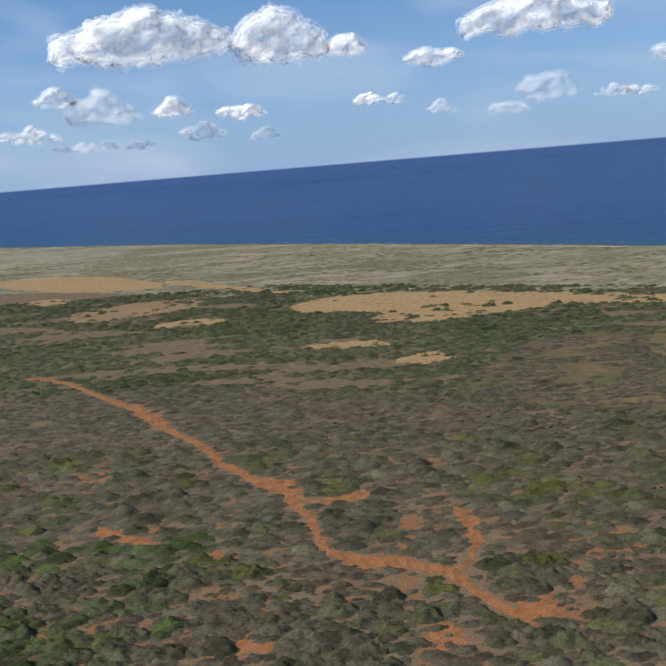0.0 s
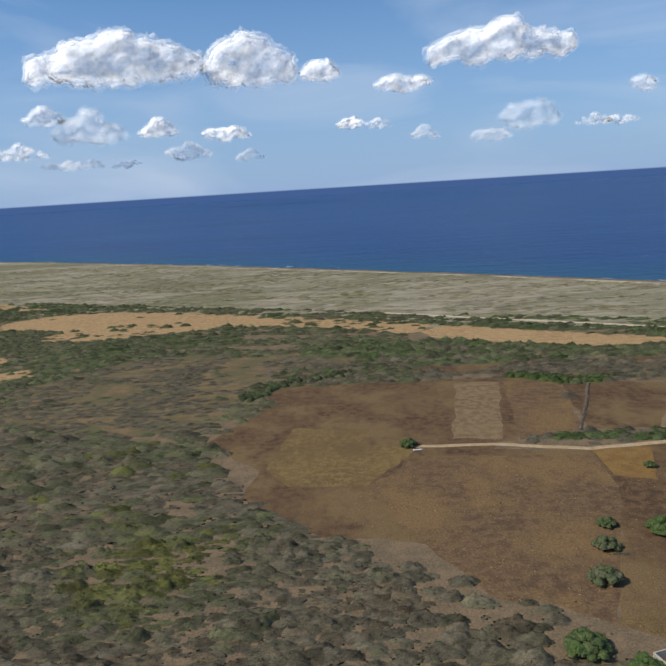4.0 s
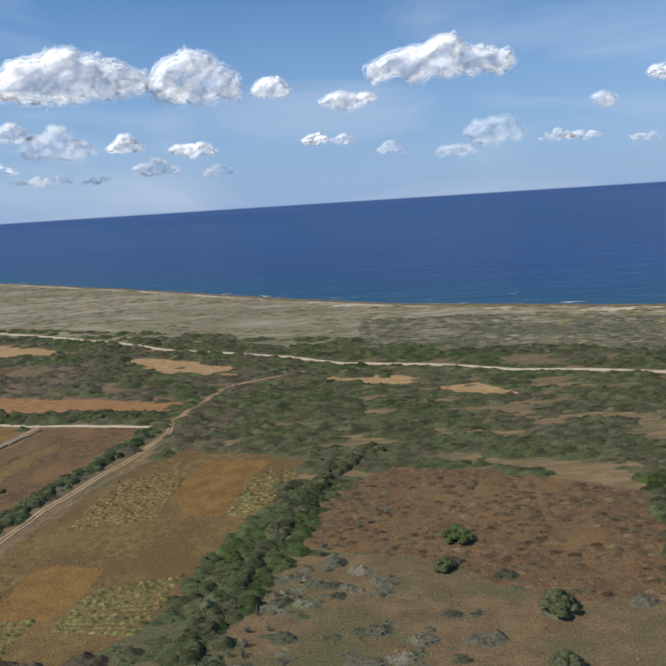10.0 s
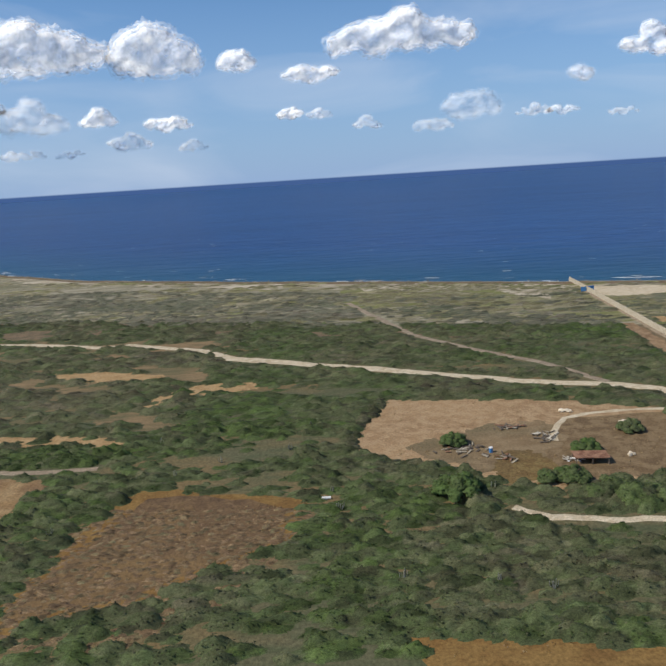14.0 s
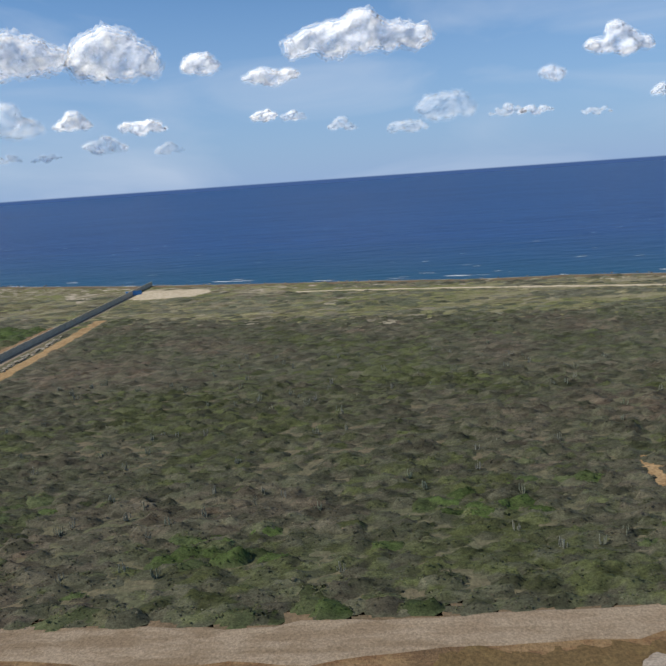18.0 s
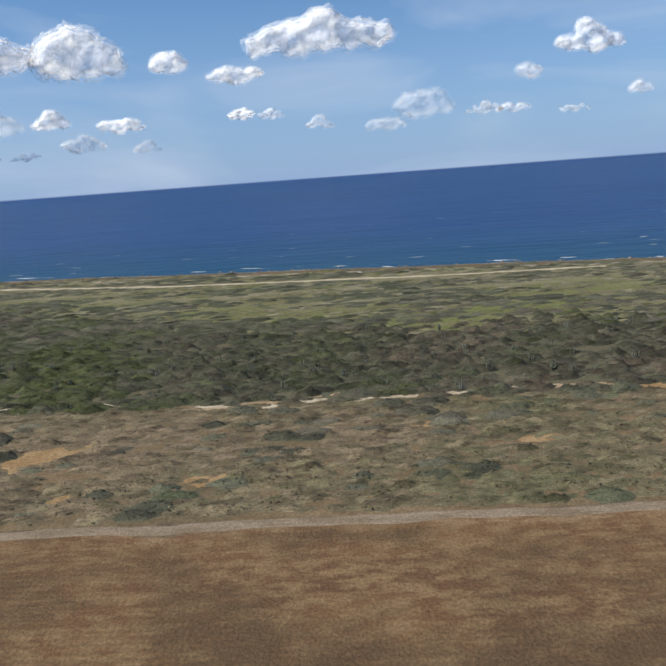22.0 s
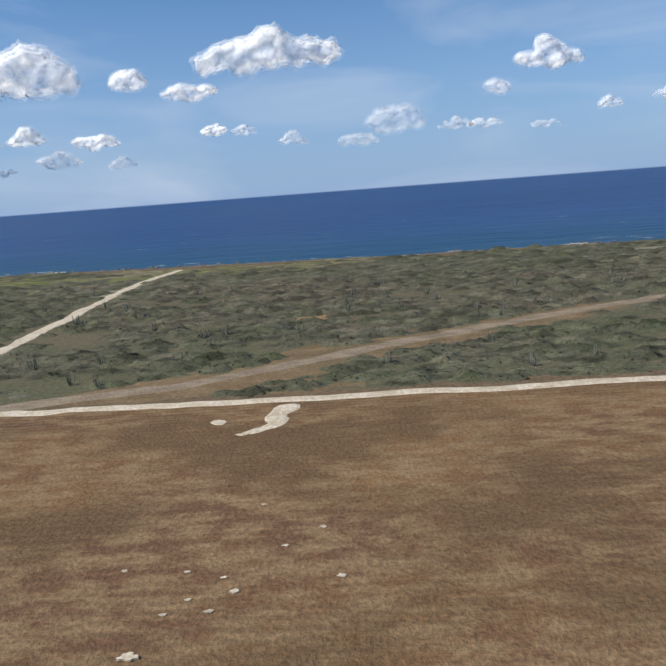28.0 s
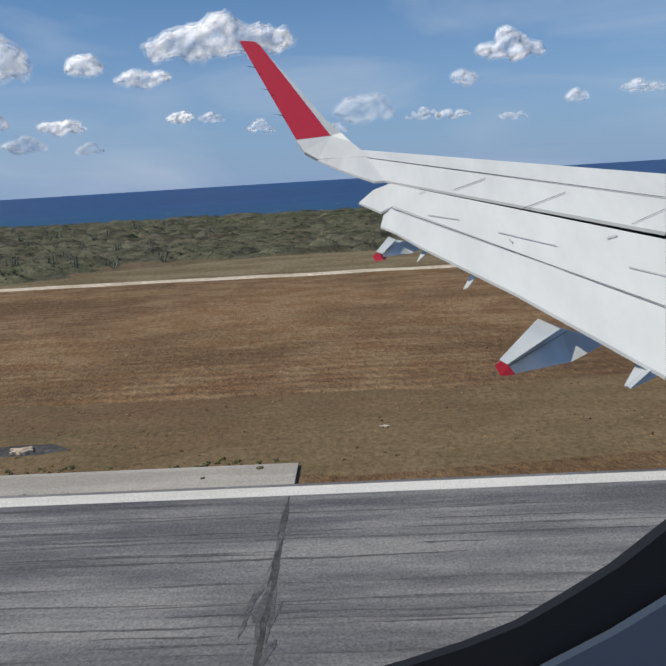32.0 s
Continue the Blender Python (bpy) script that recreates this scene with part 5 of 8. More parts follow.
for k in range(9):
    x0, y = 1214.45 + RNG.normal(0, 0.12), RNG.uniform(7.0, 10.8)
    smear("tar_joint", x0, y, x0 + RNG.uniform(-0.25, 0.25), y - RNG.uniform(0.5, 1.4), 0.06, 7.7 * k, 0.1058 + 0.0001 * k, M_RUBBER)
CLEAR.append((np.array([(1080, -20), (1660, -20), (1660, 14), (1080, 14)]), False))

# white marker slabs in the grass, and broken paving along the shoulder
for k in range(8):
    x = 1088.5 + 15.9 * k
    ob = base("marker_slab", x, 16.8 + 0.2 * math.sin(k * 2.1), 0.03, 4 * math.sin(k), "flat white concrete marker slab in the grass", "marker slab", "marker slabs along the runway")
    part("slab", box(bmesh.new(), -0.24, 0.24, -0.2, 0.2, 0, 0.07, 0.02), M_PAINT, ob)
for k in range(130):
    # they lie in broken rows, close together here and missing there
    near_slab = RNG.random() < 0.6
    x = 1104 + 58 * RNG.random() if k % 3 == 0 else x + RNG.normal(0, 0.9)
    y = (13.62 + abs(RNG.normal(0, 0.28))) if near_slab else RNG.normal(14.95, 0.16)
    s = RNG.uniform(0.16, 0.55) if near_slab else RNG.uniform(0.06, 0.26)
    bm = bmesh.new()
    ring = [(s * g * math.cos(a), 0.14 * g * math.sin(a)) for a in np.linspace(0, 5.9, 15) for g in [0.65 + 0.45 * RNG.random()]]
    f = bm.faces.new([bm.verts.new((px, py, 0.0)) for px, py in ring])
    top = bmesh.ops.extrude_face_region(bm, geom=[f])
    bmesh.ops.translate(bm, vec=(0, 0, 0.028), verts=[v for v in top["geom"] if isinstance(v, bmesh.types.BMVert)])
    bmesh.ops.recalc_face_normals(bm, faces=bm.faces)
    ob = part("paving_fragment", bm, M_BLEACHED, None)
    ob.matrix_basis = pose(x, y, 0.012 + 0.0004 * k, rz=RNG.normal(0, 6))
    tagged(ob, "broken pale paving fragment sunk in dry grass", "paving", "broken paving along the runway")
for x, y, s in ((1175.8, 17.5, 0.12), (1176.3, 17.7, 0.16), (1177.4, 17.9, 0.14), (1177.0, 17.4, 0.10), (1178.8, 19.0, 0.12), (1175.2, 17.2, 0.09), (1207.8, 14.8, 0.2), (1216.4, 15.4, 0.08), (1169.0, 17.6, 0.12), (1137.0, 15.2, 0.1), (1059.5, 24.5, 0.09), (1061.0, 26.0, 0.12), (1053.0, 23.0, 0.09), (1062, 22.0, 0.12), (1058, 28.5, 0.08), (1055.7, 22.7, 0.10), (1057.3, 22.2, 0.09), (1057.9, 21.2, 0.14), (1057.2, 20.0, 0.12), (1055.5, 19.9, 0.10), (1055.0, 17.6, 0.22), (1056.2, 20.8, 0.08), (1179.2, 16.3, 0.10), (1177.9, 16.6, 0.12), (1184.3, 15.6, 0.10), (1184.8, 15.5, 0.12), (1168.7, 15.9, 0.12), (1171.3, 31.0, 0.16), (1171.1, 29.2, 0.22), (1170.9, 27.4, 0.18), (1171.2, 25.3, 0.20), (1170.6, 23.6, 0.12)):
    bm = bmesh.new()
    ring = [(1.9 * s * g * math.cos(a), 1.1 * s * g * math.sin(a)) for a in np.linspace(0, 5.95, 17) for g in [0.45 + 0.6 * RNG.random()]]
    f = bm.faces.new([bm.verts.new((px, py, 0.0)) for px, py in ring])
    top = bmesh.ops.extrude_face_region(bm, geom=[f])
    bmesh.ops.translate(bm, vec=(0, 0, 0.35 * s), verts=[v for v in top["geom"] if isinstance(v, bmesh.types.BMVert)])
    bmesh.ops.recalc_face_normals(bm, faces=bm.faces)
    ob = part("limestone_rock", bm, M_PALE, None)
    ob.matrix_basis = pose(x, y, 0.025)
    tagged(ob, "small pale limestone rock in brown grass", "rock", "limestone rocks in the grass")

p = np.concatenate([np.stack([RNG.uniform(1100, 1215, 46), RNG.normal(12.31, 0.02, 46)], -1), np.stack([RNG.uniform(1150, 1215, 30), RNG.uniform(12.4, 13.25, 30)], -1)])
r = RNG.uniform(0.012, 0.03, len(p)) * np.where(RNG.random(len(p)) < 0.2, 2.0, 1.0)
tagged(leaves("joint_weeds", p, r * 1.8, r * 0.5, np.full(len(p), 0.1), M_SCRUB, 14, 0.085, 0.0, 0.6), "dark weeds and dirt in the pavement joints", "weeds", kind="stuff")
p = np.stack([RNG.uniform(1095, 1214, 1600), 13.38 + abs(RNG.normal(0, 0.2, 1600))], -1)
p = p[lumps(p, (0.5, 0.5), 71) > 0.42]
r = RNG.uniform(0.02, 0.06, len(p))
tagged(leaves("verge_weeds", p, r * 1.5, r * 0.8, np.clip(RNG.normal(0.7, 0.2, len(p)), 0, 1), M_TUFT, 12, 0.02, heart=0), "green weeds along the edge of the pavement", "weeds", kind="stuff")

# ---- perimeter wall ----
wall = base("perimeter_wall", 602.5, 58, 0, 0, "long plastered concrete wall of panels and posts", "wall")
panel = box(bmesh.new(), -0.06, 0.06, -1.42, 1.42, 0.0, 1.6, 0.02)
post = box(bmesh.new(), -0.10, 0.10, -0.10, 0.10, 0.0, 1.75, 0.02)
panel_ob, post_ob = part("wall_panel", panel, M_WALL, wall), part("wall_post", post, M_WALL, wall)
for k in range(62):
    y = 1.5 + 3.0 * k
    for src, dy in ((panel_ob, 0.0), (post_ob, -1.5)):
        ob = src if k == 0 else new(src.name.split(".")[0], src.data)
        ob.parent = wall
        ob.location = (0.025 * (y + dy) - 0.0 + 0.03 * math.sin(k), y + dy, 0)
sheet = base("blue_sheet", 606.9, 222.5, 0, 8, "blue corrugated sheets leaning at the end of the wall", "metal sheet")
for k in range(3):
    ob = part("sheet", box(bmesh.new(), -0.9, 0.9, -0.03, 0.03, 0, 1.5, 0.01), M_BLUE, sheet)
    ob.matrix_basis = pose(k * 1.7 - 1.5, k * 0.5, 0, -8, 0, 12 * k)

# ---- dry-stone walls and heaps of rock ----


def stone_mesh(seed):
    bm = bmesh.new()
    bmesh.ops.create_icosphere(bm, subdivisions=1, radius=0.5)
    for v in bm.verts:
        v.co *= 1 + 0.4 * noise.noise(v.co * 2.2 + Vector((seed, 0, 0)))
        v.co.z *= 0.75
    me = bpy.data.meshes.new("stone")
    bm.to_mesh(me)
    bm.free()
    me.materials.append(M_STONE)
    return me


STONES = [stone_mesh(k * 3.7) for k in range(6)]
PALE_STONES = [m.copy() for m in STONES]
for m in PALE_STONES:
    m.materials[0] = M_PALE


DARK_STONES = [m.copy() for m in STONES]
for m in DARK_STONES:
    m.materials[0] = M_TIMBER


def stone_wall(label, points, height, size, meshes, spread=0.25):
    pts = ragged(points, False, size * 0.8, 0.2)
    ob = base("stone_wall", pts[0][0], pts[0][1], 0, 0, label, "stone wall")
    for x, y in pts:
        for lay in range(2):
            s = new("stone", meshes[RNG.integers(6)])
            s.parent = ob
            k = size * RNG.uniform(0.8, 1.35)
            s.matrix_basis = Matrix.Translation((x - pts[0][0] + RNG.normal(0, spread * 0.3), y - pts[0][1] + RNG.normal(0, spread), height * (0.25 + 0.5 * lay))) @ Euler((0, 0, RNG.uniform(0, 6))).to_matrix().to_4x4() @ Matrix.Diagonal((k, k * 0.8, height * 0.75, 1))
    LINES.append((np.array(pts), 0.5))


stone_wall("grey dry-stone wall between two fields", [(246.9, 92.2), (259.7, 88.4), (268.3, 85.8), (275.9, 83.3)], 0.5, 0.4, STONES)
stone_wall("low dry-stone wall beside a farm track", [(303.5, 152), (297, 132), (292, 121)], 0.5, 0.8, STONES)
stone_wall("low dark stone wall between ploughed fields", [(221, 201), (213, 178), (206, 160)], 0.4, 1.0, DARK_STONES)
stone_wall("ridge of limestone rubble beside the patrol track", [(609, 160), (609.2, 129.7), (611.3, 113.7), (614.4, 99.0)], 0.4, 0.9, STONES, 1.3)


def heap(label, x, y, r, count, meshes, flat=0.5):
    ob = base("rubble_heap", x, y, 0, 0, label, "rubble heap")
    for k in range(int(count * 2.4)):
        a, d = RNG.uniform(0, 6.28), r * math.sqrt(RNG.random())
        s = new("stone", meshes[RNG.integers(6)])
        s.parent = ob
        k = RNG.uniform(0.18, 0.62) if RNG.random() < 0.85 else RNG.uniform(0.6, 0.95)
        s.matrix_basis = Matrix.Translation((d * math.cos(a), d * math.sin(a) * 0.7, 0.15 + flat * max(0, 1 - d / r))) @ Euler((RNG.uniform(0, 1), 0, RNG.uniform(0, 6))).to_matrix().to_4x4() @ Matrix.Diagonal((k * RNG.uniform(0.8, 1.6), k, k * 0.6, 1))
    CLEAR.append((np.array([(x + 1.0 * r * math.cos(a), y + 0.7 * r * math.sin(a)) for a in np.linspace(0, 5.8, 10)]), False))


for x, y, r, c in ((749, 74.4, 2.5, 26), (754, 76, 3.0, 32), (748.5, 70.5, 2.2, 20), (752.5, 65.8, 1.6, 14), (748.3, 61.2, 1.5, 14), (772, 58, 1.6, 16), (774.5, 61, 1.6, 14), (757, 77, 2.0, 18)):
    heap("heap of pale limestone rubble in reddish soil", x, y, r, c, PALE_STONES)
heap("low heap of reddish field stones", 435, 101.7, 2.0, 30, STONES)


def scrap_pile(label, x, y, wide, deep, count, mats):
    """Boards, bent sheets and stones thrown on the ground."""
    ob = base("scrap_pile", x, y, 0, 0, label, "scrap pile")
    for k in range(count):
        long, broad = RNG.uniform(0.5, 1.7), RNG.uniform(0.10, 0.45)
        bm = bmesh.new()
        box(bm, -long / 2, long / 2, -broad / 2, broad / 2, 0, RNG.uniform(0.03, 0.16), 0.01)
        for v in bm.verts:
            v.co.z += 0.10 * math.sin(3 * v.co.x + k)
        p = part("board" if broad < 0.25 else "sheet", bm, mats[RNG.integers(len(mats))], ob)
        p.matrix_basis = pose(RNG.normal(0, wide * 0.45), RNG.normal(0, deep * 0.45), 0.10 + 0.02 * (k % 5), RNG.uniform(-9, 9), RNG.uniform(-9, 9), RNG.uniform(0, 360))
    return ob


scrap_pile("boards, sheets and rubbish strewn beside a tree", 547.8, 97.6, 3.2, 2.4, 42, (M_TIMBER, M_BLEACHED, M_STONE, M_TIMBER, M_STONE, M_RUST, M_TIMBER, M_TIMBER))
scrap_pile("dark heap of old boards and brushwood", 556.9, 105.2, 2.4, 0.9, 30, (M_TIMBER, M_RUST, M_TIMBER, M_STONE))
scrap_pile("grey boards and scrap stacked in the compound", 561.4, 100.4, 1.6, 2.6, 34, (M_TIMBER, M_STONE, M_STONE, M_TIMBER, M_TIMBER, M_BLEACHED))
scrap_pile("pale sheets and boards beside the shed", 562.9, 91.9, 1.4, 1.0, 16, (M_WHITEWASH, M_ROOF_GREY, M_TIMBER))
scrap_pile("loose rubbish on bare soil in the compound", 553.0, 93.6, 2.6, 2.0, 14, (M_TIMBER, M_STONE, M_RUST))
heap("pale heap of limestone rubble by the compound path", 567.6, 111.6, 1.1, 12, PALE_STONES, 0.2)
heap("small pale rubble in the compound", 571.4, 92.9, 0.6, 5, PALE_STONES, 0.1)
heap("loose pale stones along the compound path", 575.2, 105.3, 1.3, 8, PALE_STONES, 0.05)
drum = base("blue_drum", 551.9, 95.7, 0, 0, "blue plastic drum with a white lid", "drum")
bm = bmesh.new()
bmesh.ops.create_cone(bm, cap_ends=True, segments=16, radius1=0.29, radius2=0.29, depth=0.75, matrix=Matrix.Translation((0, 0, 0.375)))
part("drum_body", bm, M_BLUE, drum)
bm = bmesh.new()
bmesh.ops.create_cone(bm, cap_ends=True, segments=16, radius1=0.31, radius2=0.29, depth=0.10, matrix=Matrix.Translation((0, 0, 0.80)))
part("lid", bm, M_WHITEWASH, drum)
CLEAR.append((np.array([(526.6, 81.4), (530.6, 81.2), (530.6, 83.8), (526.6, 84.0)]), False))

# ---- buildings ----


def gable(bm, w, d, z, rise, over=0.25, thick=0.12):
    """A pitched roof, ridge along x."""
    for s in (1, -1):
        a = [(-w / 2 - over, s * (d / 2 + over), z - 0.1), (w / 2 + over, s * (d / 2 + over), z - 0.1), (w / 2 + over, 0, z + rise), (-w / 2 - over, 0, z + rise)]
        low = [bm.verts.new(p) for p in a]
        top = [bm.verts.new((p[0], p[1], p[2] + thick)) for p in a]
        bm.faces.new(low), bm.faces.new(top)
        for i in range(4):
            bm.faces.new((low[i], low[(i + 1) % 4], top[(i + 1) % 4], top[i]))
    bmesh.ops.recalc_face_normals(bm, faces=bm.faces)
    return bm


def house(name, label, x, y, turn, w, d, h, wall_mat, roof_mat, rise=0.0, windows=3, door=True):
    ob = base(name, x, y, 0, turn, label, "house")
    for s in (1, -1):
        part("wall", box(bmesh.new(), -w / 2, w / 2, s * d / 2 - 0.1, s * d / 2 + 0.1, 0, h), wall_mat, ob)
        part("wall", box(bmesh.new(), s * w / 2 - 0.1, s * w / 2 + 0.1, -d / 2 + 0.1, d / 2 - 0.1, 0, h), wall_mat, ob)
    if rise:
        part("roof", gable(bmesh.new(), w, d, h, rise), roof_mat, ob)
    else:
        part("roof", box(bmesh.new(), -w / 2 - 0.25, w / 2 + 0.25, -d / 2 - 0.25, d / 2 + 0.25, h, h + 0.16, 0.03), roof_mat, ob)
    for k in range(windows):
        wx = -w / 2 + w * (k + 0.7) / (windows + 0.4)
        part("window", box(bmesh.new(), wx - 0.28, wx + 0.28, -d / 2 - 0.13, -d / 2 - 0.09, h * 0.42, h * 0.75), M_DARKGLASS, ob)
    if door:
        part("door", box(bmesh.new(), w / 2 - 0.75, w / 2 - 0.3, -d / 2 - 0.14, -d / 2 - 0.09, 0.02, h * 0.75), M_TIMBER, ob)
    CLEAR.append((np.array([(x + a * (w / 2 + 0.6), y + b * (d / 2 + 0.6)) for a, b in ((-1, -1), (1, -1), (1, 1), (-1, 1))]), False))
    return ob


house("white_house", "long low white house with a flat white roof", 249.2, 160.4, 3, 6.4, 3.0, 1.75, M_WHITEWASH, M_WHITEWASH, 0, 4)
house("red_roofed_house", "small grey house with a bright red roof", 267.9, 142.4, 2, 3.8, 2.6, 1.3, M_TIMBER, M_ROOF_RED, 0.5, 2)
house("roadside_house", "small house with a red and white roof by the hedge", 235.6, 75.0, 75, 3.6, 2.4, 1.5, M_WHITEWASH, M_ROOF_GREY, 0.35, 2)
house("lean_to", "red-roofed lean-to beside a white house", 236.4, 77.8, 75, 1.6, 2.0, 1.2, M_WHITEWASH, M_ROOF_RED, 0.25, 0, False)
house("white_hut", "tiny white hut at a hedge corner", 257.3, 167.1, 10, 1.0, 0.8, 1.2, M_WHITEWASH, M_WHITEWASH, 0, 0)

barn = base("open_barn", 291.2, 113.3, 0, 62, "open barn with a grey sheet roof on posts", "barn")
part("roof", gable(bmesh.new(), 4.4, 3.2, 1.6, 0.5), M_ROOF_GREY, barn)
for a in (-1, 0, 1):
    for b in (-1, 1):
        part("post", box(bmesh.new(), a * 2.0 - 0.08, a * 2.0 + 0.08, b * 1.4 - 0.08, b * 1.4 + 0.08, 0, 1.62), M_TIMBER, barn)
part("back_wall", box(bmesh.new(), -2.0, 2.0, 1.3, 1.42, 0, 1.5), M_TIMBER, barn)
part("white_tank", box(bmesh.new(), -1.6, -0.8, -1.9, -1.3, 0, 0.7, 0.1), M_WHITEWASH, barn)

ruin = base("roofless_ruin", 192.6, 76.5, 0, 18, "roofless grey concrete house shell with inner walls", "ruin")
for x0, x1, y0, y1 in ((-2.6, 2.6, -1.8, -1.65), (-2.6, 2.6, 1.65, 1.8), (-2.6, -2.45, -1.65, 1.65), (2.45, 2.6, -1.65, 1.65), (-0.6, -0.45, -1.65, 1.65), (1.0, 1.15, -1.65, 1.65)):
    part("wall", box(bmesh.new(), x0, x1, y0, y1, 0, 1.5, 0.02), M_CONCRETE, ruin)
for k in range(3):
    part("opening", box(bmesh.new(), -2.1 + 1.6 * k, -1.5 + 1.6 * k, -1.83, -1.79, 0.5, 1.1), M_DARKGLASS, ruin)
CLEAR.append((np.array([(189, 73.5), (197, 73.5), (197, 79), (189, 79)]), False))

shed = base("rusty_shed", 565.1, 91.2, 0, -3, "low shed with a rusty sheet roof in the compound", "shed")
part("roof", box(bmesh.new(), -2.4, 2.4, -1.3, 1.3, 1.0, 1.1, 0.02), M_RUST, shed)
for a in (-2.2, 0, 2.2):
    for b in (-1.15, 1.15):
        part("post", box(bmesh.new(), a - 0.07, a + 0.07, b - 0.07, b + 0.07, 0, 1.0), M_TIMBER, shed)
part("back_wall", box(bmesh.new(), -2.2, 2.2, 1.05, 1.15, 0, 0.95), M_RUST, shed)

for k in range(4):
    c = base("white_crate", 278.7 + 0.85 * k, 139.9, 0, 5 * k, "pale box-shaped crate in a bare field", "crate", "crates in the field")
    part("crate_body", box(bmesh.new(), -0.38, 0.38, -0.3, 0.3, 0, 0.45, 0.03), M_WHITEWASH, c)
for x, y, tn in ((527.4, 82.6, 2), (589.0, 60.8, -4), (165.5, 150.6, 8)):
    c = base("white_board", x, y, 0.12, tn, "long white board lying on the ground", "board")
    part("board", box(bmesh.new(), -1.1, 1.1, -0.18, 0.18, 0, 0.22, 0.02), M_WHITEWASH, c)
pile = base("timber_pile", 324, 86, 0, 78, "dark heap of old timber beside the track", "timber pile")
for k in range(14):
    ob = part("timber", box(bmesh.new(), -1.6, 1.6, -0.1, 0.1, 0, 0.2, 0.02), M_TIMBER, pile)
    ob.matrix_basis = pose(RNG.uniform(-1.2, 1.2), RNG.uniform(-0.5, 0.5), 0.1 + 0.04 * k, 0, RNG.uniform(-6, 6), RNG.uniform(-25, 25))


def car(name, label, x, y, turn, paint):
    ob = base(name, x, y, 0.09, turn, label, "car")
    k = 0.55
    bm = box(bmesh.new(), -2.1 * k, 2.1 * k, -0.85 * k, 0.85 * k, 0.3 * k, 0.85 * k, 0.1)
    part("body", bm, paint, ob)
    bm = bmesh.new()
    low = [bm.verts.new((a * k, b * k, 0.85 * k)) for a, b in ((-1.5, -0.75), (1.0, -0.75), (1.0, 0.75), (-1.5, 0.75))]
    top = [bm.verts.new((a * k, b * k, 1.4 * k)) for a, b in ((-1.2, -0.62), (0.5, -0.62), (0.5, 0.62), (-1.2, 0.62))]
    for i in range(4):
        bm.faces.new((low[i], low[(i + 1) % 4], top[(i + 1) % 4], top[i]))
    bm.faces.new(top)
    part("windows", bm, M_DARKGLASS, ob)
    part("roof", box(bmesh.new(), -1.2 * k, 0.5 * k, -0.62 * k, 0.62 * k, 1.4 * k, 1.46 * k, 0.01), paint, ob)
    for a in (-1.3, 1.3):
        for b in (-0.8, 0.8):
            bm = bmesh.new()
            bmesh.ops.create_cone(bm, cap_ends=True, segments=16, radius1=0.33 * k, radius2=0.33 * k, depth=0.2 * k, matrix=pose(a * k, b * k, 0.33 * k, 90, 0, 0))
            part("wheel", bm, M_DARKGLASS, ob)


car("parked_car", "white car parked beside the farm track", 270.6, 69.9, 62, M_WHITEWASH)
car("parked_car", "yellow car parked beside the farm track", 278.2, 69.2, 20, M_YELLOW)

# ---- trees ----


def tree(x, y, r, tone, label, h=None):
    h = h or r * 1.35
    ob = base("tree", x, y, 0, 0, label, "tree")
    bm = bmesh.new()
    bmesh.ops.create_cone(bm, cap_ends=True, segments=7, radius1=0.14 * r, radius2=0.07 * r, depth=h * 0.4, matrix=Matrix.Translation((0, 0, h * 0.2)))
    part("trunk", bm, M_BARK, ob)
    for k in range(4):
        bm = bmesh.new()
        bmesh.ops.create_cone(bm, cap_ends=True, segments=5, radius1=0.06 * r, radius2=0.02 * r, depth=r * 0.6, matrix=pose(0.22 * r * math.cos(k * 1.6), 0.22 * r * math.sin(k * 1.6), h * 0.36, 0, 42, math.degrees(k * 1.6)))
        part("limb", bm, M_BARK, ob)
    m = 34
    a, d = RNG.uniform(0, 6.28, m), r * 0.85 * np.sqrt(RNG.random(m))
    xy = np.stack([d * np.cos(a), d * np.sin(a)], -1)
    lift = h * (0.05 + 0.46 * np.clip(1 - (d / r) ** 2, 0, 1) * RNG.uniform(0.5, 1.1, m))
    rr = r * RNG.uniform(0.22, 0.40, m)
    crown = leaves("crown", xy, rr, rr * 0.85, np.clip(tone + RNG.normal(0, 0.10, m), 0, 1), M_TREE, 80, 0, lift, 0.70)
    crown.parent = ob
    return ob


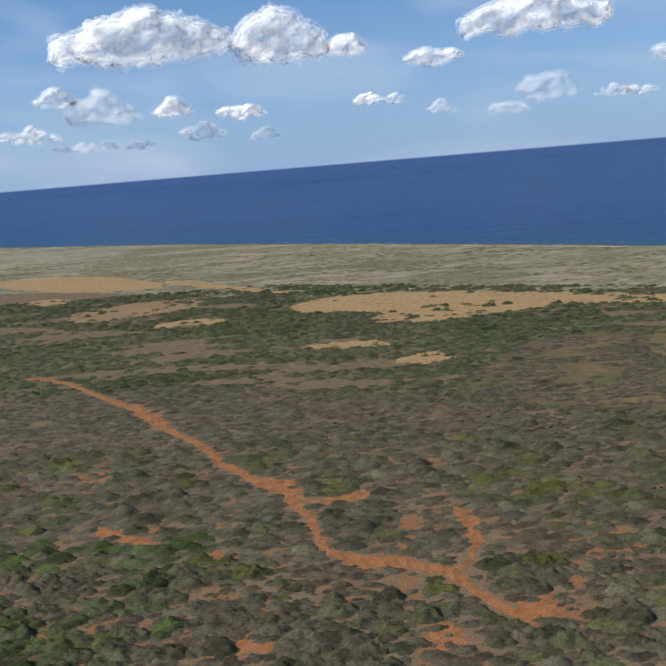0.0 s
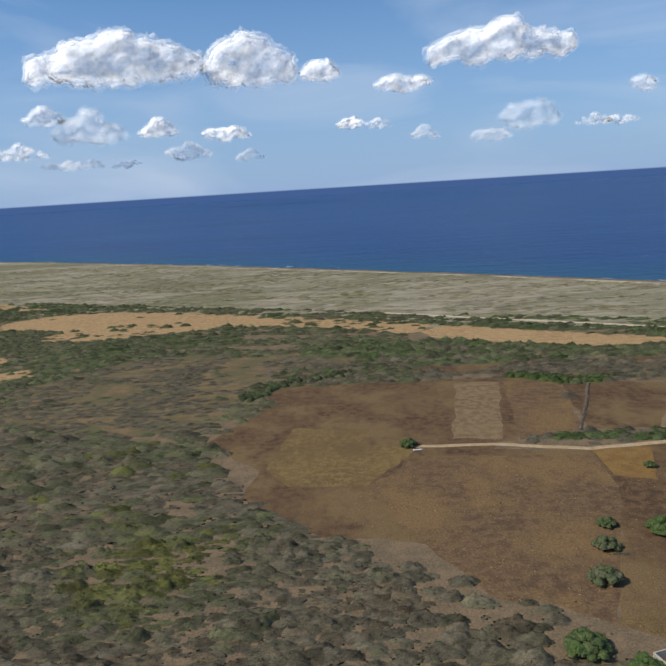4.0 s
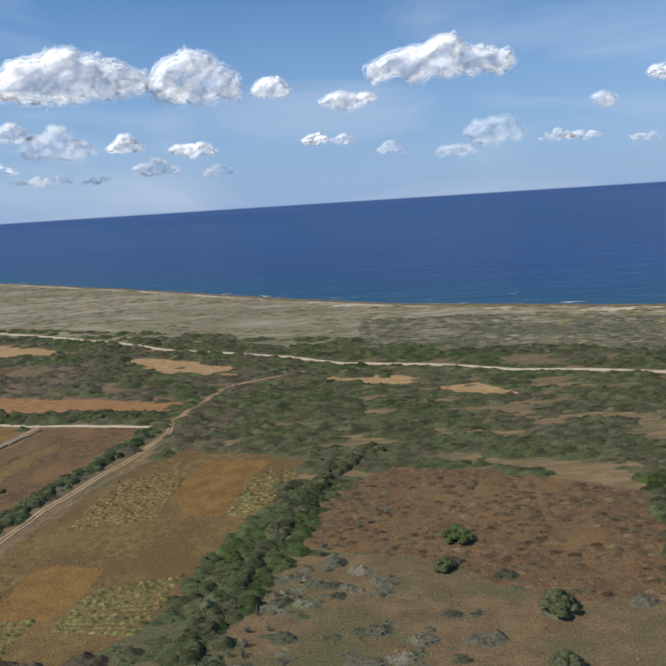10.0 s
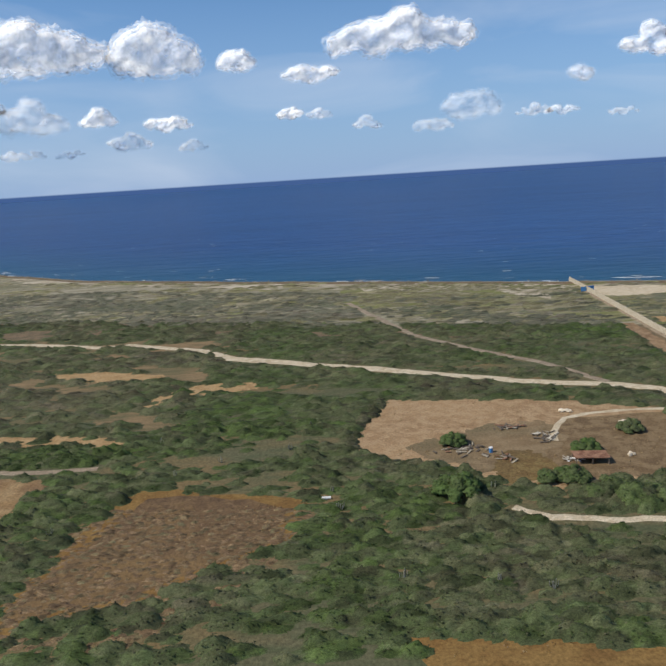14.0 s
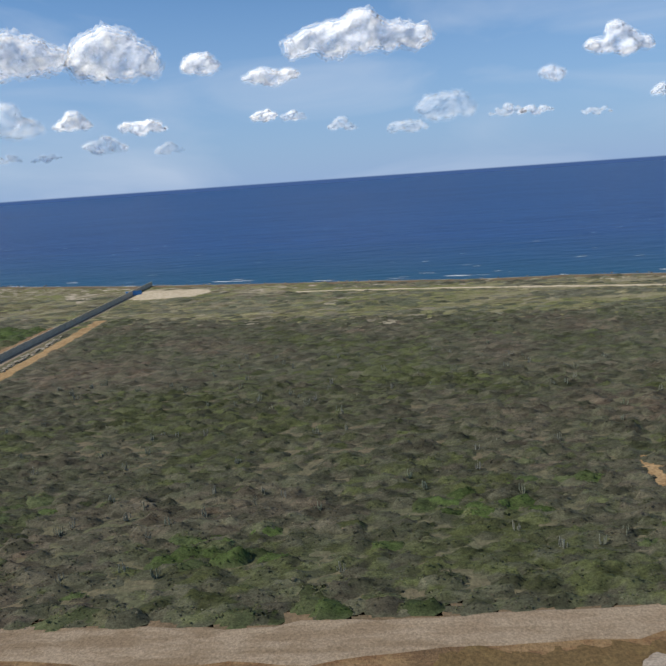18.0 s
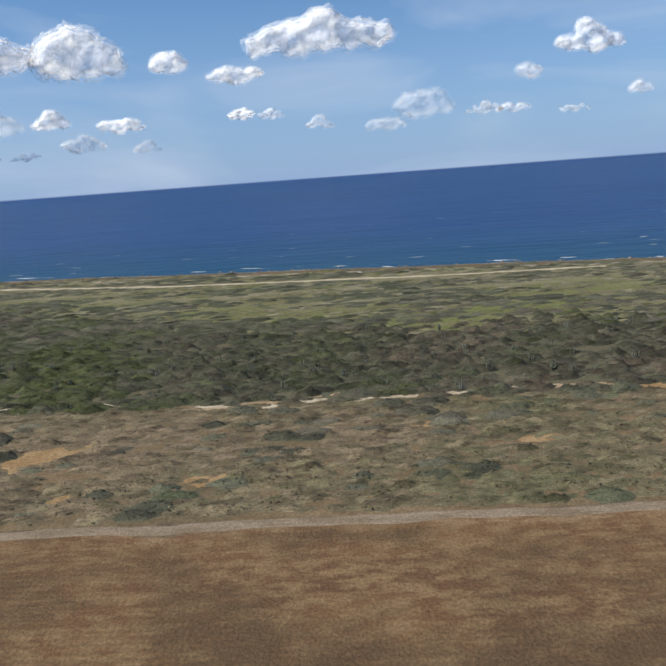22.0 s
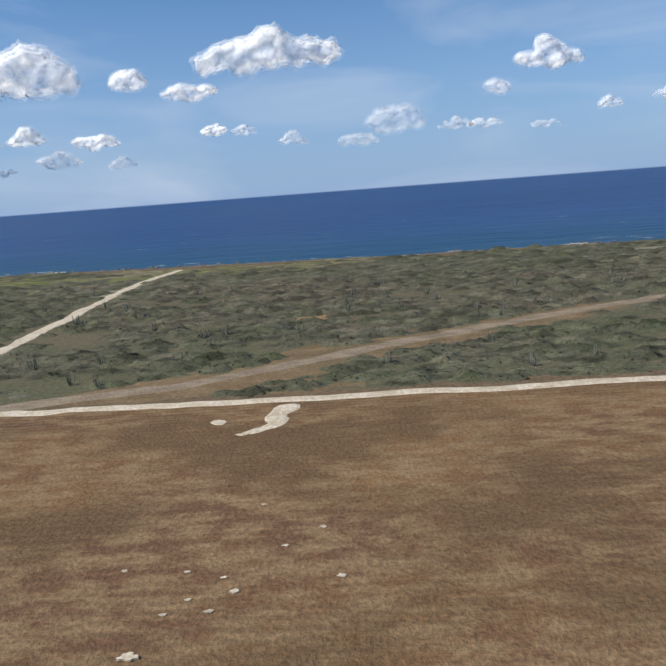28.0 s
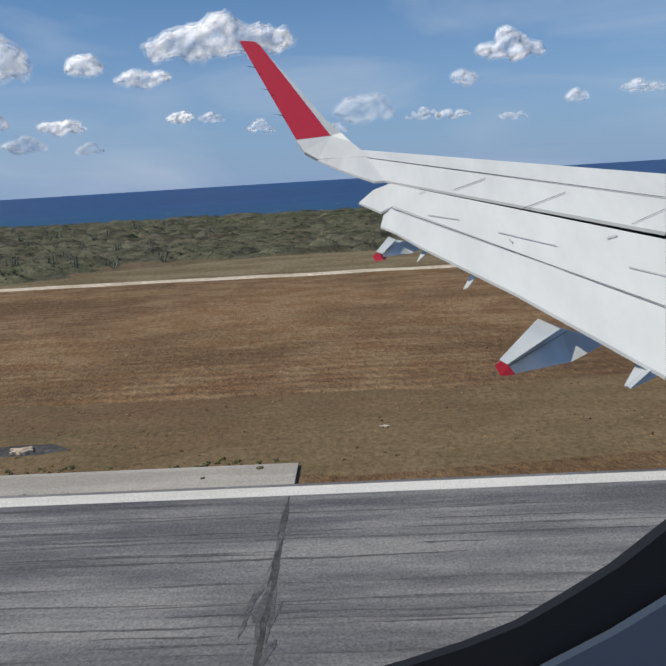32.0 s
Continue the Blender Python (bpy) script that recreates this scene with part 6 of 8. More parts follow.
for x, y, r, tone, label in (
    (204.8, 110.1, 2.7, 0.8, "round dark green tree in a fallow field"), (214.1, 107.0, 2.4, 0.65, "wide low tree in a fallow field"),
    (231.5, 103.5, 1.9, 0.75, "round green tree in a brown field"), (228.0, 105.6, 1.3, 0.6, "small green tree in a brown field"),
    (213.3, 136.8, 1.4, 0.7, "small lone tree on orange soil"), (196.0, 112.4, 1.8, 0.6, "dull green tree in dry grass"),
    (193.4, 105.2, 2.2, 0.35, "grey-green bushy tree in dry grass"), (190.0, 95.7, 2.6, 0.3, "low grey-green tree in dry grass"),
    (232.0, 84.5, 3.1, 0.45, "large dark bushy tree beside a track"), (244.8, 136.8, 3.2, 0.5, "wide dark green thicket tree"),
    (248.1, 128.1, 2.2, 0.6, "dark green tree near the hedge"), (163.6, 153.7, 2.2, 0.7, "green tree at the end of a farm track"),
    (282.8, 86.4, 2.6, 0.4, "dark bushy tree beside a twin-rut track"), (329.5, 80.5, 1.8, 0.35, "dark grey-green tree in stubble"),
    (326.8, 80.0, 1.3, 0.3, "small dark tree in stubble"), (311.6, 85.9, 1.3, 0.2, "small grey bush tree in a dark field"),
    (313.0, 116.4, 0.8, 0.2, "tiny dark shrub in a long field"), (320.4, 93.4, 1.4, 0.3, "grey bush tree at the hedge"),
    (394.6, 92.0, 2.2, 0.75, "round green tree among dry shrubs"), (391.6, 84.5, 1.6, 0.4, "grey-green tree among dry shrubs"),
    (404.0, 74.5, 2.5, 0.3, "grey bushy tree among scrub"), (402.1, 64.2, 1.8, 0.25, "grey bush tree on bare soil"),
    (471.2, 87.9, 2.2, 0.65, "dark round tree at the head of a field"), (546.7, 99.5, 2.2, 0.8, "green tree on tan soil in the compound"),
    (565.5, 94.6, 2.3, 0.85, "bright green tree behind the shed"), (561.0, 85.6, 2.4, 0.7, "green bushy tree beside the shed"),
    (557.7, 85.6, 1.8, 0.65, "small green tree beside the shed"), (568.3, 69.2, 2.6, 0.4, "dark round tree beside a footpath"),
    (545.3, 82.2, 3.4, 0.85, "large green tree at the edge of the bush"), (574.8, 102.1, 2.0, 0.5, "low green tree in the compound"),
    (187.5, 74.0, 3.2, 0.9, "green tree beside the roofless ruin"), (199.5, 72.5, 2.4, 0.95, "light green tree beside the roofless ruin"),
    (182.0, 80.0, 3.0, 0.7, "dark green tree near the ruin"), (289.3, 110.0, 1.2, 0.7, "small green bush beside the barn")):
    tree(x, y, r, tone, label)
    CLEAR.append((np.array([(x + r * math.cos(a), y + r * math.sin(a)) for a in np.linspace(0, 5.6, 8)]), False))

# ---- hedges ----


def hedge(label, points, width, height, green):
    pts = np.array(ragged(points, False, 0.8, 0.6))
    m = int(len(pts) * width * 0.75)
    p = pts[RNG.integers(0, len(pts), m)] + RNG.normal(0, width * 0.27, (m, 2))
    r = RNG.uniform(0.55, 1.15, m) * min(1.0, 0.35 + width / 6)
    off = RNG.uniform(0.55, 1.1, m)
    tone = np.clip(green + 0.5 * (lumps(p, (0.12, 0.12), 4) - 0.5) + RNG.normal(0, 0.08, m), 0, 1)
    ob = canopy("hedge", p, r * 1.6, r * 1.4, height * off * 0.62, tone, M_GREEN, (0.32, 0.30), 1.3, 0.17, 0.05, 0.55)
    return tagged(ob, label, "hedge")

hedge("green hedge along a narrow track", [(260.4, 149.8), (258.1, 137.3), (253.8, 124.8), (254.1, 112.2), (250.9, 104.9), (246.1, 97.3), (241.2, 89.5), (235.7, 82.8)], 3.8, 1.5, 0.95)
hedge("dark green hedge between ploughed fields", [(262.6, 154.3), (258.9, 139.8), (251.7, 123.0), (249.7, 112.4), (246.7, 100.5), (243.7, 91.9), (241.2, 84.4), (235.2, 82.8)], 2.8, 1.5, 0.9)
hedge("green hedge along the dirt track", [(198.8, 156.2), (211.5, 154.9), (219.8, 153.1), (223.8, 155.3), (236.1, 154.0)], 3.4, 1.2, 0.85)
hedge("long green hedge above the fields", [(259.6, 169.8), (272.1, 164.5), (284.2, 161.7), (300.4, 162.0), (312.3, 162.0), (329.7, 158.4)], 4.0, 1.5, 0.85)
hedge("hedge of shrubs beside a twin-rut track", [(331.9, 148.1), (327.5, 129.5), (324.0, 121.4), (320.4, 104.3), (318.8, 92.1), (315.2, 82.4), (312.9, 73.5), (311.7, 67.5)], 3.2, 1.3, 0.7)
hedge("tall dark hedge with cacti between fields", [(383.0, 129.5), (374.9, 119.6), (369.9, 104.0), (365.7, 89.4), (362.5, 78.0), (360.1, 68.2)], 3.4, 1.7, 0.6)
hedge("row of dark bushes along a grey track", [(426.3, 99.3), (423.0, 86.5), (419.6, 75.4), (416.5, 65.9)], 2.0, 1.7, 0.5)
hedge("row of grey bushes along a straight track", [(433.4, 97.4), (431.0, 89.6), (428.6, 81.8), (426.6, 75.1), (424.6, 68.0)], 1.3, 0.9, 0.4)
hedge("low green hedge at the head of a field", [(432.5, 97.8), (447.4, 95.8), (460.3, 94.4), (468.4, 94.1)], 3.0, 1.4, 0.8)
hedge("green shrub belt behind a path", [(427.9, 108.0), (435.7, 110.0), (450.8, 104.2), (460.5, 102.4), (469.7, 99.2), (483.5, 99.8), (489.2, 99.0)], 4.6, 1.5, 0.9)
hedge("green shrub belt in front of a field", [(427.4, 63.2), (437.9, 62.1), (450.5, 61.0), (457.5, 61.4)], 6.0, 2.4, 0.8)
hedge("shrub edge of the compound", [(587.7, 109.0), (584.5, 91.4), (584.7, 81.7), (585.3, 75.9)], 5.0, 2.4, 0.6)
hedge("shrub belt on the near side of the compound", [(564.3, 80.0), (573.1, 80.6), (581.1, 77.6), (585.3, 78.5)], 7.0, 2.4, 0.75)
hedge("dark stone and shrub edge of the compound", [(530.1, 99.2), (532.3, 109.4), (536.4, 122.6)], 2.0, 1.0, 0.4)
hedge("curved green hedge round a field corner", [(117.9, 195.7), (120.8, 206.1), (131.7, 213.5), (145.2, 219.8)], 4.5, 1.8, 0.7)
hedge("green hedge far behind the fields", [(200.5, 209.1), (214.7, 201.3), (225.2, 201.5)], 5.0, 2.0, 0.95)
hedge("green hedge beside the sandy field", [(260.7, 196.3), (259.8, 175.7), (259.1, 165.2)], 6.0, 2.2, 0.85)
hedge("low hedge between tilled plots", [(272.3, 136.8), (271.2, 125.8), (270.3, 115.3)], 1.0, 0.7, 0.4)
hedge("hedge and fence line above a dark field", [(256.6, 116.5), (270.4, 114.3), (286.7, 111.4)], 1.2, 0.7, 0.4)

# ---- scrub ----


def scatter(x0, x1, y0, y1, per):
    m = int((x1 - x0) * (y1 - y0) / per)
    return np.stack([RNG.uniform(x0, x1, m), RNG.uniform(y0, y1, m)], -1)


def below_coast(p, a=0.0, b=99.0):
    """Places between a and b heath widths inland of the cliff."""
    c = np.array([coast(x) for x in p[:, 0]])
    w = np.array([heath_width(x) for x in p[:, 0]])
    k = (c - p[:, 1]) / w
    return (k > a) & (k < b) & (c - p[:, 1] > 3)


def thicket(label, p, rlo, rhi, tall, tone, vary, n=16, sandy=0.0, mat=None, clump=(0.08, 0.14), thin=0.0, seed=0.0, gaps=0.2):
    p = p[free_of(p, sandy)]
    p = p[(p[:, 0] < 530) | (p[:, 1] < bush_edge(p[:, 0]) + RNG.normal(0, 4, len(p)) + 8 * (lumps(p, (0.03, 0.03), 44) - 0.5)) | (tall < 0.3)]
    v = lumps(p, clump, seed)
    if thin:
        keep = v + RNG.normal(0, 0.06, len(p)) > thin
        p, v = p[keep], v[keep]
    for near in (True, False):
        pick = (p[:, 1] < 112) == near
        q, u = p[pick], v[pick]
        if not len(q):
            continue
        r = RNG.uniform(rlo, rhi, len(q)) * (0.9 + 0.6 * u)
        t = tone + vary * (lumps(q, (0.05, 0.07), seed + 9) - 0.5) * 2 + 0.8 * vary * (lumps(q, (0.011, 0.016), seed + 3) - 0.5) * 2 + RNG.normal(0, 0.15, len(q))
        for x, y, wide, deep, add in GREENER:
            t = t + add * np.exp(-((q[:, 0] - x) / wide) ** 2 - ((q[:, 1] - y) / deep) ** 2)
        step = (0.50, 0.36) if near else (0.95, 0.62)
        ob = canopy("scrub", q, r * 1.55, np.maximum(r * 0.78, step[1] * 1.1), r * tall * RNG.uniform(0.65, 1.3, len(q)), np.clip(t, 0, 1), mat or M_SCRUB, step, 1.5 if near else 0.5, 0.14 if near else 0.28, gaps)
        tagged(ob, label, "scrub", kind="stuff")


# where the scrub is fresher or drier than elsewhere: centre, reach and change of tone
GREENER = ((116, 101, 16, 17, 0.75), (80, 138, 30, 22, -0.12), (75, 205, 60, 28, -0.4), (715, 58, 22, 9, 0.3), (690, 62, 30, 12, 0.25), (640, 130, 30, 30, -0.2), (1110, 100, 60, 14, -0.2), (930, 56, 30, 8, 0.25))

# western dry scrub
p = scatter(-190, 175, 50, 240, 1.5)
lim = np.interp(p[:, 0], (-190, -60, 40, 110, 150, 175), (235, 225, 190, 150, 112, 70))
thicket("dense grey-brown dry scrub with reddish soil between", p[p[:, 1] < lim], 0.34, 0.95, 0.52, 0.26, 0.46, 7, 0.35, None, (0.09, 0.09), 0.24, 1.0, 0.28)
p = scatter(-330, 170, 150, 330, 3.2)
lim = np.interp(p[:, 0], (-330, -60, 40, 110, 150, 170), (235, 225, 190, 150, 112, 70))
p = p[(p[:, 1] > lim - 5)]
p = p[below_coast(p, 0.95)]
thicket("green bush in rows behind the dry scrub", p, 0.7, 1.3, 0.6, 0.50, 0.3, 12, 0.10, M_GREEN, (0.018, 0.10), 0.45, 2.0, 0.3)
p = scatter(-330, 330, 170, 420, 5.0)
p = p[below_coast(p, 0.85, 1.35)]
p = p[(p[:, 0] < 100) | below_coast(p, 0.85, 1.03)]
thicket("band of dark green bush behind the heath", p, 0.8, 1.5, 0.6, 0.50, 0.3, 10, 0.10, M_GREEN, (0.02, 0.08), 0.36, 3.0, 0.3)
p = scatter(-170, 120, 50, 170, 9.0)
thicket("larger olive-green bushes in dry scrub", p, 0.8, 1.7, 0.6, 0.58, 0.55, 26, 0.1, None, (0.05, 0.07), 0.44, 21.0)
p = scatter(-100, -35, 78, 125, 11.0)
thicket("dark green bushes in reddish scrub", p, 0.9, 1.7, 0.7, 0.68, 0.25, 30, 0, M_GREEN, (0.06, 0.08), 0.40, 22.0)
p = scatter(20, 160, 160, 265, 2.6)
p = p[inside(np.array([(24.8, 204.6), (50.4, 240.4), (77.6, 262.7), (136.8, 244.4), (158.1, 241.5), (117.6, 220.7), (113.4, 172.5), (85.7, 166.5), (50.7, 180.2)]), p)]
p = p[lumps(p, (0.05, 0.14), 61) > 0.42]
r = RNG.uniform(0.4, 0.9, len(p))
tagged(canopy("scrub", p, r * 1.6, np.maximum(r * 0.8, 0.7), r * 0.45, np.clip(RNG.normal(0.25, 0.22, len(p)), 0, 1), M_SCRUB, (0.95, 0.62), 0.4, 0.28, 0.15), "low brown scrub on open ground", "scrub", kind="stuff")
# among the fields
p = scatter(130, 350, 60, 260, 7.0)
p = p[below_coast(p, 1.0)]
thicket("scattered shrubs between farm fields", p, 0.6, 1.3, 0.7, 0.4, 0.3, 14, 0.02, M_SCRUB, (0.05, 0.09), 0.42, 4.0)
p = scatter(130, 300, 225, 262, 3.2)
p = p[below_coast(p, 0.9)]
thicket("green bush belt between fields and heath", p, 0.9, 1.5, 0.7, 0.66, 0.2, 14, 0.0, M_GREEN, (0.025, 0.08), 0.40, 5.0)
p = scatter(290, 380, 150, 250, 3.2)
p = p[below_coast(p, 0.9)]
thicket("wide dark green bush behind the fields", p, 0.8, 1.4, 0.6, 0.56, 0.3, 14, 0.0, M_GREEN, (0.05, 0.11), 0.43, 5.5)
p = scatter(130, 300, 200, 228, 2.6)
thicket("rows of dark low shrubs in brown rough land", p, 0.5, 1.0, 0.7, 0.35, 0.25, 12, 0.1, M_SCRUB, (0.02, 0.16), 0.53, 5.7)
# bush between the farms and the wall
p = scatter(335, 600, 52, 240, 1.0)
p = p[below_coast(p, 1.0)]
open_land = (p[:, 1] > 105) & (p[:, 0] < 500)
thicket("rows of grey-green bush on open brown soil", p[open_land], 0.5, 1.05, 0.7, 0.50, 0.4, 11, 0.10, M_GREEN, (0.085, 0.24), 0.445, 6.5, 0.22)
p = p[~open_land]
thicket("dense green and olive bush with sandy gaps", p, 0.45, 0.95, 0.75, 0.62, 0.4, 11, 0.10, M_GREEN, (0.03, 0.16), 0.36, 6.0)
p = scatter(380, 600, 150, 280, 3.2)
p = p[below_coast(p, 0.35, 1.05)]
thicket("low grey-green scrub at the edge of the heath", p, 0.6, 1.0, 0.38, 0.5, 0.3, 12, 0.0, M_GREYSCRUB, (0.05, 0.1), 0.35, 7.0)
# dense scrub inside the wall
p = scatter(606, 765, 46.6, 225, 1.1)
p = p[(p[:, 0] < 745) | (p[:, 1] > 79)]
p = p[below_coast(p, 0.25)]
thicket("dense grey-green thorn scrub inside the perimeter", p, 0.45, 0.9, 0.62, 0.58, 0.55, 11, 0.06, M_PALESCRUB, (0.08, 0.1), 0.15, 8.0)
p = scatter(610, 745, 46.8, 70, 2.4)
thicket("dense bright green bush beside the perimeter road", p, 0.5, 1.0, 0.75, 0.7, 0.35, 34, 0.08, M_GREEN, (0.07, 0.14), 0.54, 8.5)
p = scatter(760, 985, 62, 185, 1.6)
p = p[below_coast(p, 0.25)]
p = p[p[:, 1] > np.interp(p[:, 0], (760, 800, 900, 985), (79, 76, 72, 62))]
thicket("olive thorn scrub towards the sea", p, 0.5, 1.0, 0.6, 0.55, 0.5, 13, 0.0, M_PALESCRUB, (0.07, 0.1), 0.16, 9.0)
p = scatter(745, 990, 47.5, 80, 0.7)
p = p[p[:, 1] < np.interp(p[:, 0], (760, 800, 900, 985), (79, 76, 72, 62))]
p = p[(p[:, 0] > 782) | (RNG.random(len(p)) < 0.4)]
thicket("scattered low grey scrub on bare brown soil", p, 0.3, 0.75, 0.36, 0.45, 0.5, 11, 0.12, M_DRYSCRUB, (0.09, 0.16), 0.27, 10.0)
p = scatter(745, 990, 48, 78, 9.0)
thicket("larger olive bushes on bare brown soil", p, 0.5, 1.15, 0.42, 0.6, 0.4, 26, 0.1, M_GREYSCRUB, (0.06, 0.13), 0.5, 10.5)
p = scatter(970, 1420, 47.5, 165, 1.7)
p = p[below_coast(p, 0.12)]
p = p[(p[:, 0] < 1195) | (p[:, 1] > 56)]
thicket("grey-green scrub along the perimeter road", p, 0.45, 0.95, 0.47, 0.62, 0.42, 15, 0.06, M_GREYSCRUB, (0.05, 0.14), 0.30, 11.0)
# low plants of the heath
p = scatter(-400, 700, 150, 640, 7.0)
p = p[below_coast(p, 0.08, 1.0)]
thicket("low tufts of the coastal heath", p, 0.6, 1.4, 0.22, 0.30, 0.35, 7, 0.0, M_TUFT, (0.025, 0.09), 0.46, 12.0)
p = scatter(525, 1300, 90, 290, 2.2)
p = p[below_coast(p, 0.06, 3.0)]
p = p[p[:, 1] > bush_edge(p[:, 0]) - 8]
thicket("low yellow-green and grey tufts near the cliff", p, 0.35, 0.8, 0.22, 0.5, 0.5, 9, 0.0, M_TUFT, (0.03, 0.14), 0.42, 13.0)
p = scatter(545, 1010, 95, 225, 5.0)
p = p[below_coast(p, 0.10, 3.0)]
p = p[p[:, 1] > bush_edge(p[:, 0]) - 6]
thicket("scattered grey-green bushes on the cliff heath", p, 0.6, 1.2, 0.29, 0.6, 0.4, 12, 0.0, M_GREYSCRUB, (0.03, 0.12), 0.46, 14.0)
# shrubs in the rough fields
p = scatter(366, 419, 50, 92, 9.0)
p = p[inside(np.array([(366, 50), (364, 72), (371, 90), (390, 88), (406, 78), (419, 77), (416, 62), (413, 50)]), p)]
p = p[lumps(p, (0.06, 0.10), 51) > 0.45]
r = RNG.uniform(0.5, 1.3, len(p))
tagged(canopy("scrub", p, r * 1.6, r, r * 0.5, np.clip(RNG.normal(0.62, 0.25, len(p)), 0, 1), M_GREYSCRUB, (0.4, 0.3), 1.2, 0.18, 0.4), "loose olive shrubs on dry open soil", "scrub", kind="stuff")
p = scatter(370, 428, 66, 120, 1.0)
p = p[inside(np.array([(385.2, 121.5), (402.1, 117.5), (426.3, 105.8), (427.4, 102.4), (423.2, 86.5), (419.1, 75.5), (405.3, 76.3), (390.4, 86.6), (371.6, 91.6), (373.8, 105.9)]), p)]
p = p[lumps(p, (0.12, 0.2), 52) + RNG.normal(0, 0.1, len(p)) > 0.45]
r = RNG.uniform(0.25, 0.7, len(p))
tagged(canopy("scrub", p, r * 1.4, r * 0.9, r * 0.4, np.clip(RNG.normal(0.45, 0.3, len(p)), 0, 1), M_FIELDSHRUB, (0.42, 0.32), 1.0, 0.15, 0.2), "small dry reddish shrubs in a rough field", "scrub", kind="stuff")
p = scatter(495, 530, 50, 90, 0.28)
p = p[inside(np.array([(497, 82), (527, 80), (520, 60), (508, 53), (493, 55)]), p)]
p = p[RNG.random(len(p)) < 0.8]
r = RNG.uniform(0.16, 0.40, len(p))
tagged(canopy("scrub", p, r * 1.4, r * 0.9, r * 0.5, np.clip(RNG.normal(0.4, 0.3, len(p)), 0, 1), M_FIELDSHRUB, (0.24, 0.20), 0.7, 0.09, 0.2), "small dry shrubs in a rough brown field", "scrub", kind="stuff")
p = scatter(140, 330, 66, 155, 40.0)
r = RNG.uniform(0.1, 0.24, len(p))
keep = np.ones(len(p), bool)
for pts, w in LINES:
    keep &= np.sqrt(((p[:, None] - pts[None]) ** 2).sum(-1)).min(1) > w + 1
p, r = p[keep], r[keep]
tagged(leaves("scrub", p, r, r * 0.6, np.clip(RNG.normal(0.25, 0.15, len(p)), 0, 1), M_SCRUB, 12), "scattered dry weeds on farm fields", "scrub", kind="stuff")

p = scatter(150, 600, 52, 140, 2.6)
on = np.zeros(len(p), bool)
for poly, sand in CLEAR:
    if not sand:
        on |= inside(poly, p)
for pts, w in LINES:
    lo, hi = pts.min(0) - 2, pts.max(0) + 2
    idx = np.where(np.all((p > lo) & (p < hi), 1) & on)[0]
    if len(idx):
        on[idx[np.sqrt(((p[idx][:, None] - pts[None]) ** 2).sum(-1)).min(1) < w + 0.2]] = False
v = lumps(p, (0.09, 0.12), 31.0)
p = p[on & (v + RNG.normal(0, 0.12, len(p)) > 0.45)]
r = RNG.uniform(0.14, 0.34, len(p))
M_WEED = foliage("dry_weeds", [(0.0, (0.260, 0.172, 0.096)), (0.5, (0.300, 0.212, 0.112)), (1.0, (0.240, 0.200, 0.098))])
tagged(leaves("dry_weeds", p, r, r * 0.3, np.clip(lumps(p, (0.05, 0.05), 33.0) + RNG.normal(0, 0.15, len(p)), 0, 1), M_WEED, 6, 0.0, 0.0, 1.2, 0), "dry weeds and stubble on the farm fields", "weeds", kind="stuff")
M_CROP = foliage("crop_leaves", [(0.0, (0.330, 0.222, 0.104)), (0.5, (0.285, 0.218, 0.094)), (1.0, (0.205, 0.205, 0.080))], 0.9)


def crop_rows(label, quad, tone):
    """Rows of small plants across a four-cornered plot."""
    a, b, c, d = (np.array(q) for q in quad)
    rows = max(2, int(np.linalg.norm((d + c - a - b) / 2) / 0.85))
    each = max(2, int(np.linalg.norm((b + c - a - d) / 2) / 0.45))
    u, v = np.meshgrid((np.arange(each) + 0.5) / each, (np.arange(rows) + 0.5) / rows)
    u, v = u.ravel()[:, None], v.ravel()[:, None]
    p = (a * (1 - u) + b * u) * (1 - v) + (d * (1 - u) + c * u) * v + RNG.normal(0, 0.07, (len(u), 2))
    p = p[RNG.random(len(p)) > 0.18]
    r = RNG.uniform(0.22, 0.40, len(p))
    ob = canopy("crop_rows", p, r * 1.2, r * 0.8, r * 0.75, np.clip(RNG.normal(tone, 0.2, len(p)), 0, 1), M_CROP, (0.22, 0.20), 1.0, 0.10, 0.1)
    return tagged(ob, label, "crop", kind="stuff")


crop_rows("rows of dry maize stubble in a tilled field", [(448.3, 85.9), (457.1, 85.9), (457.1, 70.3), (450.1, 70.7)], 0.3)
crop_rows("short rows of dry crop in a tilled field", [(435.5, 91.2), (442.5, 90.7), (441.9, 85.1), (436.5, 85.5)], 0.3)
crop_rows("narrow strip of dry crop rows", [(448.9, 89.3), (461.9, 88.3), (461.7, 85.4), (449.4, 86.3)], 0.3)
crop_rows("small plot of dry crop rows", [(466.1, 83.5), (469.2, 83.3), (467.7, 78.0), (465.1, 78.2)], 0.35)
crop_rows("small corner plot of dry crop", [(471.4, 74.9), (473.9, 74.7), (472.7, 70.8), (470.3, 70.9)], 0.4)
crop_rows("rows of green maize at the edge of a field", [(327.5, 75.4), (339.2, 75.6), (338.6, 67.7), (324.9, 68.0)], 0.9)
crop_rows("rows of green maize beside a hedge", [(344.1, 81.9), (356.4, 85.3), (353.5, 71.6), (342.4, 72.9)], 0.85)
crop_rows("rows of dry stubble in a wide field", [(334.3, 119.1), (347.2, 123.9), (346.5, 102.6), (332.9, 99.3)], 0.25)
crop_rows("green crop strip along a hedge", [(360.6, 120.3), (369.5, 121.4), (362.7, 101.2), (358.3, 103.1)], 0.8)

# columnar cacti standing above the scrub


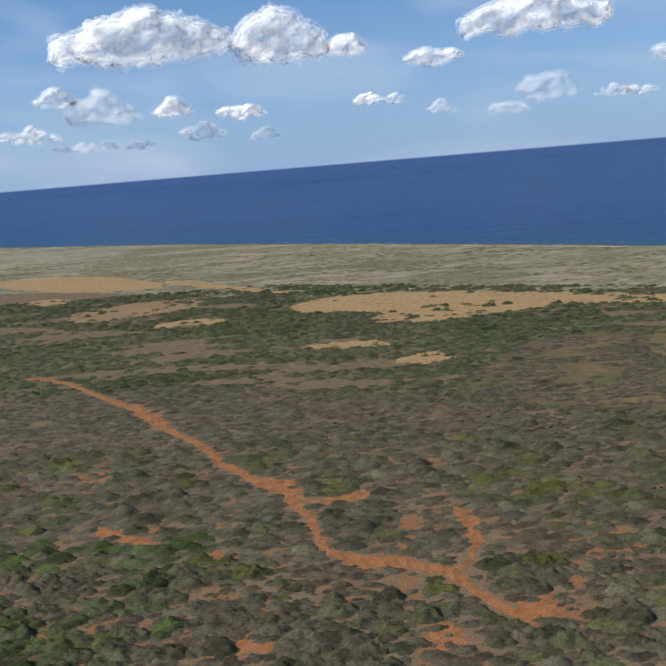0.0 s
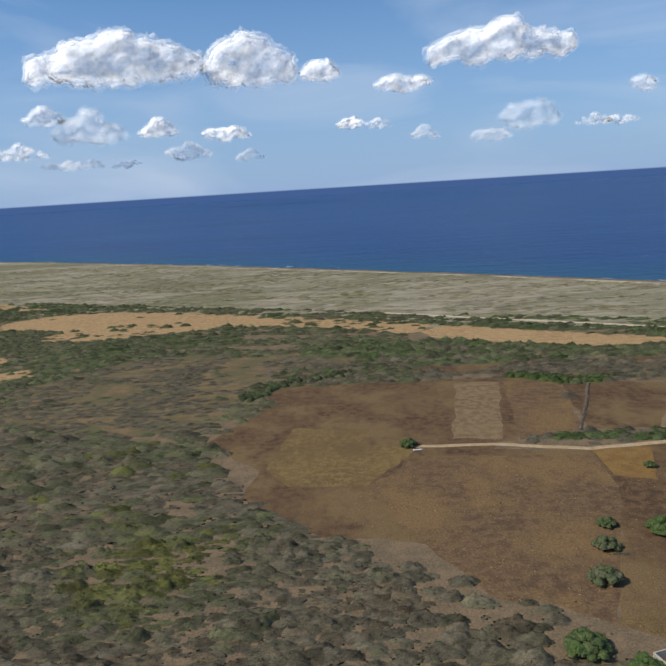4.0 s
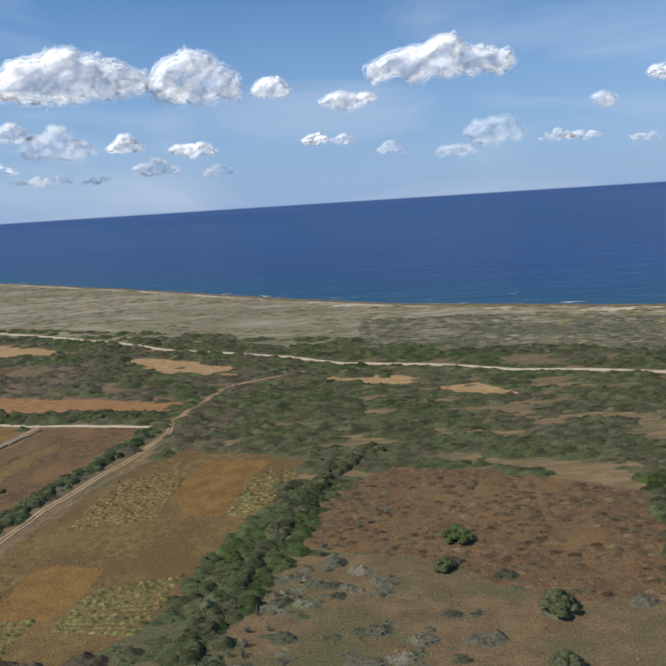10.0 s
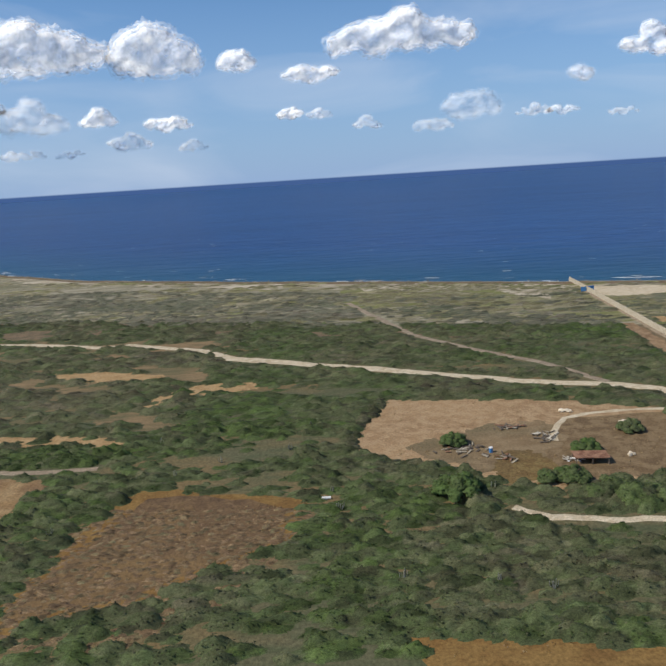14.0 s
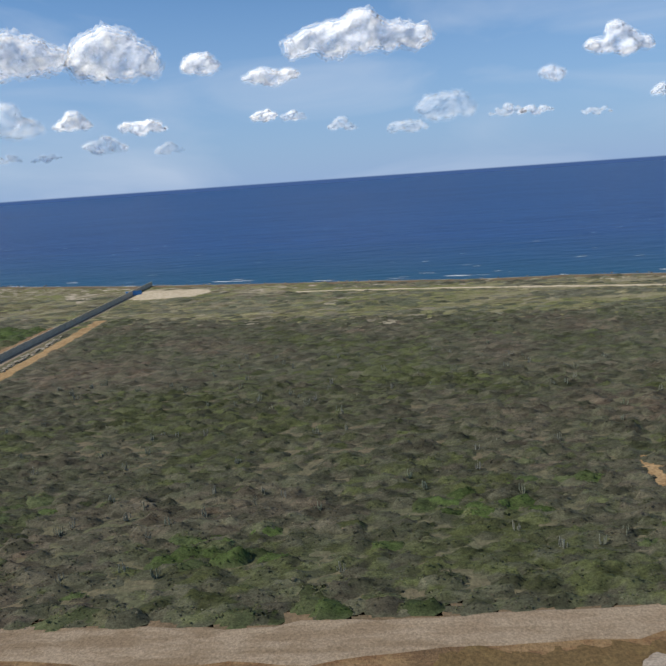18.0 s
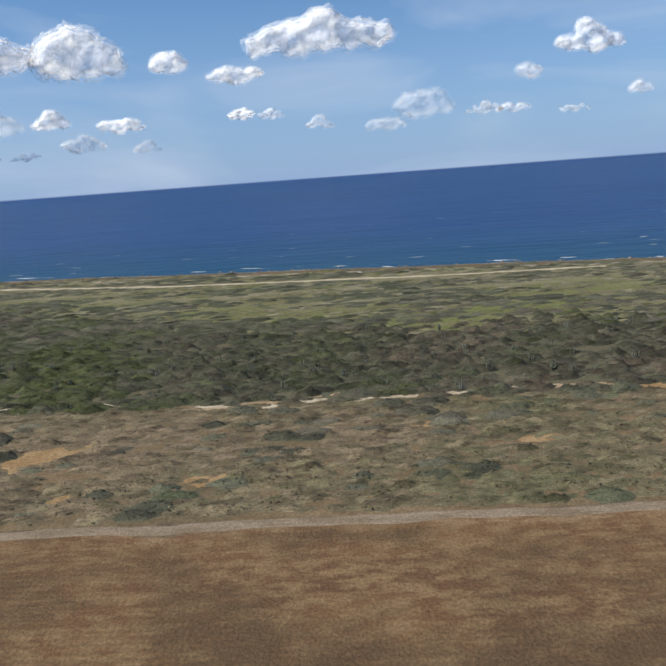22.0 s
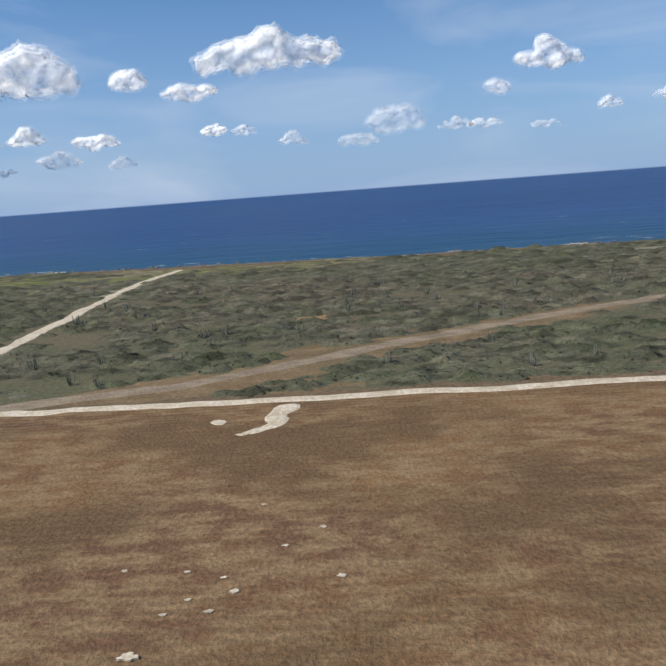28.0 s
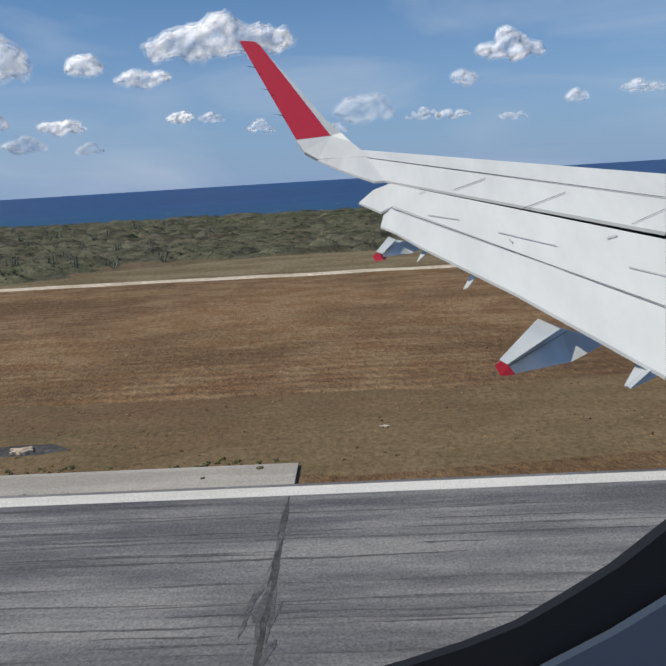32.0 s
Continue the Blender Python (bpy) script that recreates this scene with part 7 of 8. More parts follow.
def cacti(label, p):
    verts, faces, tones = [], [], []
    for x, y in p:
        t = RNG.random()
        for k in range(RNG.integers(5, 10)):
            a, d = RNG.uniform(0, 6.28), RNG.uniform(0.05, 0.45)
            h, w = RNG.uniform(0.6, 1.25), RNG.uniform(0.035, 0.065)
            bx, by = x + 0.3 * d * math.cos(a), y + 0.3 * d * math.sin(a)
            tx, ty = x + d * 1.2 * math.cos(a), y + d * 1.2 * math.sin(a)
            b = len(verts)
            for cx, cy, z, ww in ((bx, by, 0, w), (tx, ty, h * 0.45, w), (tx, ty, h, w * 0.7)):
                verts += [(cx + ww, cy, z), (cx, cy + ww, z), (cx - ww, cy, z), (cx, cy - ww, z)]
            for s in (0, 4):
                faces += [(b + s + i, b + s + (i + 1) % 4, b + s + 4 + (i + 1) % 4, b + s + 4 + i) for i in range(4)]
            faces.append((b + 8, b + 9, b + 10, b + 11))
            tones += [t] * 9
    ob = mesh_object("cactus_stand", verts, faces, M_CACTUS)
    ob.data.attributes.new("tone", "FLOAT", "FACE").data.foreach_set("value", np.array(tones, np.float32))
    return tagged(ob, label, "cactus", kind="stuff")


for x0, x1, y0, y1, m, label in ((610, 765, 52, 130, 180, "grey columnar cacti above thorn scrub"), (765, 985, 76, 112, 170, "dark columnar cacti in olive scrub"), (985, 1200, 50, 112, 170, "columnar cacti in grey scrub"), (340, 600, 60, 110, 80, "columnar cacti among green bush")):
    p = scatter(x0, x1, y0, y1, (x1 - x0) * (y1 - y0) / m)
    cacti(label, p[free_of(p)])
p = np.concatenate([np.stack([np.linspace(410, 380, 26), np.linspace(105, 62, 26)], -1) * 0 + np.array([[391, 0]]) + np.stack([np.linspace(-8, -28, 26), np.linspace(104, 62, 26)], -1) + RNG.normal(0, 1.0, (26, 2))])
cacti("columnar cacti in a field hedge", p)

# ---- dry grass beside the runway ----
p = scatter(1090, 1260, 13.5, 24, 0.3)
r = RNG.uniform(0.02, 0.05, len(p))
tagged(leaves("dry_grass", p, r, r * 0.7, np.clip(lumps(p, (0.06, 0.2), 5) * 0.7 + RNG.normal(0, 0.1, len(p)), 0, 1), foliage("grass_blades", [(0.0, (0.320, 0.200, 0.120)), (0.5, (0.350, 0.240, 0.140)), (1.0, (0.260, 0.210, 0.105))]), 5, 0.0, 0.0, 1.2, 0), "short brown grass tufts beside the runway", "grass", kind="stuff")

# ---- boulders along the cliff ----
verts, faces = [], []
src = STONES[0]
ball = np.array([v.co[:] for v in src.vertices])
tri = np.array([p.vertices[:] for p in src.polygons])
for k in range(900):
    x = RNG.uniform(-150, 1260)
    if noise.noise(Vector((x * 0.025, 7, 1))) < RNG.normal(-0.05, 0.2):
        continue
    s = RNG.uniform(0.25, 0.75)
    a = RNG.uniform(0, 6.28)
    q = ball * (s * RNG.uniform(0.8, 1.6), s, s * 0.8)
    q = np.stack([q[:, 0] * math.cos(a) - q[:, 1] * math.sin(a), q[:, 0] * math.sin(a) + q[:, 1] * math.cos(a), q[:, 2]], -1)
    faces += (tri + len(verts)).tolist()
    verts += (q + (x, coast(x) - abs(RNG.normal(0.5, 2.2)), 0.1)).tolist()
tagged(mesh_object("cliff_boulders", verts, faces, M_ROCK), "weathered brown boulders along the cliff edge", "boulders", kind="stuff")

# ---- surf ----
verts, faces = [], []
for k in range(420):
    x = RNG.uniform(-250, 1250)
    d = abs(RNG.normal(0, 9)) + 1.0
    if RNG.random() > 0.3 + 0.7 * (noise.noise(Vector((x * 0.02, 4, 4))) > 0.12):
        continue
    l, w = RNG.uniform(1.0, 6.0), RNG.uniform(0.25, 0.9)
    b, y = len(verts), coast(x) + d
    slope = (coast(x + 3) - coast(x - 3)) / 6
    ring = [(l * math.cos(a) * RNG.uniform(0.6, 1.1), w * math.sin(a) * RNG.uniform(0.6, 1.1)) for a in np.linspace(0, 5.6, 8)]
    verts += [(x + u, y + v + u * slope, -1.62) for u, v in ring]
    faces.append(tuple(range(b, b + 8)))
tagged(mesh_object("surf", verts, faces, M_FOAM), "white surf breaking along the rocky shore", "surf", kind="stuff")
verts, faces = [], []
for k in range(220):
    x, y = RNG.uniform(-300, 1500), 0
    y = coast(x) + 15 + 250 * RNG.random() ** 1.6
    l, w = RNG.uniform(0.8, 2.5), RNG.uniform(0.2, 0.5)
    b = len(verts)
    verts += [(x + l * math.cos(a), y + w * math.sin(a), -1.6) for a in np.linspace(0, 5.2, 6)]
    faces.append(tuple(range(b, b + 6)))
tagged(mesh_object("whitecaps", verts, faces, M_FOAM), "small scattered whitecaps on the sea", "whitecap", kind="stuff")

# ---- clouds ----


def cloud_material():
    m, nd, lk, bs = material("cloud", 1.0, 0, 0.0)
    bs.inputs["Base Color"].default_value = (0.80, 0.80, 0.80, 1)
    tr, mx, tl, mt = nd.new("ShaderNodeBsdfTransparent"), nd.new("ShaderNodeMixShader"), nd.new("ShaderNodeBsdfTranslucent"), nd.new("ShaderNodeAddShader")
    tl.inputs[0].default_value = (0.66, 0.67, 0.69, 1)
    at = nd.new("ShaderNodeAttribute")
    at.attribute_name = "tone"
    n1 = noise_at(nd, lk, 0.016, 7, (1, 1, 1.2), 0.62)
    r = ramp(nd, lk, n1, [(0.34, (0.3, 0.3, 0.3)), (0.66, (1.5, 1.5, 1.5))])
    mu = nd.new("ShaderNodeMath")
    mu.operation, mu.use_clamp = "MULTIPLY", True
    lk.new(r, mu.inputs[0])
    lk.new(at.outputs["Fac"], mu.inputs[1])
    # normals pulled towards the sun imitate light scattered through the cloud, softening its shading
    g, sunward = nd.new("ShaderNodeNewGeometry"), nd.new("ShaderNodeMix")
    sunward.data_type = "VECTOR"
    sunward.inputs[0].default_value = 0.88
    sunward.inputs[5].default_value = SUN_WAY
    lk.new(g.outputs["Normal"], sunward.inputs[4])
    lk.new(sunward.outputs[1], bs.inputs["Normal"])
    lk.new(bs.outputs[0], mt.inputs[0])
    lk.new(tl.outputs[0], mt.inputs[1])
    lk.new(mu.outputs[0], mx.inputs[0])
    lk.new(tr.outputs[0], mx.inputs[1])
    lk.new(mt.outputs[0], mx.inputs[2])
    lk.new(mx.outputs[0], nd["Material Output"].inputs["Surface"])
    return m


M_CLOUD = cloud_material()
_bm = bmesh.new()
bmesh.ops.create_icosphere(_bm, subdivisions=3, radius=1)
BALL_V = np.array([v.co[:] for v in _bm.verts])
BALL_F = np.array([[v.index for v in f.verts] for f in _bm.faces])
_bm.free()


def cloud_heap(x, y, z, hw, hh, puffs):
    """Puffs heaped on a flat base, to be melted into one body."""
    vs, fs = [], []
    dice = np.random.default_rng(int(abs(x)) + 11)
    for k in range(puffs):
        u = -1 + 2 * (k + dice.random()) / puffs
        top = max(0.15, (1 - abs(u) ** 2.4) * (0.75 + 0.6 * noise.noise(Vector((u * 2.6, x * 0.01, 3)))))
        s = hh * dice.uniform(0.36, 0.66) * (1.1 - 0.45 * abs(u))
        c = np.array([u * (hw - s * 0.7), dice.normal(0, hh * 0.2), dice.uniform(-0.40, 0.85 * top) * hh])
        fs.append(BALL_F + len(BALL_V) * k)
        vs.append(BALL_V * s * (1.3, 1.0, 0.8) + c)
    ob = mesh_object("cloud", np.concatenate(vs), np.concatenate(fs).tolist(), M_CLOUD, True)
    ob.location = (x, y, z)
    m = ob.modifiers.new("melt", "REMESH")
    m.mode, m.voxel_size = "VOXEL", hh * 0.085
    return ob


def cloud_skins(ob, melted, hh, thick):
    """Smooth the melted body, roughen it like a cumulus and wrap thin skins round it."""
    n = len(melted.vertices)
    co = np.empty(n * 3)
    melted.vertices.foreach_get("co", co)
    co = co.reshape(-1, 3)
    ed = np.empty(len(melted.edges) * 2, np.int32)
    melted.edges.foreach_get("vertices", ed)
    ed = ed.reshape(-1, 2)
    deg = np.bincount(ed.ravel(), minlength=n)[:, None]
    for k in range(24):
        acc = np.zeros((n, 3))
        np.add.at(acc, ed[:, 0], co[ed[:, 1]])
        np.add.at(acc, ed[:, 1], co[ed[:, 0]])
        co = 0.4 * co + 0.6 * acc / np.maximum(deg, 1)
    melted.vertices.foreach_set("co", co.ravel())
    melted.update()
    nor = np.empty(n * 3)
    melted.vertices.foreach_get("normal", nor)
    nor = nor.reshape(-1, 3)
    faces = [tuple(p.vertices) for p in melted.polygons]
    lump = np.array([noise.noise(Vector(p) * (1.7 / hh)) for p in co])
    vs, fs, ts = [], [], []
    # thin veils round one another, denser towards the core
    for k, (off, dense) in enumerate(((-0.17, 0.32), (-0.04, 0.22), (0.08, 0.085))):
        wisp = np.array([noise.noise(Vector(p) * (3.4 / hh) + Vector((7 + 31 * k, 5 * k, 0))) for p in co])
        vs.append(co + nor * (hh * (off + 0.14 * lump + (0.03 + 0.045 * k) * wisp + RNG.normal(0, 0.012 + 0.016 * k, n)))[:, None])
        fs += [tuple(v + n * k for v in f) for f in faces]
        ts.append(np.full(n, dense * (1 if thick > 0.6 else thick)))
    me = bpy.data.meshes.new("cloud")
    me.from_pydata(np.concatenate(vs).tolist(), [], fs)
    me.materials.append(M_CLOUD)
    me.shade_smooth()
    me.attributes.new("tone", "FLOAT", "POINT").data.foreach_set("value", np.concatenate(ts).astype(np.float32))
    ob.modifiers.clear()
    ob.data = me


HEAPS = []
for x, y, z, hw, hh, thick, puffs, label in (
    (-830, 2900, 583, 372, 116, 0.95, 46, "large white cumulus cloud with a flat base"), (-270, 2900, 545, 180, 112, 0.95, 30, "bright rounded cumulus cloud"),
    (712, 2800, 528, 285, 85, 0.95, 40, "long bright cumulus cloud"), (347, 3000, 443, 125, 50, 0.7, 20, "small thin cloud below a larger one"),
    (-9, 3300, 565, 92, 64, 0.75, 18, "small round cumulus cloud"), (-1167, 4600, 482, 106, 62, 0.7, 16, "small white fair-weather cloud"),
    (-728, 4700, 441, 141, 54, 0.7, 18, "small flat white cloud"), (-1965, 4700, 614, 120, 70, 0.6, 16, "thin ragged white cloud"),
    (-1665, 4700, 508, 213, 110, 0.4, 24, "faint grey-white cloud bank"), (-2213, 4700, 389, 215, 57, 0.5, 18, "faint low white cloud"),
    (-1817, 4700, 301, 187, 46, 0.4, 16, "faint low cloud near the horizon"), (-999, 4700, 331, 128, 56, 0.5, 16, "faint small white cloud"),
    (-600, 4800, 294, 87, 43, 0.4, 10, "faint tiny cloud near the horizon"), (102, 4600, 444, 75, 41, 0.65, 12, "tiny white fair-weather cloud"),
    (1690, 4700, 372, 100, 36, 0.5, 12, "small thin white cloud"), (598, 4800, 368, 85, 50, 0.45, 12, "faint ragged white cloud"),
    (2032, 3698, 585, 144, 66, 0.85, 22, "small bright cumulus cloud"), (1925, 4498, 553, 66, 66, 0.6, 12, "small upright white cloud"),
    (1300, 4798, 430, 160, 100, 0.35, 22, "faint pinkish cloud group"), (1898, 4798, 368, 99, 40, 0.6, 12, "small flat white cloud"),
    (1034, 4798, 328, 115, 55, 0.35, 14, "faint grey-white low cloud"), (2688, 4698, 425, 68, 52, 0.6, 10, "small ragged white cloud"),
    (2302, 4798, 341, 85, 34, 0.4, 10, "faint flat white cloud"), (277, 4698, 438, 70, 40, 0.55, 10, "tiny bright white cloud"),
    (-1470, 4800, 289, 88, 34, 0.4, 10, "faint low white cloud"), (3100, 4700, 470, 120, 50, 0.5, 14, "small distant white cloud"),
    (-2700, 4500, 560, 180, 80, 0.6, 20, "distant white cumulus cloud")):
    HEAPS.append((tagged(cloud_heap(x, y, z + (18 if y < 3500 else 8), hw * (1 if y < 3500 else 1.25), hh * (1 if y < 3500 else 1.12), int(puffs * 1.2)), label, "cloud", "clouds over the sea"), hh, thick))
graph = bpy.context.evaluated_depsgraph_get()
for ob, hh, thick in HEAPS:
    melted = bpy.data.meshes.new_from_object(ob.evaluated_get(graph))
    cloud_skins(ob, melted, hh, thick)
    bpy.data.meshes.remove(melted)

# ---- the airliner's wing and window edge, as they stand at the end of the flight ----
def paint(name, colour, rough=0.4):
    """Smooth aircraft paint with faint grime."""
    m, nd, lk, bs = material(name, rough, 0, 0.35)
    grime = ramp(nd, lk, noise_at(nd, lk, 2.2, 4, (3, 0.6, 1)), [(0.35, (0.90, 0.90, 0.90)), (0.65, (1.0, 1.0, 1.0))])
    lk.new(mix(nd, lk, 1.0, colour, grime, "MULTIPLY"), bs.inputs["Base Color"])
    return m


M_WINGWHITE = paint("wing_paint", (0.610, 0.630, 0.624))
M_WINGRED = material("red_wing_paint", 0.35, 0, 0.4)[0]
M_WINGRED.node_tree.nodes["Principled BSDF"].inputs["Base Color"].default_value = (0.520, 0.028, 0.055, 1)
# grey for the inner skin; paints the shade onto fairing sides
M_WINGGREY = paint("wing_grey_and_shade", (0.580, 0.595, 0.600))
M_SEAM = paint("seam_sealant", (0.090, 0.096, 0.104))
M_WINGGRIME = paint("wing_grime", (0.450, 0.462, 0.455))
M_SEAL_AND_GAP = material("rubber_and_gap_shade", 0.7, 0, 0.2)[0]
M_SEAL_AND_GAP.node_tree.nodes["Principled BSDF"].inputs["Base Color"].default_value = (0.012, 0.014, 0.018, 1)
M_LINING = material("cabin_lining", 0.6, 0, 0.3)[0]
M_LINING.node_tree.nodes["Principled BSDF"].inputs["Base Color"].default_value = (0.060, 0.085, 0.130, 1)
wing = base("airliner_wing", 1217.114, 4.8, 5.398, 0, "white airliner wing with extended flaps and red winglet", "aircraft wing")
window_edge = base("window_edge", 1216.15, 0.42, 5.555, 0, "dark curved edge of an airliner cabin window", "window edge")


def sheet_part(parent, name, mat, corners, offset, label):
    """A panel with thickness, bevelled along its rim."""
    bm = bmesh.new()
    o = parent.location
    f = bm.faces.new([bm.verts.new(Vector(c) - o) for c in corners])
    made = bmesh.ops.extrude_face_region(bm, geom=[f])
    bmesh.ops.translate(bm, vec=offset, verts=[v for v in made["geom"] if isinstance(v, bmesh.types.BMVert)])
    bmesh.ops.triangulate(bm, faces=[g for g in bm.faces if len(g.verts) > 4])
    bmesh.ops.recalc_face_normals(bm, faces=bm.faces)
    return part(name, bm, mat, parent, label)


def wing_panel(name, mat, corners, offset, label):
    return sheet_part(wing, name, mat, corners, offset, label)


def window_panel(name, mat, corners, offset, label):
    return sheet_part(window_edge, name, mat, corners, offset, label)


wing_panel("leading_edge", M_WINGWHITE, [(1216.083, 7.6, 6.165), (1217.777, 4.05, 5.792), (1217.695, 3.85, 5.669), (1216.146, 7.25, 6.08)], (0, 0.01, -0.02), "")
wing_panel("spoiler", M_WINGWHITE, [(1216.146, 7.25, 6.08), (1216.838, 5.732, 5.896), (1216.785, 5.404, 5.709), (1216.286, 6.5, 5.834)], (0, 0.01, -0.02), "")
wing_panel("spoiler", M_WINGWHITE, [(1216.838, 5.732, 5.896), (1217.29, 4.739, 5.776), (1217.13, 4.65, 5.623), (1216.785, 5.404, 5.709)], (0, 0.01, -0.02), "")
wing_panel("spoiler", M_WINGWHITE, [(1217.29, 4.739, 5.776), (1217.683, 3.877, 5.672), (1217.513, 3.814, 5.527), (1217.13, 4.65, 5.623)], (0, 0.01, -0.02), "")
wing_panel("spoiler", M_WINGWHITE, [(1217.683, 3.877, 5.672), (1217.695, 3.85, 5.669), (1217.602, 3.62, 5.505), (1217.513, 3.814, 5.527)], (0, 0.01, -0.02), "")
wing_panel("aileron", M_WINGWHITE, [(1215.604, 7.7, 6.094), (1215.877, 7.6, 6.097), (1216.146, 7.26, 6.076), (1216.283, 6.52, 5.834), (1216.178, 6.6, 5.832), (1215.85, 7.2, 5.969)], (0, 0.01, -0.02), "")
wing_panel("flap", M_WINGWHITE, [(1216.027, 6.67, 5.641), (1216.173, 6.584, 5.754), (1216.319, 6.4, 5.806), (1217.573, 3.55, 5.475), (1217.465, 3.27, 5.18), (1216.321, 6.085, 5.615), (1216.219, 6.192, 5.564)], (0, 0.01, -0.02), "")
wing_panel("rear_flap", M_WINGWHITE, [(1216.321, 6.089, 5.604), (1217.46, 3.26, 5.173), (1217.359, 3.0, 4.919), (1216.953, 4.106, 5.128), (1216.468, 5.345, 5.332), (1216.314, 5.77, 5.413), (1216.204, 6.031, 5.448), (1216.237, 6.124, 5.536)], (0, 0.01, -0.02), "")
wing_panel("winglet", M_WINGRED, [(1214.744, 8.4, 7.503), (1214.928, 8.386, 7.479), (1214.991, 8.362, 7.425), (1215.753, 7.9, 6.353), (1215.365, 7.9, 6.331)], (0.0, 0.05, 0.0), "red painted winglet face")
wing_panel("winglet_edge", M_WINGWHITE, [(1214.996, 8.361, 7.424), (1215.119, 8.291, 7.262), (1215.401, 8.141, 6.915), (1215.722, 7.966, 6.51), (1215.873, 7.906, 6.373), (1215.762, 7.9, 6.352)], (0.0, 0.05, 0.0), "white leading edge of the winglet")
wing_panel("winglet_root", M_WINGWHITE, [(1215.364, 7.9, 6.327), (1215.757, 7.9, 6.348), (1215.874, 7.85, 6.374), (1215.977, 7.75, 6.263), (1216.083, 7.6, 6.165), (1216.146, 7.25, 6.08), (1215.877, 7.6, 6.097), (1215.604, 7.7, 6.099), (1215.453, 7.8, 6.193)], (0.0, 0.05, -0.03), "")
wing_panel("fairing_tip", M_WINGRED, [(1216.114, 5.7, 5.229), (1216.165, 5.69, 5.266), (1216.207, 5.67, 5.195), (1216.136, 5.68, 5.183)], (0.03, 0.06, 0.0), "red tip of a flap track fairing")
wing_panel("fairing_tip", M_WINGRED, [(1216.709, 3.6, 4.837), (1216.751, 3.59, 4.869), (1216.792, 3.58, 4.839), (1216.81, 3.58, 4.783), (1216.737, 3.59, 4.776)], (0.03, 0.06, 0.0), "red tip of a flap track fairing")
# near-black sheet puts the open gap's shade in as colour
wing_panel("flap_gap", M_SEAL_AND_GAP, [(1216.282, 6.6, 5.834), (1217.638, 3.7, 5.494), (1217.622, 3.66, 5.465), (1216.327, 6.55, 5.808)], (0, 0.02, -0.01), "dark sheet painting shade into the flap gap")
wing_panel("track_fairing", M_WINGWHITE, [(1216.667, 3.25, 4.966), (1217.088, 4.15, 4.962), (1217.153, 3.895, 4.957), (1216.67, 3.088, 4.988)], (0.0, 0.03, -0.01), "white flap track fairing")
wing_panel("fairing_side", M_WINGGREY, [(1216.709, 3.27, 4.933), (1217.22, 4.12, 4.897), (1217.472, 4.0, 4.833), (1217.152, 3.7, 4.805), (1216.744, 3.27, 4.883)], (0.0, 0.04, 0.0), "flap track fairing side with shade painted in grey")
wing_panel("fairing_seam", M_SEAM, [(1216.7, 3.22, 4.939), (1217.231, 4.02, 4.911), (1217.233, 4.02, 4.907), (1216.702, 3.22, 4.935)], (0.0, 0.004, 0.0), "thin dark seam of the fairing")
wing_panel("track_fairing", M_WINGWHITE, [(1216.137, 5.3, 5.309), (1216.278, 6.2, 5.34), (1216.325, 5.89, 5.338), (1216.177, 5.035, 5.32)], (0.0, 0.03, -0.01), "white flap track fairing")
wing_panel("fairing_side", M_WINGGREY, [(1216.187, 5.32, 5.284), (1216.343, 6.22, 5.304), (1216.618, 6.0, 5.259), (1216.441, 5.75, 5.226), (1216.192, 5.32, 5.26)], (0.0, 0.04, 0.0), "flap track fairing side with shade painted in grey")
wing_panel("hinge_fairing", M_WINGWHITE, [(1216.453, 5.3, 5.211), (1216.561, 5.75, 5.294), (1216.585, 5.462, 5.293)], (0.0, 0.03, 0.0), "small white hinge fairing")
wing_panel("hinge_fairing", M_WINGWHITE, [(1216.716, 4.7, 5.074), (1216.861, 5.15, 5.142), (1216.857, 4.892, 5.158), (1216.706, 4.484, 5.118)], (0.0, 0.03, 0.0), "small white hinge fairing")
wing_panel("hinge_fairing", M_WINGWHITE, [(1217.185, 3.0, 4.873), (1217.377, 3.32, 4.902), (1217.362, 3.135, 4.922), (1217.142, 2.85, 4.919)], (0.0, 0.03, 0.0), "small white hinge fairing")
wing_panel("hinge_fairing_side", M_WINGGREY, [(1217.212, 3.02, 4.861), (1217.439, 3.31, 4.866), (1217.481, 3.3, 4.841), (1217.237, 3.05, 4.853)], (0.0, 0.02, 0.0), "hinge fairing side with shade painted in grey")
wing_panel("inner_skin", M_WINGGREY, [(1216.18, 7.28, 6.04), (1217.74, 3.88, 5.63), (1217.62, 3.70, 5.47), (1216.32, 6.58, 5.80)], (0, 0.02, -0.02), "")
wing_panel("panel_seam", M_SEAM, [(1216.767, 5.4585, 5.7395), (1216.979, 5.2812, 5.8115), (1216.979, 5.2878, 5.8145), (1216.767, 5.4655, 5.7425)], (0, 0.001, -0.001), "dark seam line")
wing_panel("panel_seam", M_SEAM, [(1217.083, 4.6415, 5.6012), (1217.335, 4.4762, 5.707), (1217.335, 4.4808, 5.709), (1217.083, 4.6465, 5.6038)], (0, 0.001, -0.001), "dark seam line")
wing_panel("panel_seam", M_SEAM, [(1217.508, 3.8248, 5.5408), (1217.6542, 3.7598, 5.6158), (1217.6548, 3.7632, 5.6172), (1217.508, 3.8282, 5.5422)], (0, 0.001, -0.001), "dark seam line")
wing_panel("panel_seam", M_SEAM, [(1216.1395, 7.218, 6.0668), (1217.684, 3.8358, 5.6722), (1217.686, 3.8392, 5.6748), (1216.1405, 7.23, 6.0723)], (0, 0.001, -0.001), "dark seam line")
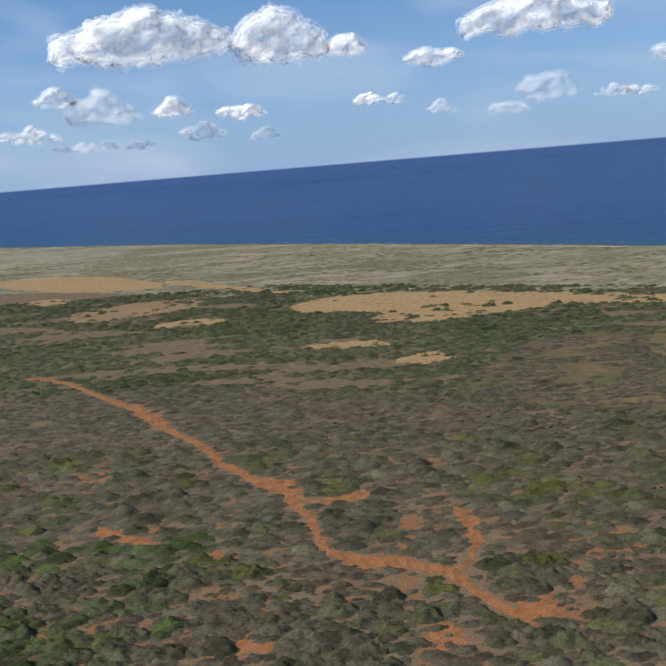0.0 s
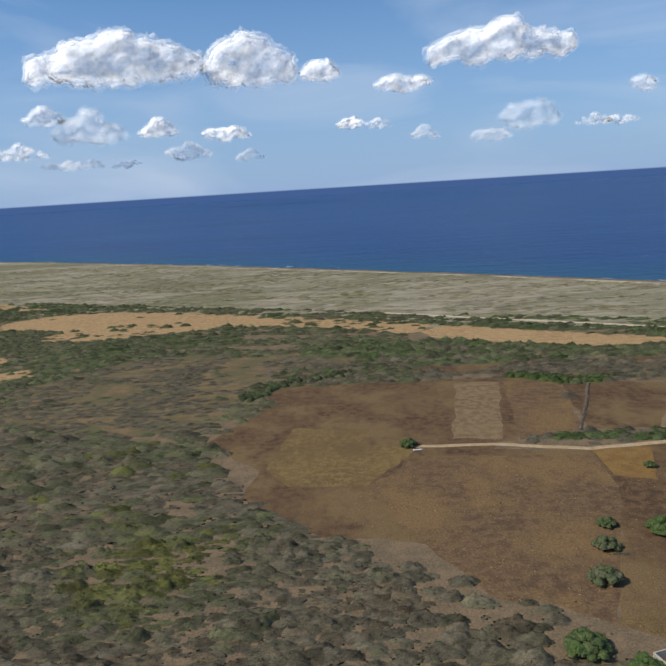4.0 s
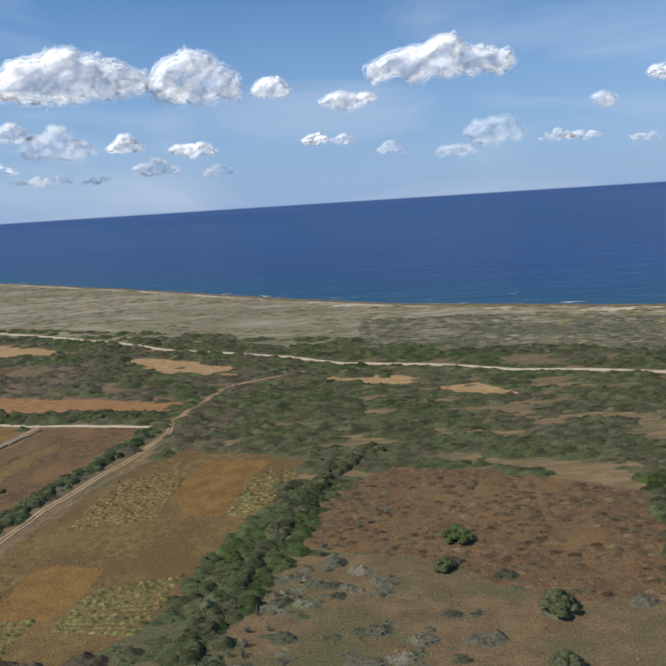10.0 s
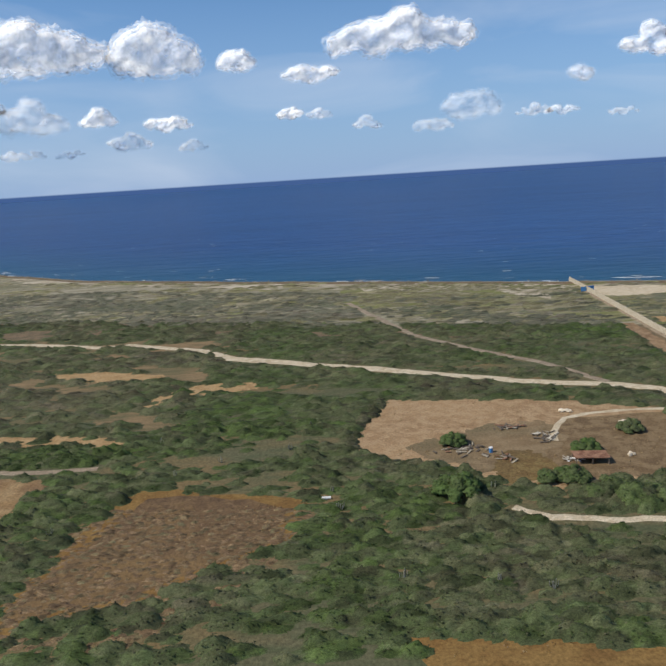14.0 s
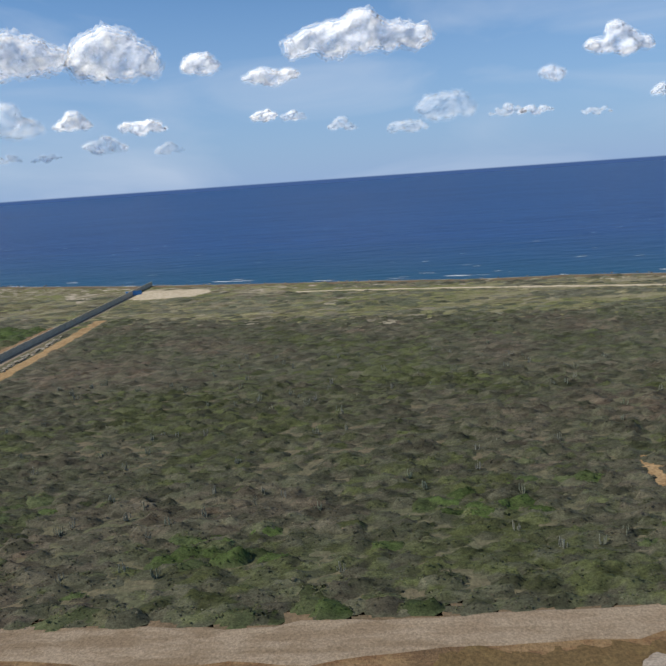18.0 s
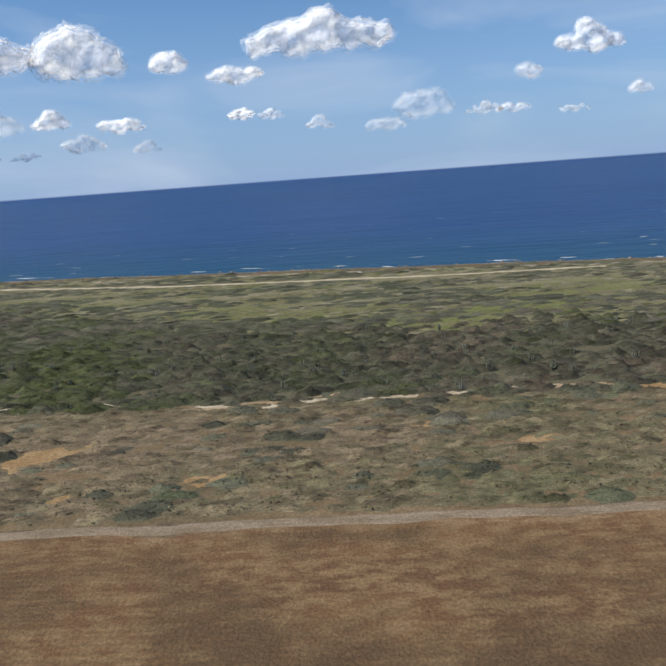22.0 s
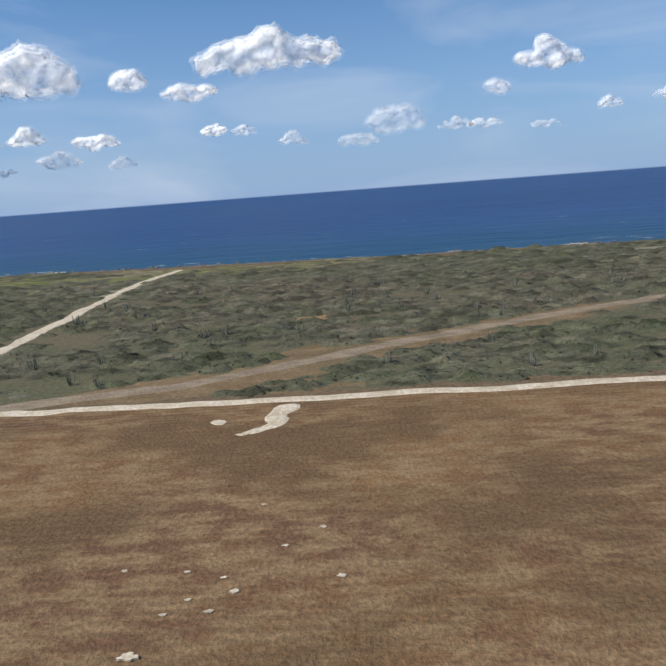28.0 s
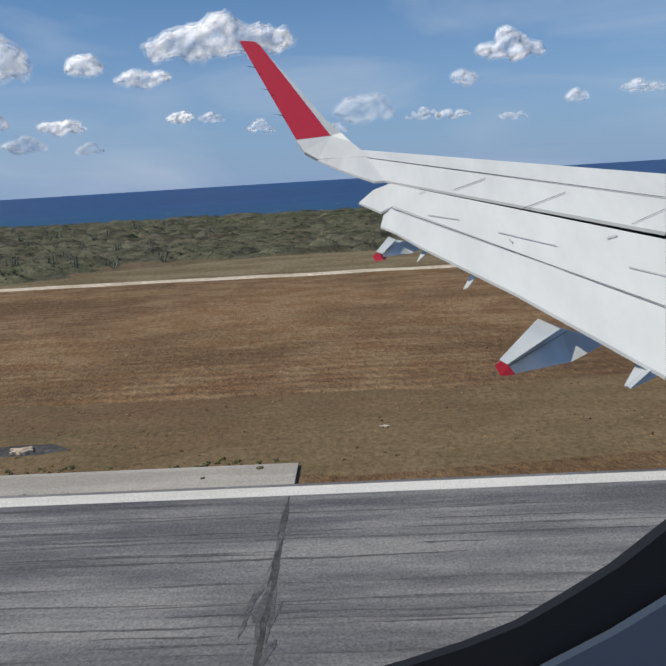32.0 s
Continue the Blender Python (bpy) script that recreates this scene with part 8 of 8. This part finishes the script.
wing_panel("panel_seam", M_SEAM, [(1216.3038, 6.0615, 5.5992), (1217.4575, 3.2645, 5.1872), (1217.4585, 3.2655, 5.1898), (1216.3053, 6.0645, 5.6038)], (0, 0.001, -0.001), "dark seam line")
wing_panel("grime_streak", M_WINGGRIME, [(1216.5657, 5.4962, 5.551), (1216.7517, 5.119, 5.5298), (1216.7533, 5.124, 5.5342), (1216.5673, 5.5017, 5.556)], (0, 0.001, -0.001), "grey grime streak on the flap")
wing_panel("grime_streak", M_WINGGRIME, [(1216.9429, 4.6544, 5.4608), (1217.1837, 4.1251, 5.4076), (1217.1853, 4.1279, 5.4114), (1216.9451, 4.6576, 5.4652)], (0, 0.001, -0.001), "grey grime streak on the flap")
wing_panel("grime_streak", M_WINGGRIME, [(1217.4069, 3.5951, 5.3356), (1217.5037, 3.3839, 5.3154), (1217.5053, 3.3861, 5.3186), (1217.4091, 3.5979, 5.3394)], (0, 0.001, -0.001), "grey grime streak on the flap")
wing_panel("grime_streak", M_WINGGRIME, [(1216.985, 4.5186, 5.4242), (1216.996, 4.4686, 5.4062), (1217.001, 4.4674, 5.4117), (1216.99, 4.5174, 5.4298)], (0, 0.001, -0.001), "grey grime streak on the flap")
wing_panel("grime_streak", M_WINGGRIME, [(1217.3814, 3.8512, 5.4642), (1217.4212, 3.8079, 5.4823), (1217.4218, 3.8151, 5.4878), (1217.3826, 3.8588, 5.4698)], (0, 0.001, -0.001), "grey grime streak on the flap")
wing_panel("grime_streak", M_WINGGRIME, [(1216.5256, 5.8329, 5.7124), (1216.5738, 5.7757, 5.7316), (1216.5732, 5.7823, 5.7354), (1216.5244, 5.8401, 5.7156)], (0, 0.001, -0.001), "grey grime streak on the flap")
wing_panel("static_wick", M_SEAM, [(1214.937, 8.2, 7.171), (1214.937, 8.2, 7.16), (1214.822, 8.2, 7.192)], (0.0, 0.004, 0.0), "thin dark static discharge wick")
wing_panel("static_wick", M_SEAM, [(1215.089, 8.1, 6.906), (1215.088, 8.1, 6.895), (1214.979, 8.1, 6.922)], (0.0, 0.004, 0.0), "thin dark static discharge wick")
wing_panel("static_wick", M_SEAM, [(1215.232, 8.0, 6.612), (1215.231, 8.0, 6.601), (1215.127, 8.0, 6.627)], (0.0, 0.004, 0.0), "thin dark static discharge wick")
wing_panel("static_wick", M_SEAM, [(1215.719, 7.6, 6.083), (1215.718, 7.6, 6.073), (1215.648, 7.6, 6.065)], (0.0, 0.004, 0.0), "thin dark static discharge wick")
wing_panel("static_wick", M_SEAM, [(1215.868, 7.3, 6.002), (1215.867, 7.3, 5.992), (1215.795, 7.3, 5.981)], (0.0, 0.004, 0.0), "thin dark static discharge wick")
wing_panel("static_wick", M_SEAM, [(1215.938, 7.15, 5.966), (1215.938, 7.15, 5.956), (1215.863, 7.15, 5.945)], (0.0, 0.004, 0.0), "thin dark static discharge wick")
wing_panel("static_wick", M_SEAM, [(1215.795, 7.45, 6.04), (1215.794, 7.45, 6.03), (1215.721, 7.45, 6.018)], (0.0, 0.004, 0.0), "thin dark static discharge wick")
wing_panel("static_wick", M_SEAM, [(1216.676, 3.4, 4.857), (1216.676, 3.4, 4.852), (1216.641, 3.4, 4.834)], (0.0, 0.004, 0.0), "thin dark static discharge wick")
window_panel("window_seal", M_SEAL_AND_GAP, [(1215.986, 0.42, 5.529), (1216.02, 0.42, 5.539), (1216.062, 0.42, 5.553), (1216.1, 0.42, 5.569), (1216.135, 0.42, 5.591), (1216.166, 0.42, 5.612), (1216.204, 0.42, 5.645), (1216.207, 0.42, 5.589), (1216.165, 0.42, 5.561), (1216.121, 0.42, 5.535), (1216.103, 0.42, 5.525)], (0.0, 0.02, -0.01), "dark rubber window seal")
window_panel("window_lining", M_LINING, [(1216.101, 0.405, 5.537), (1216.117, 0.405, 5.547), (1216.159, 0.405, 5.571), (1216.2, 0.405, 5.599), (1216.203, 0.405, 5.534)], (0.0, 0.012, -0.005), "blue-grey cabin lining below the window")
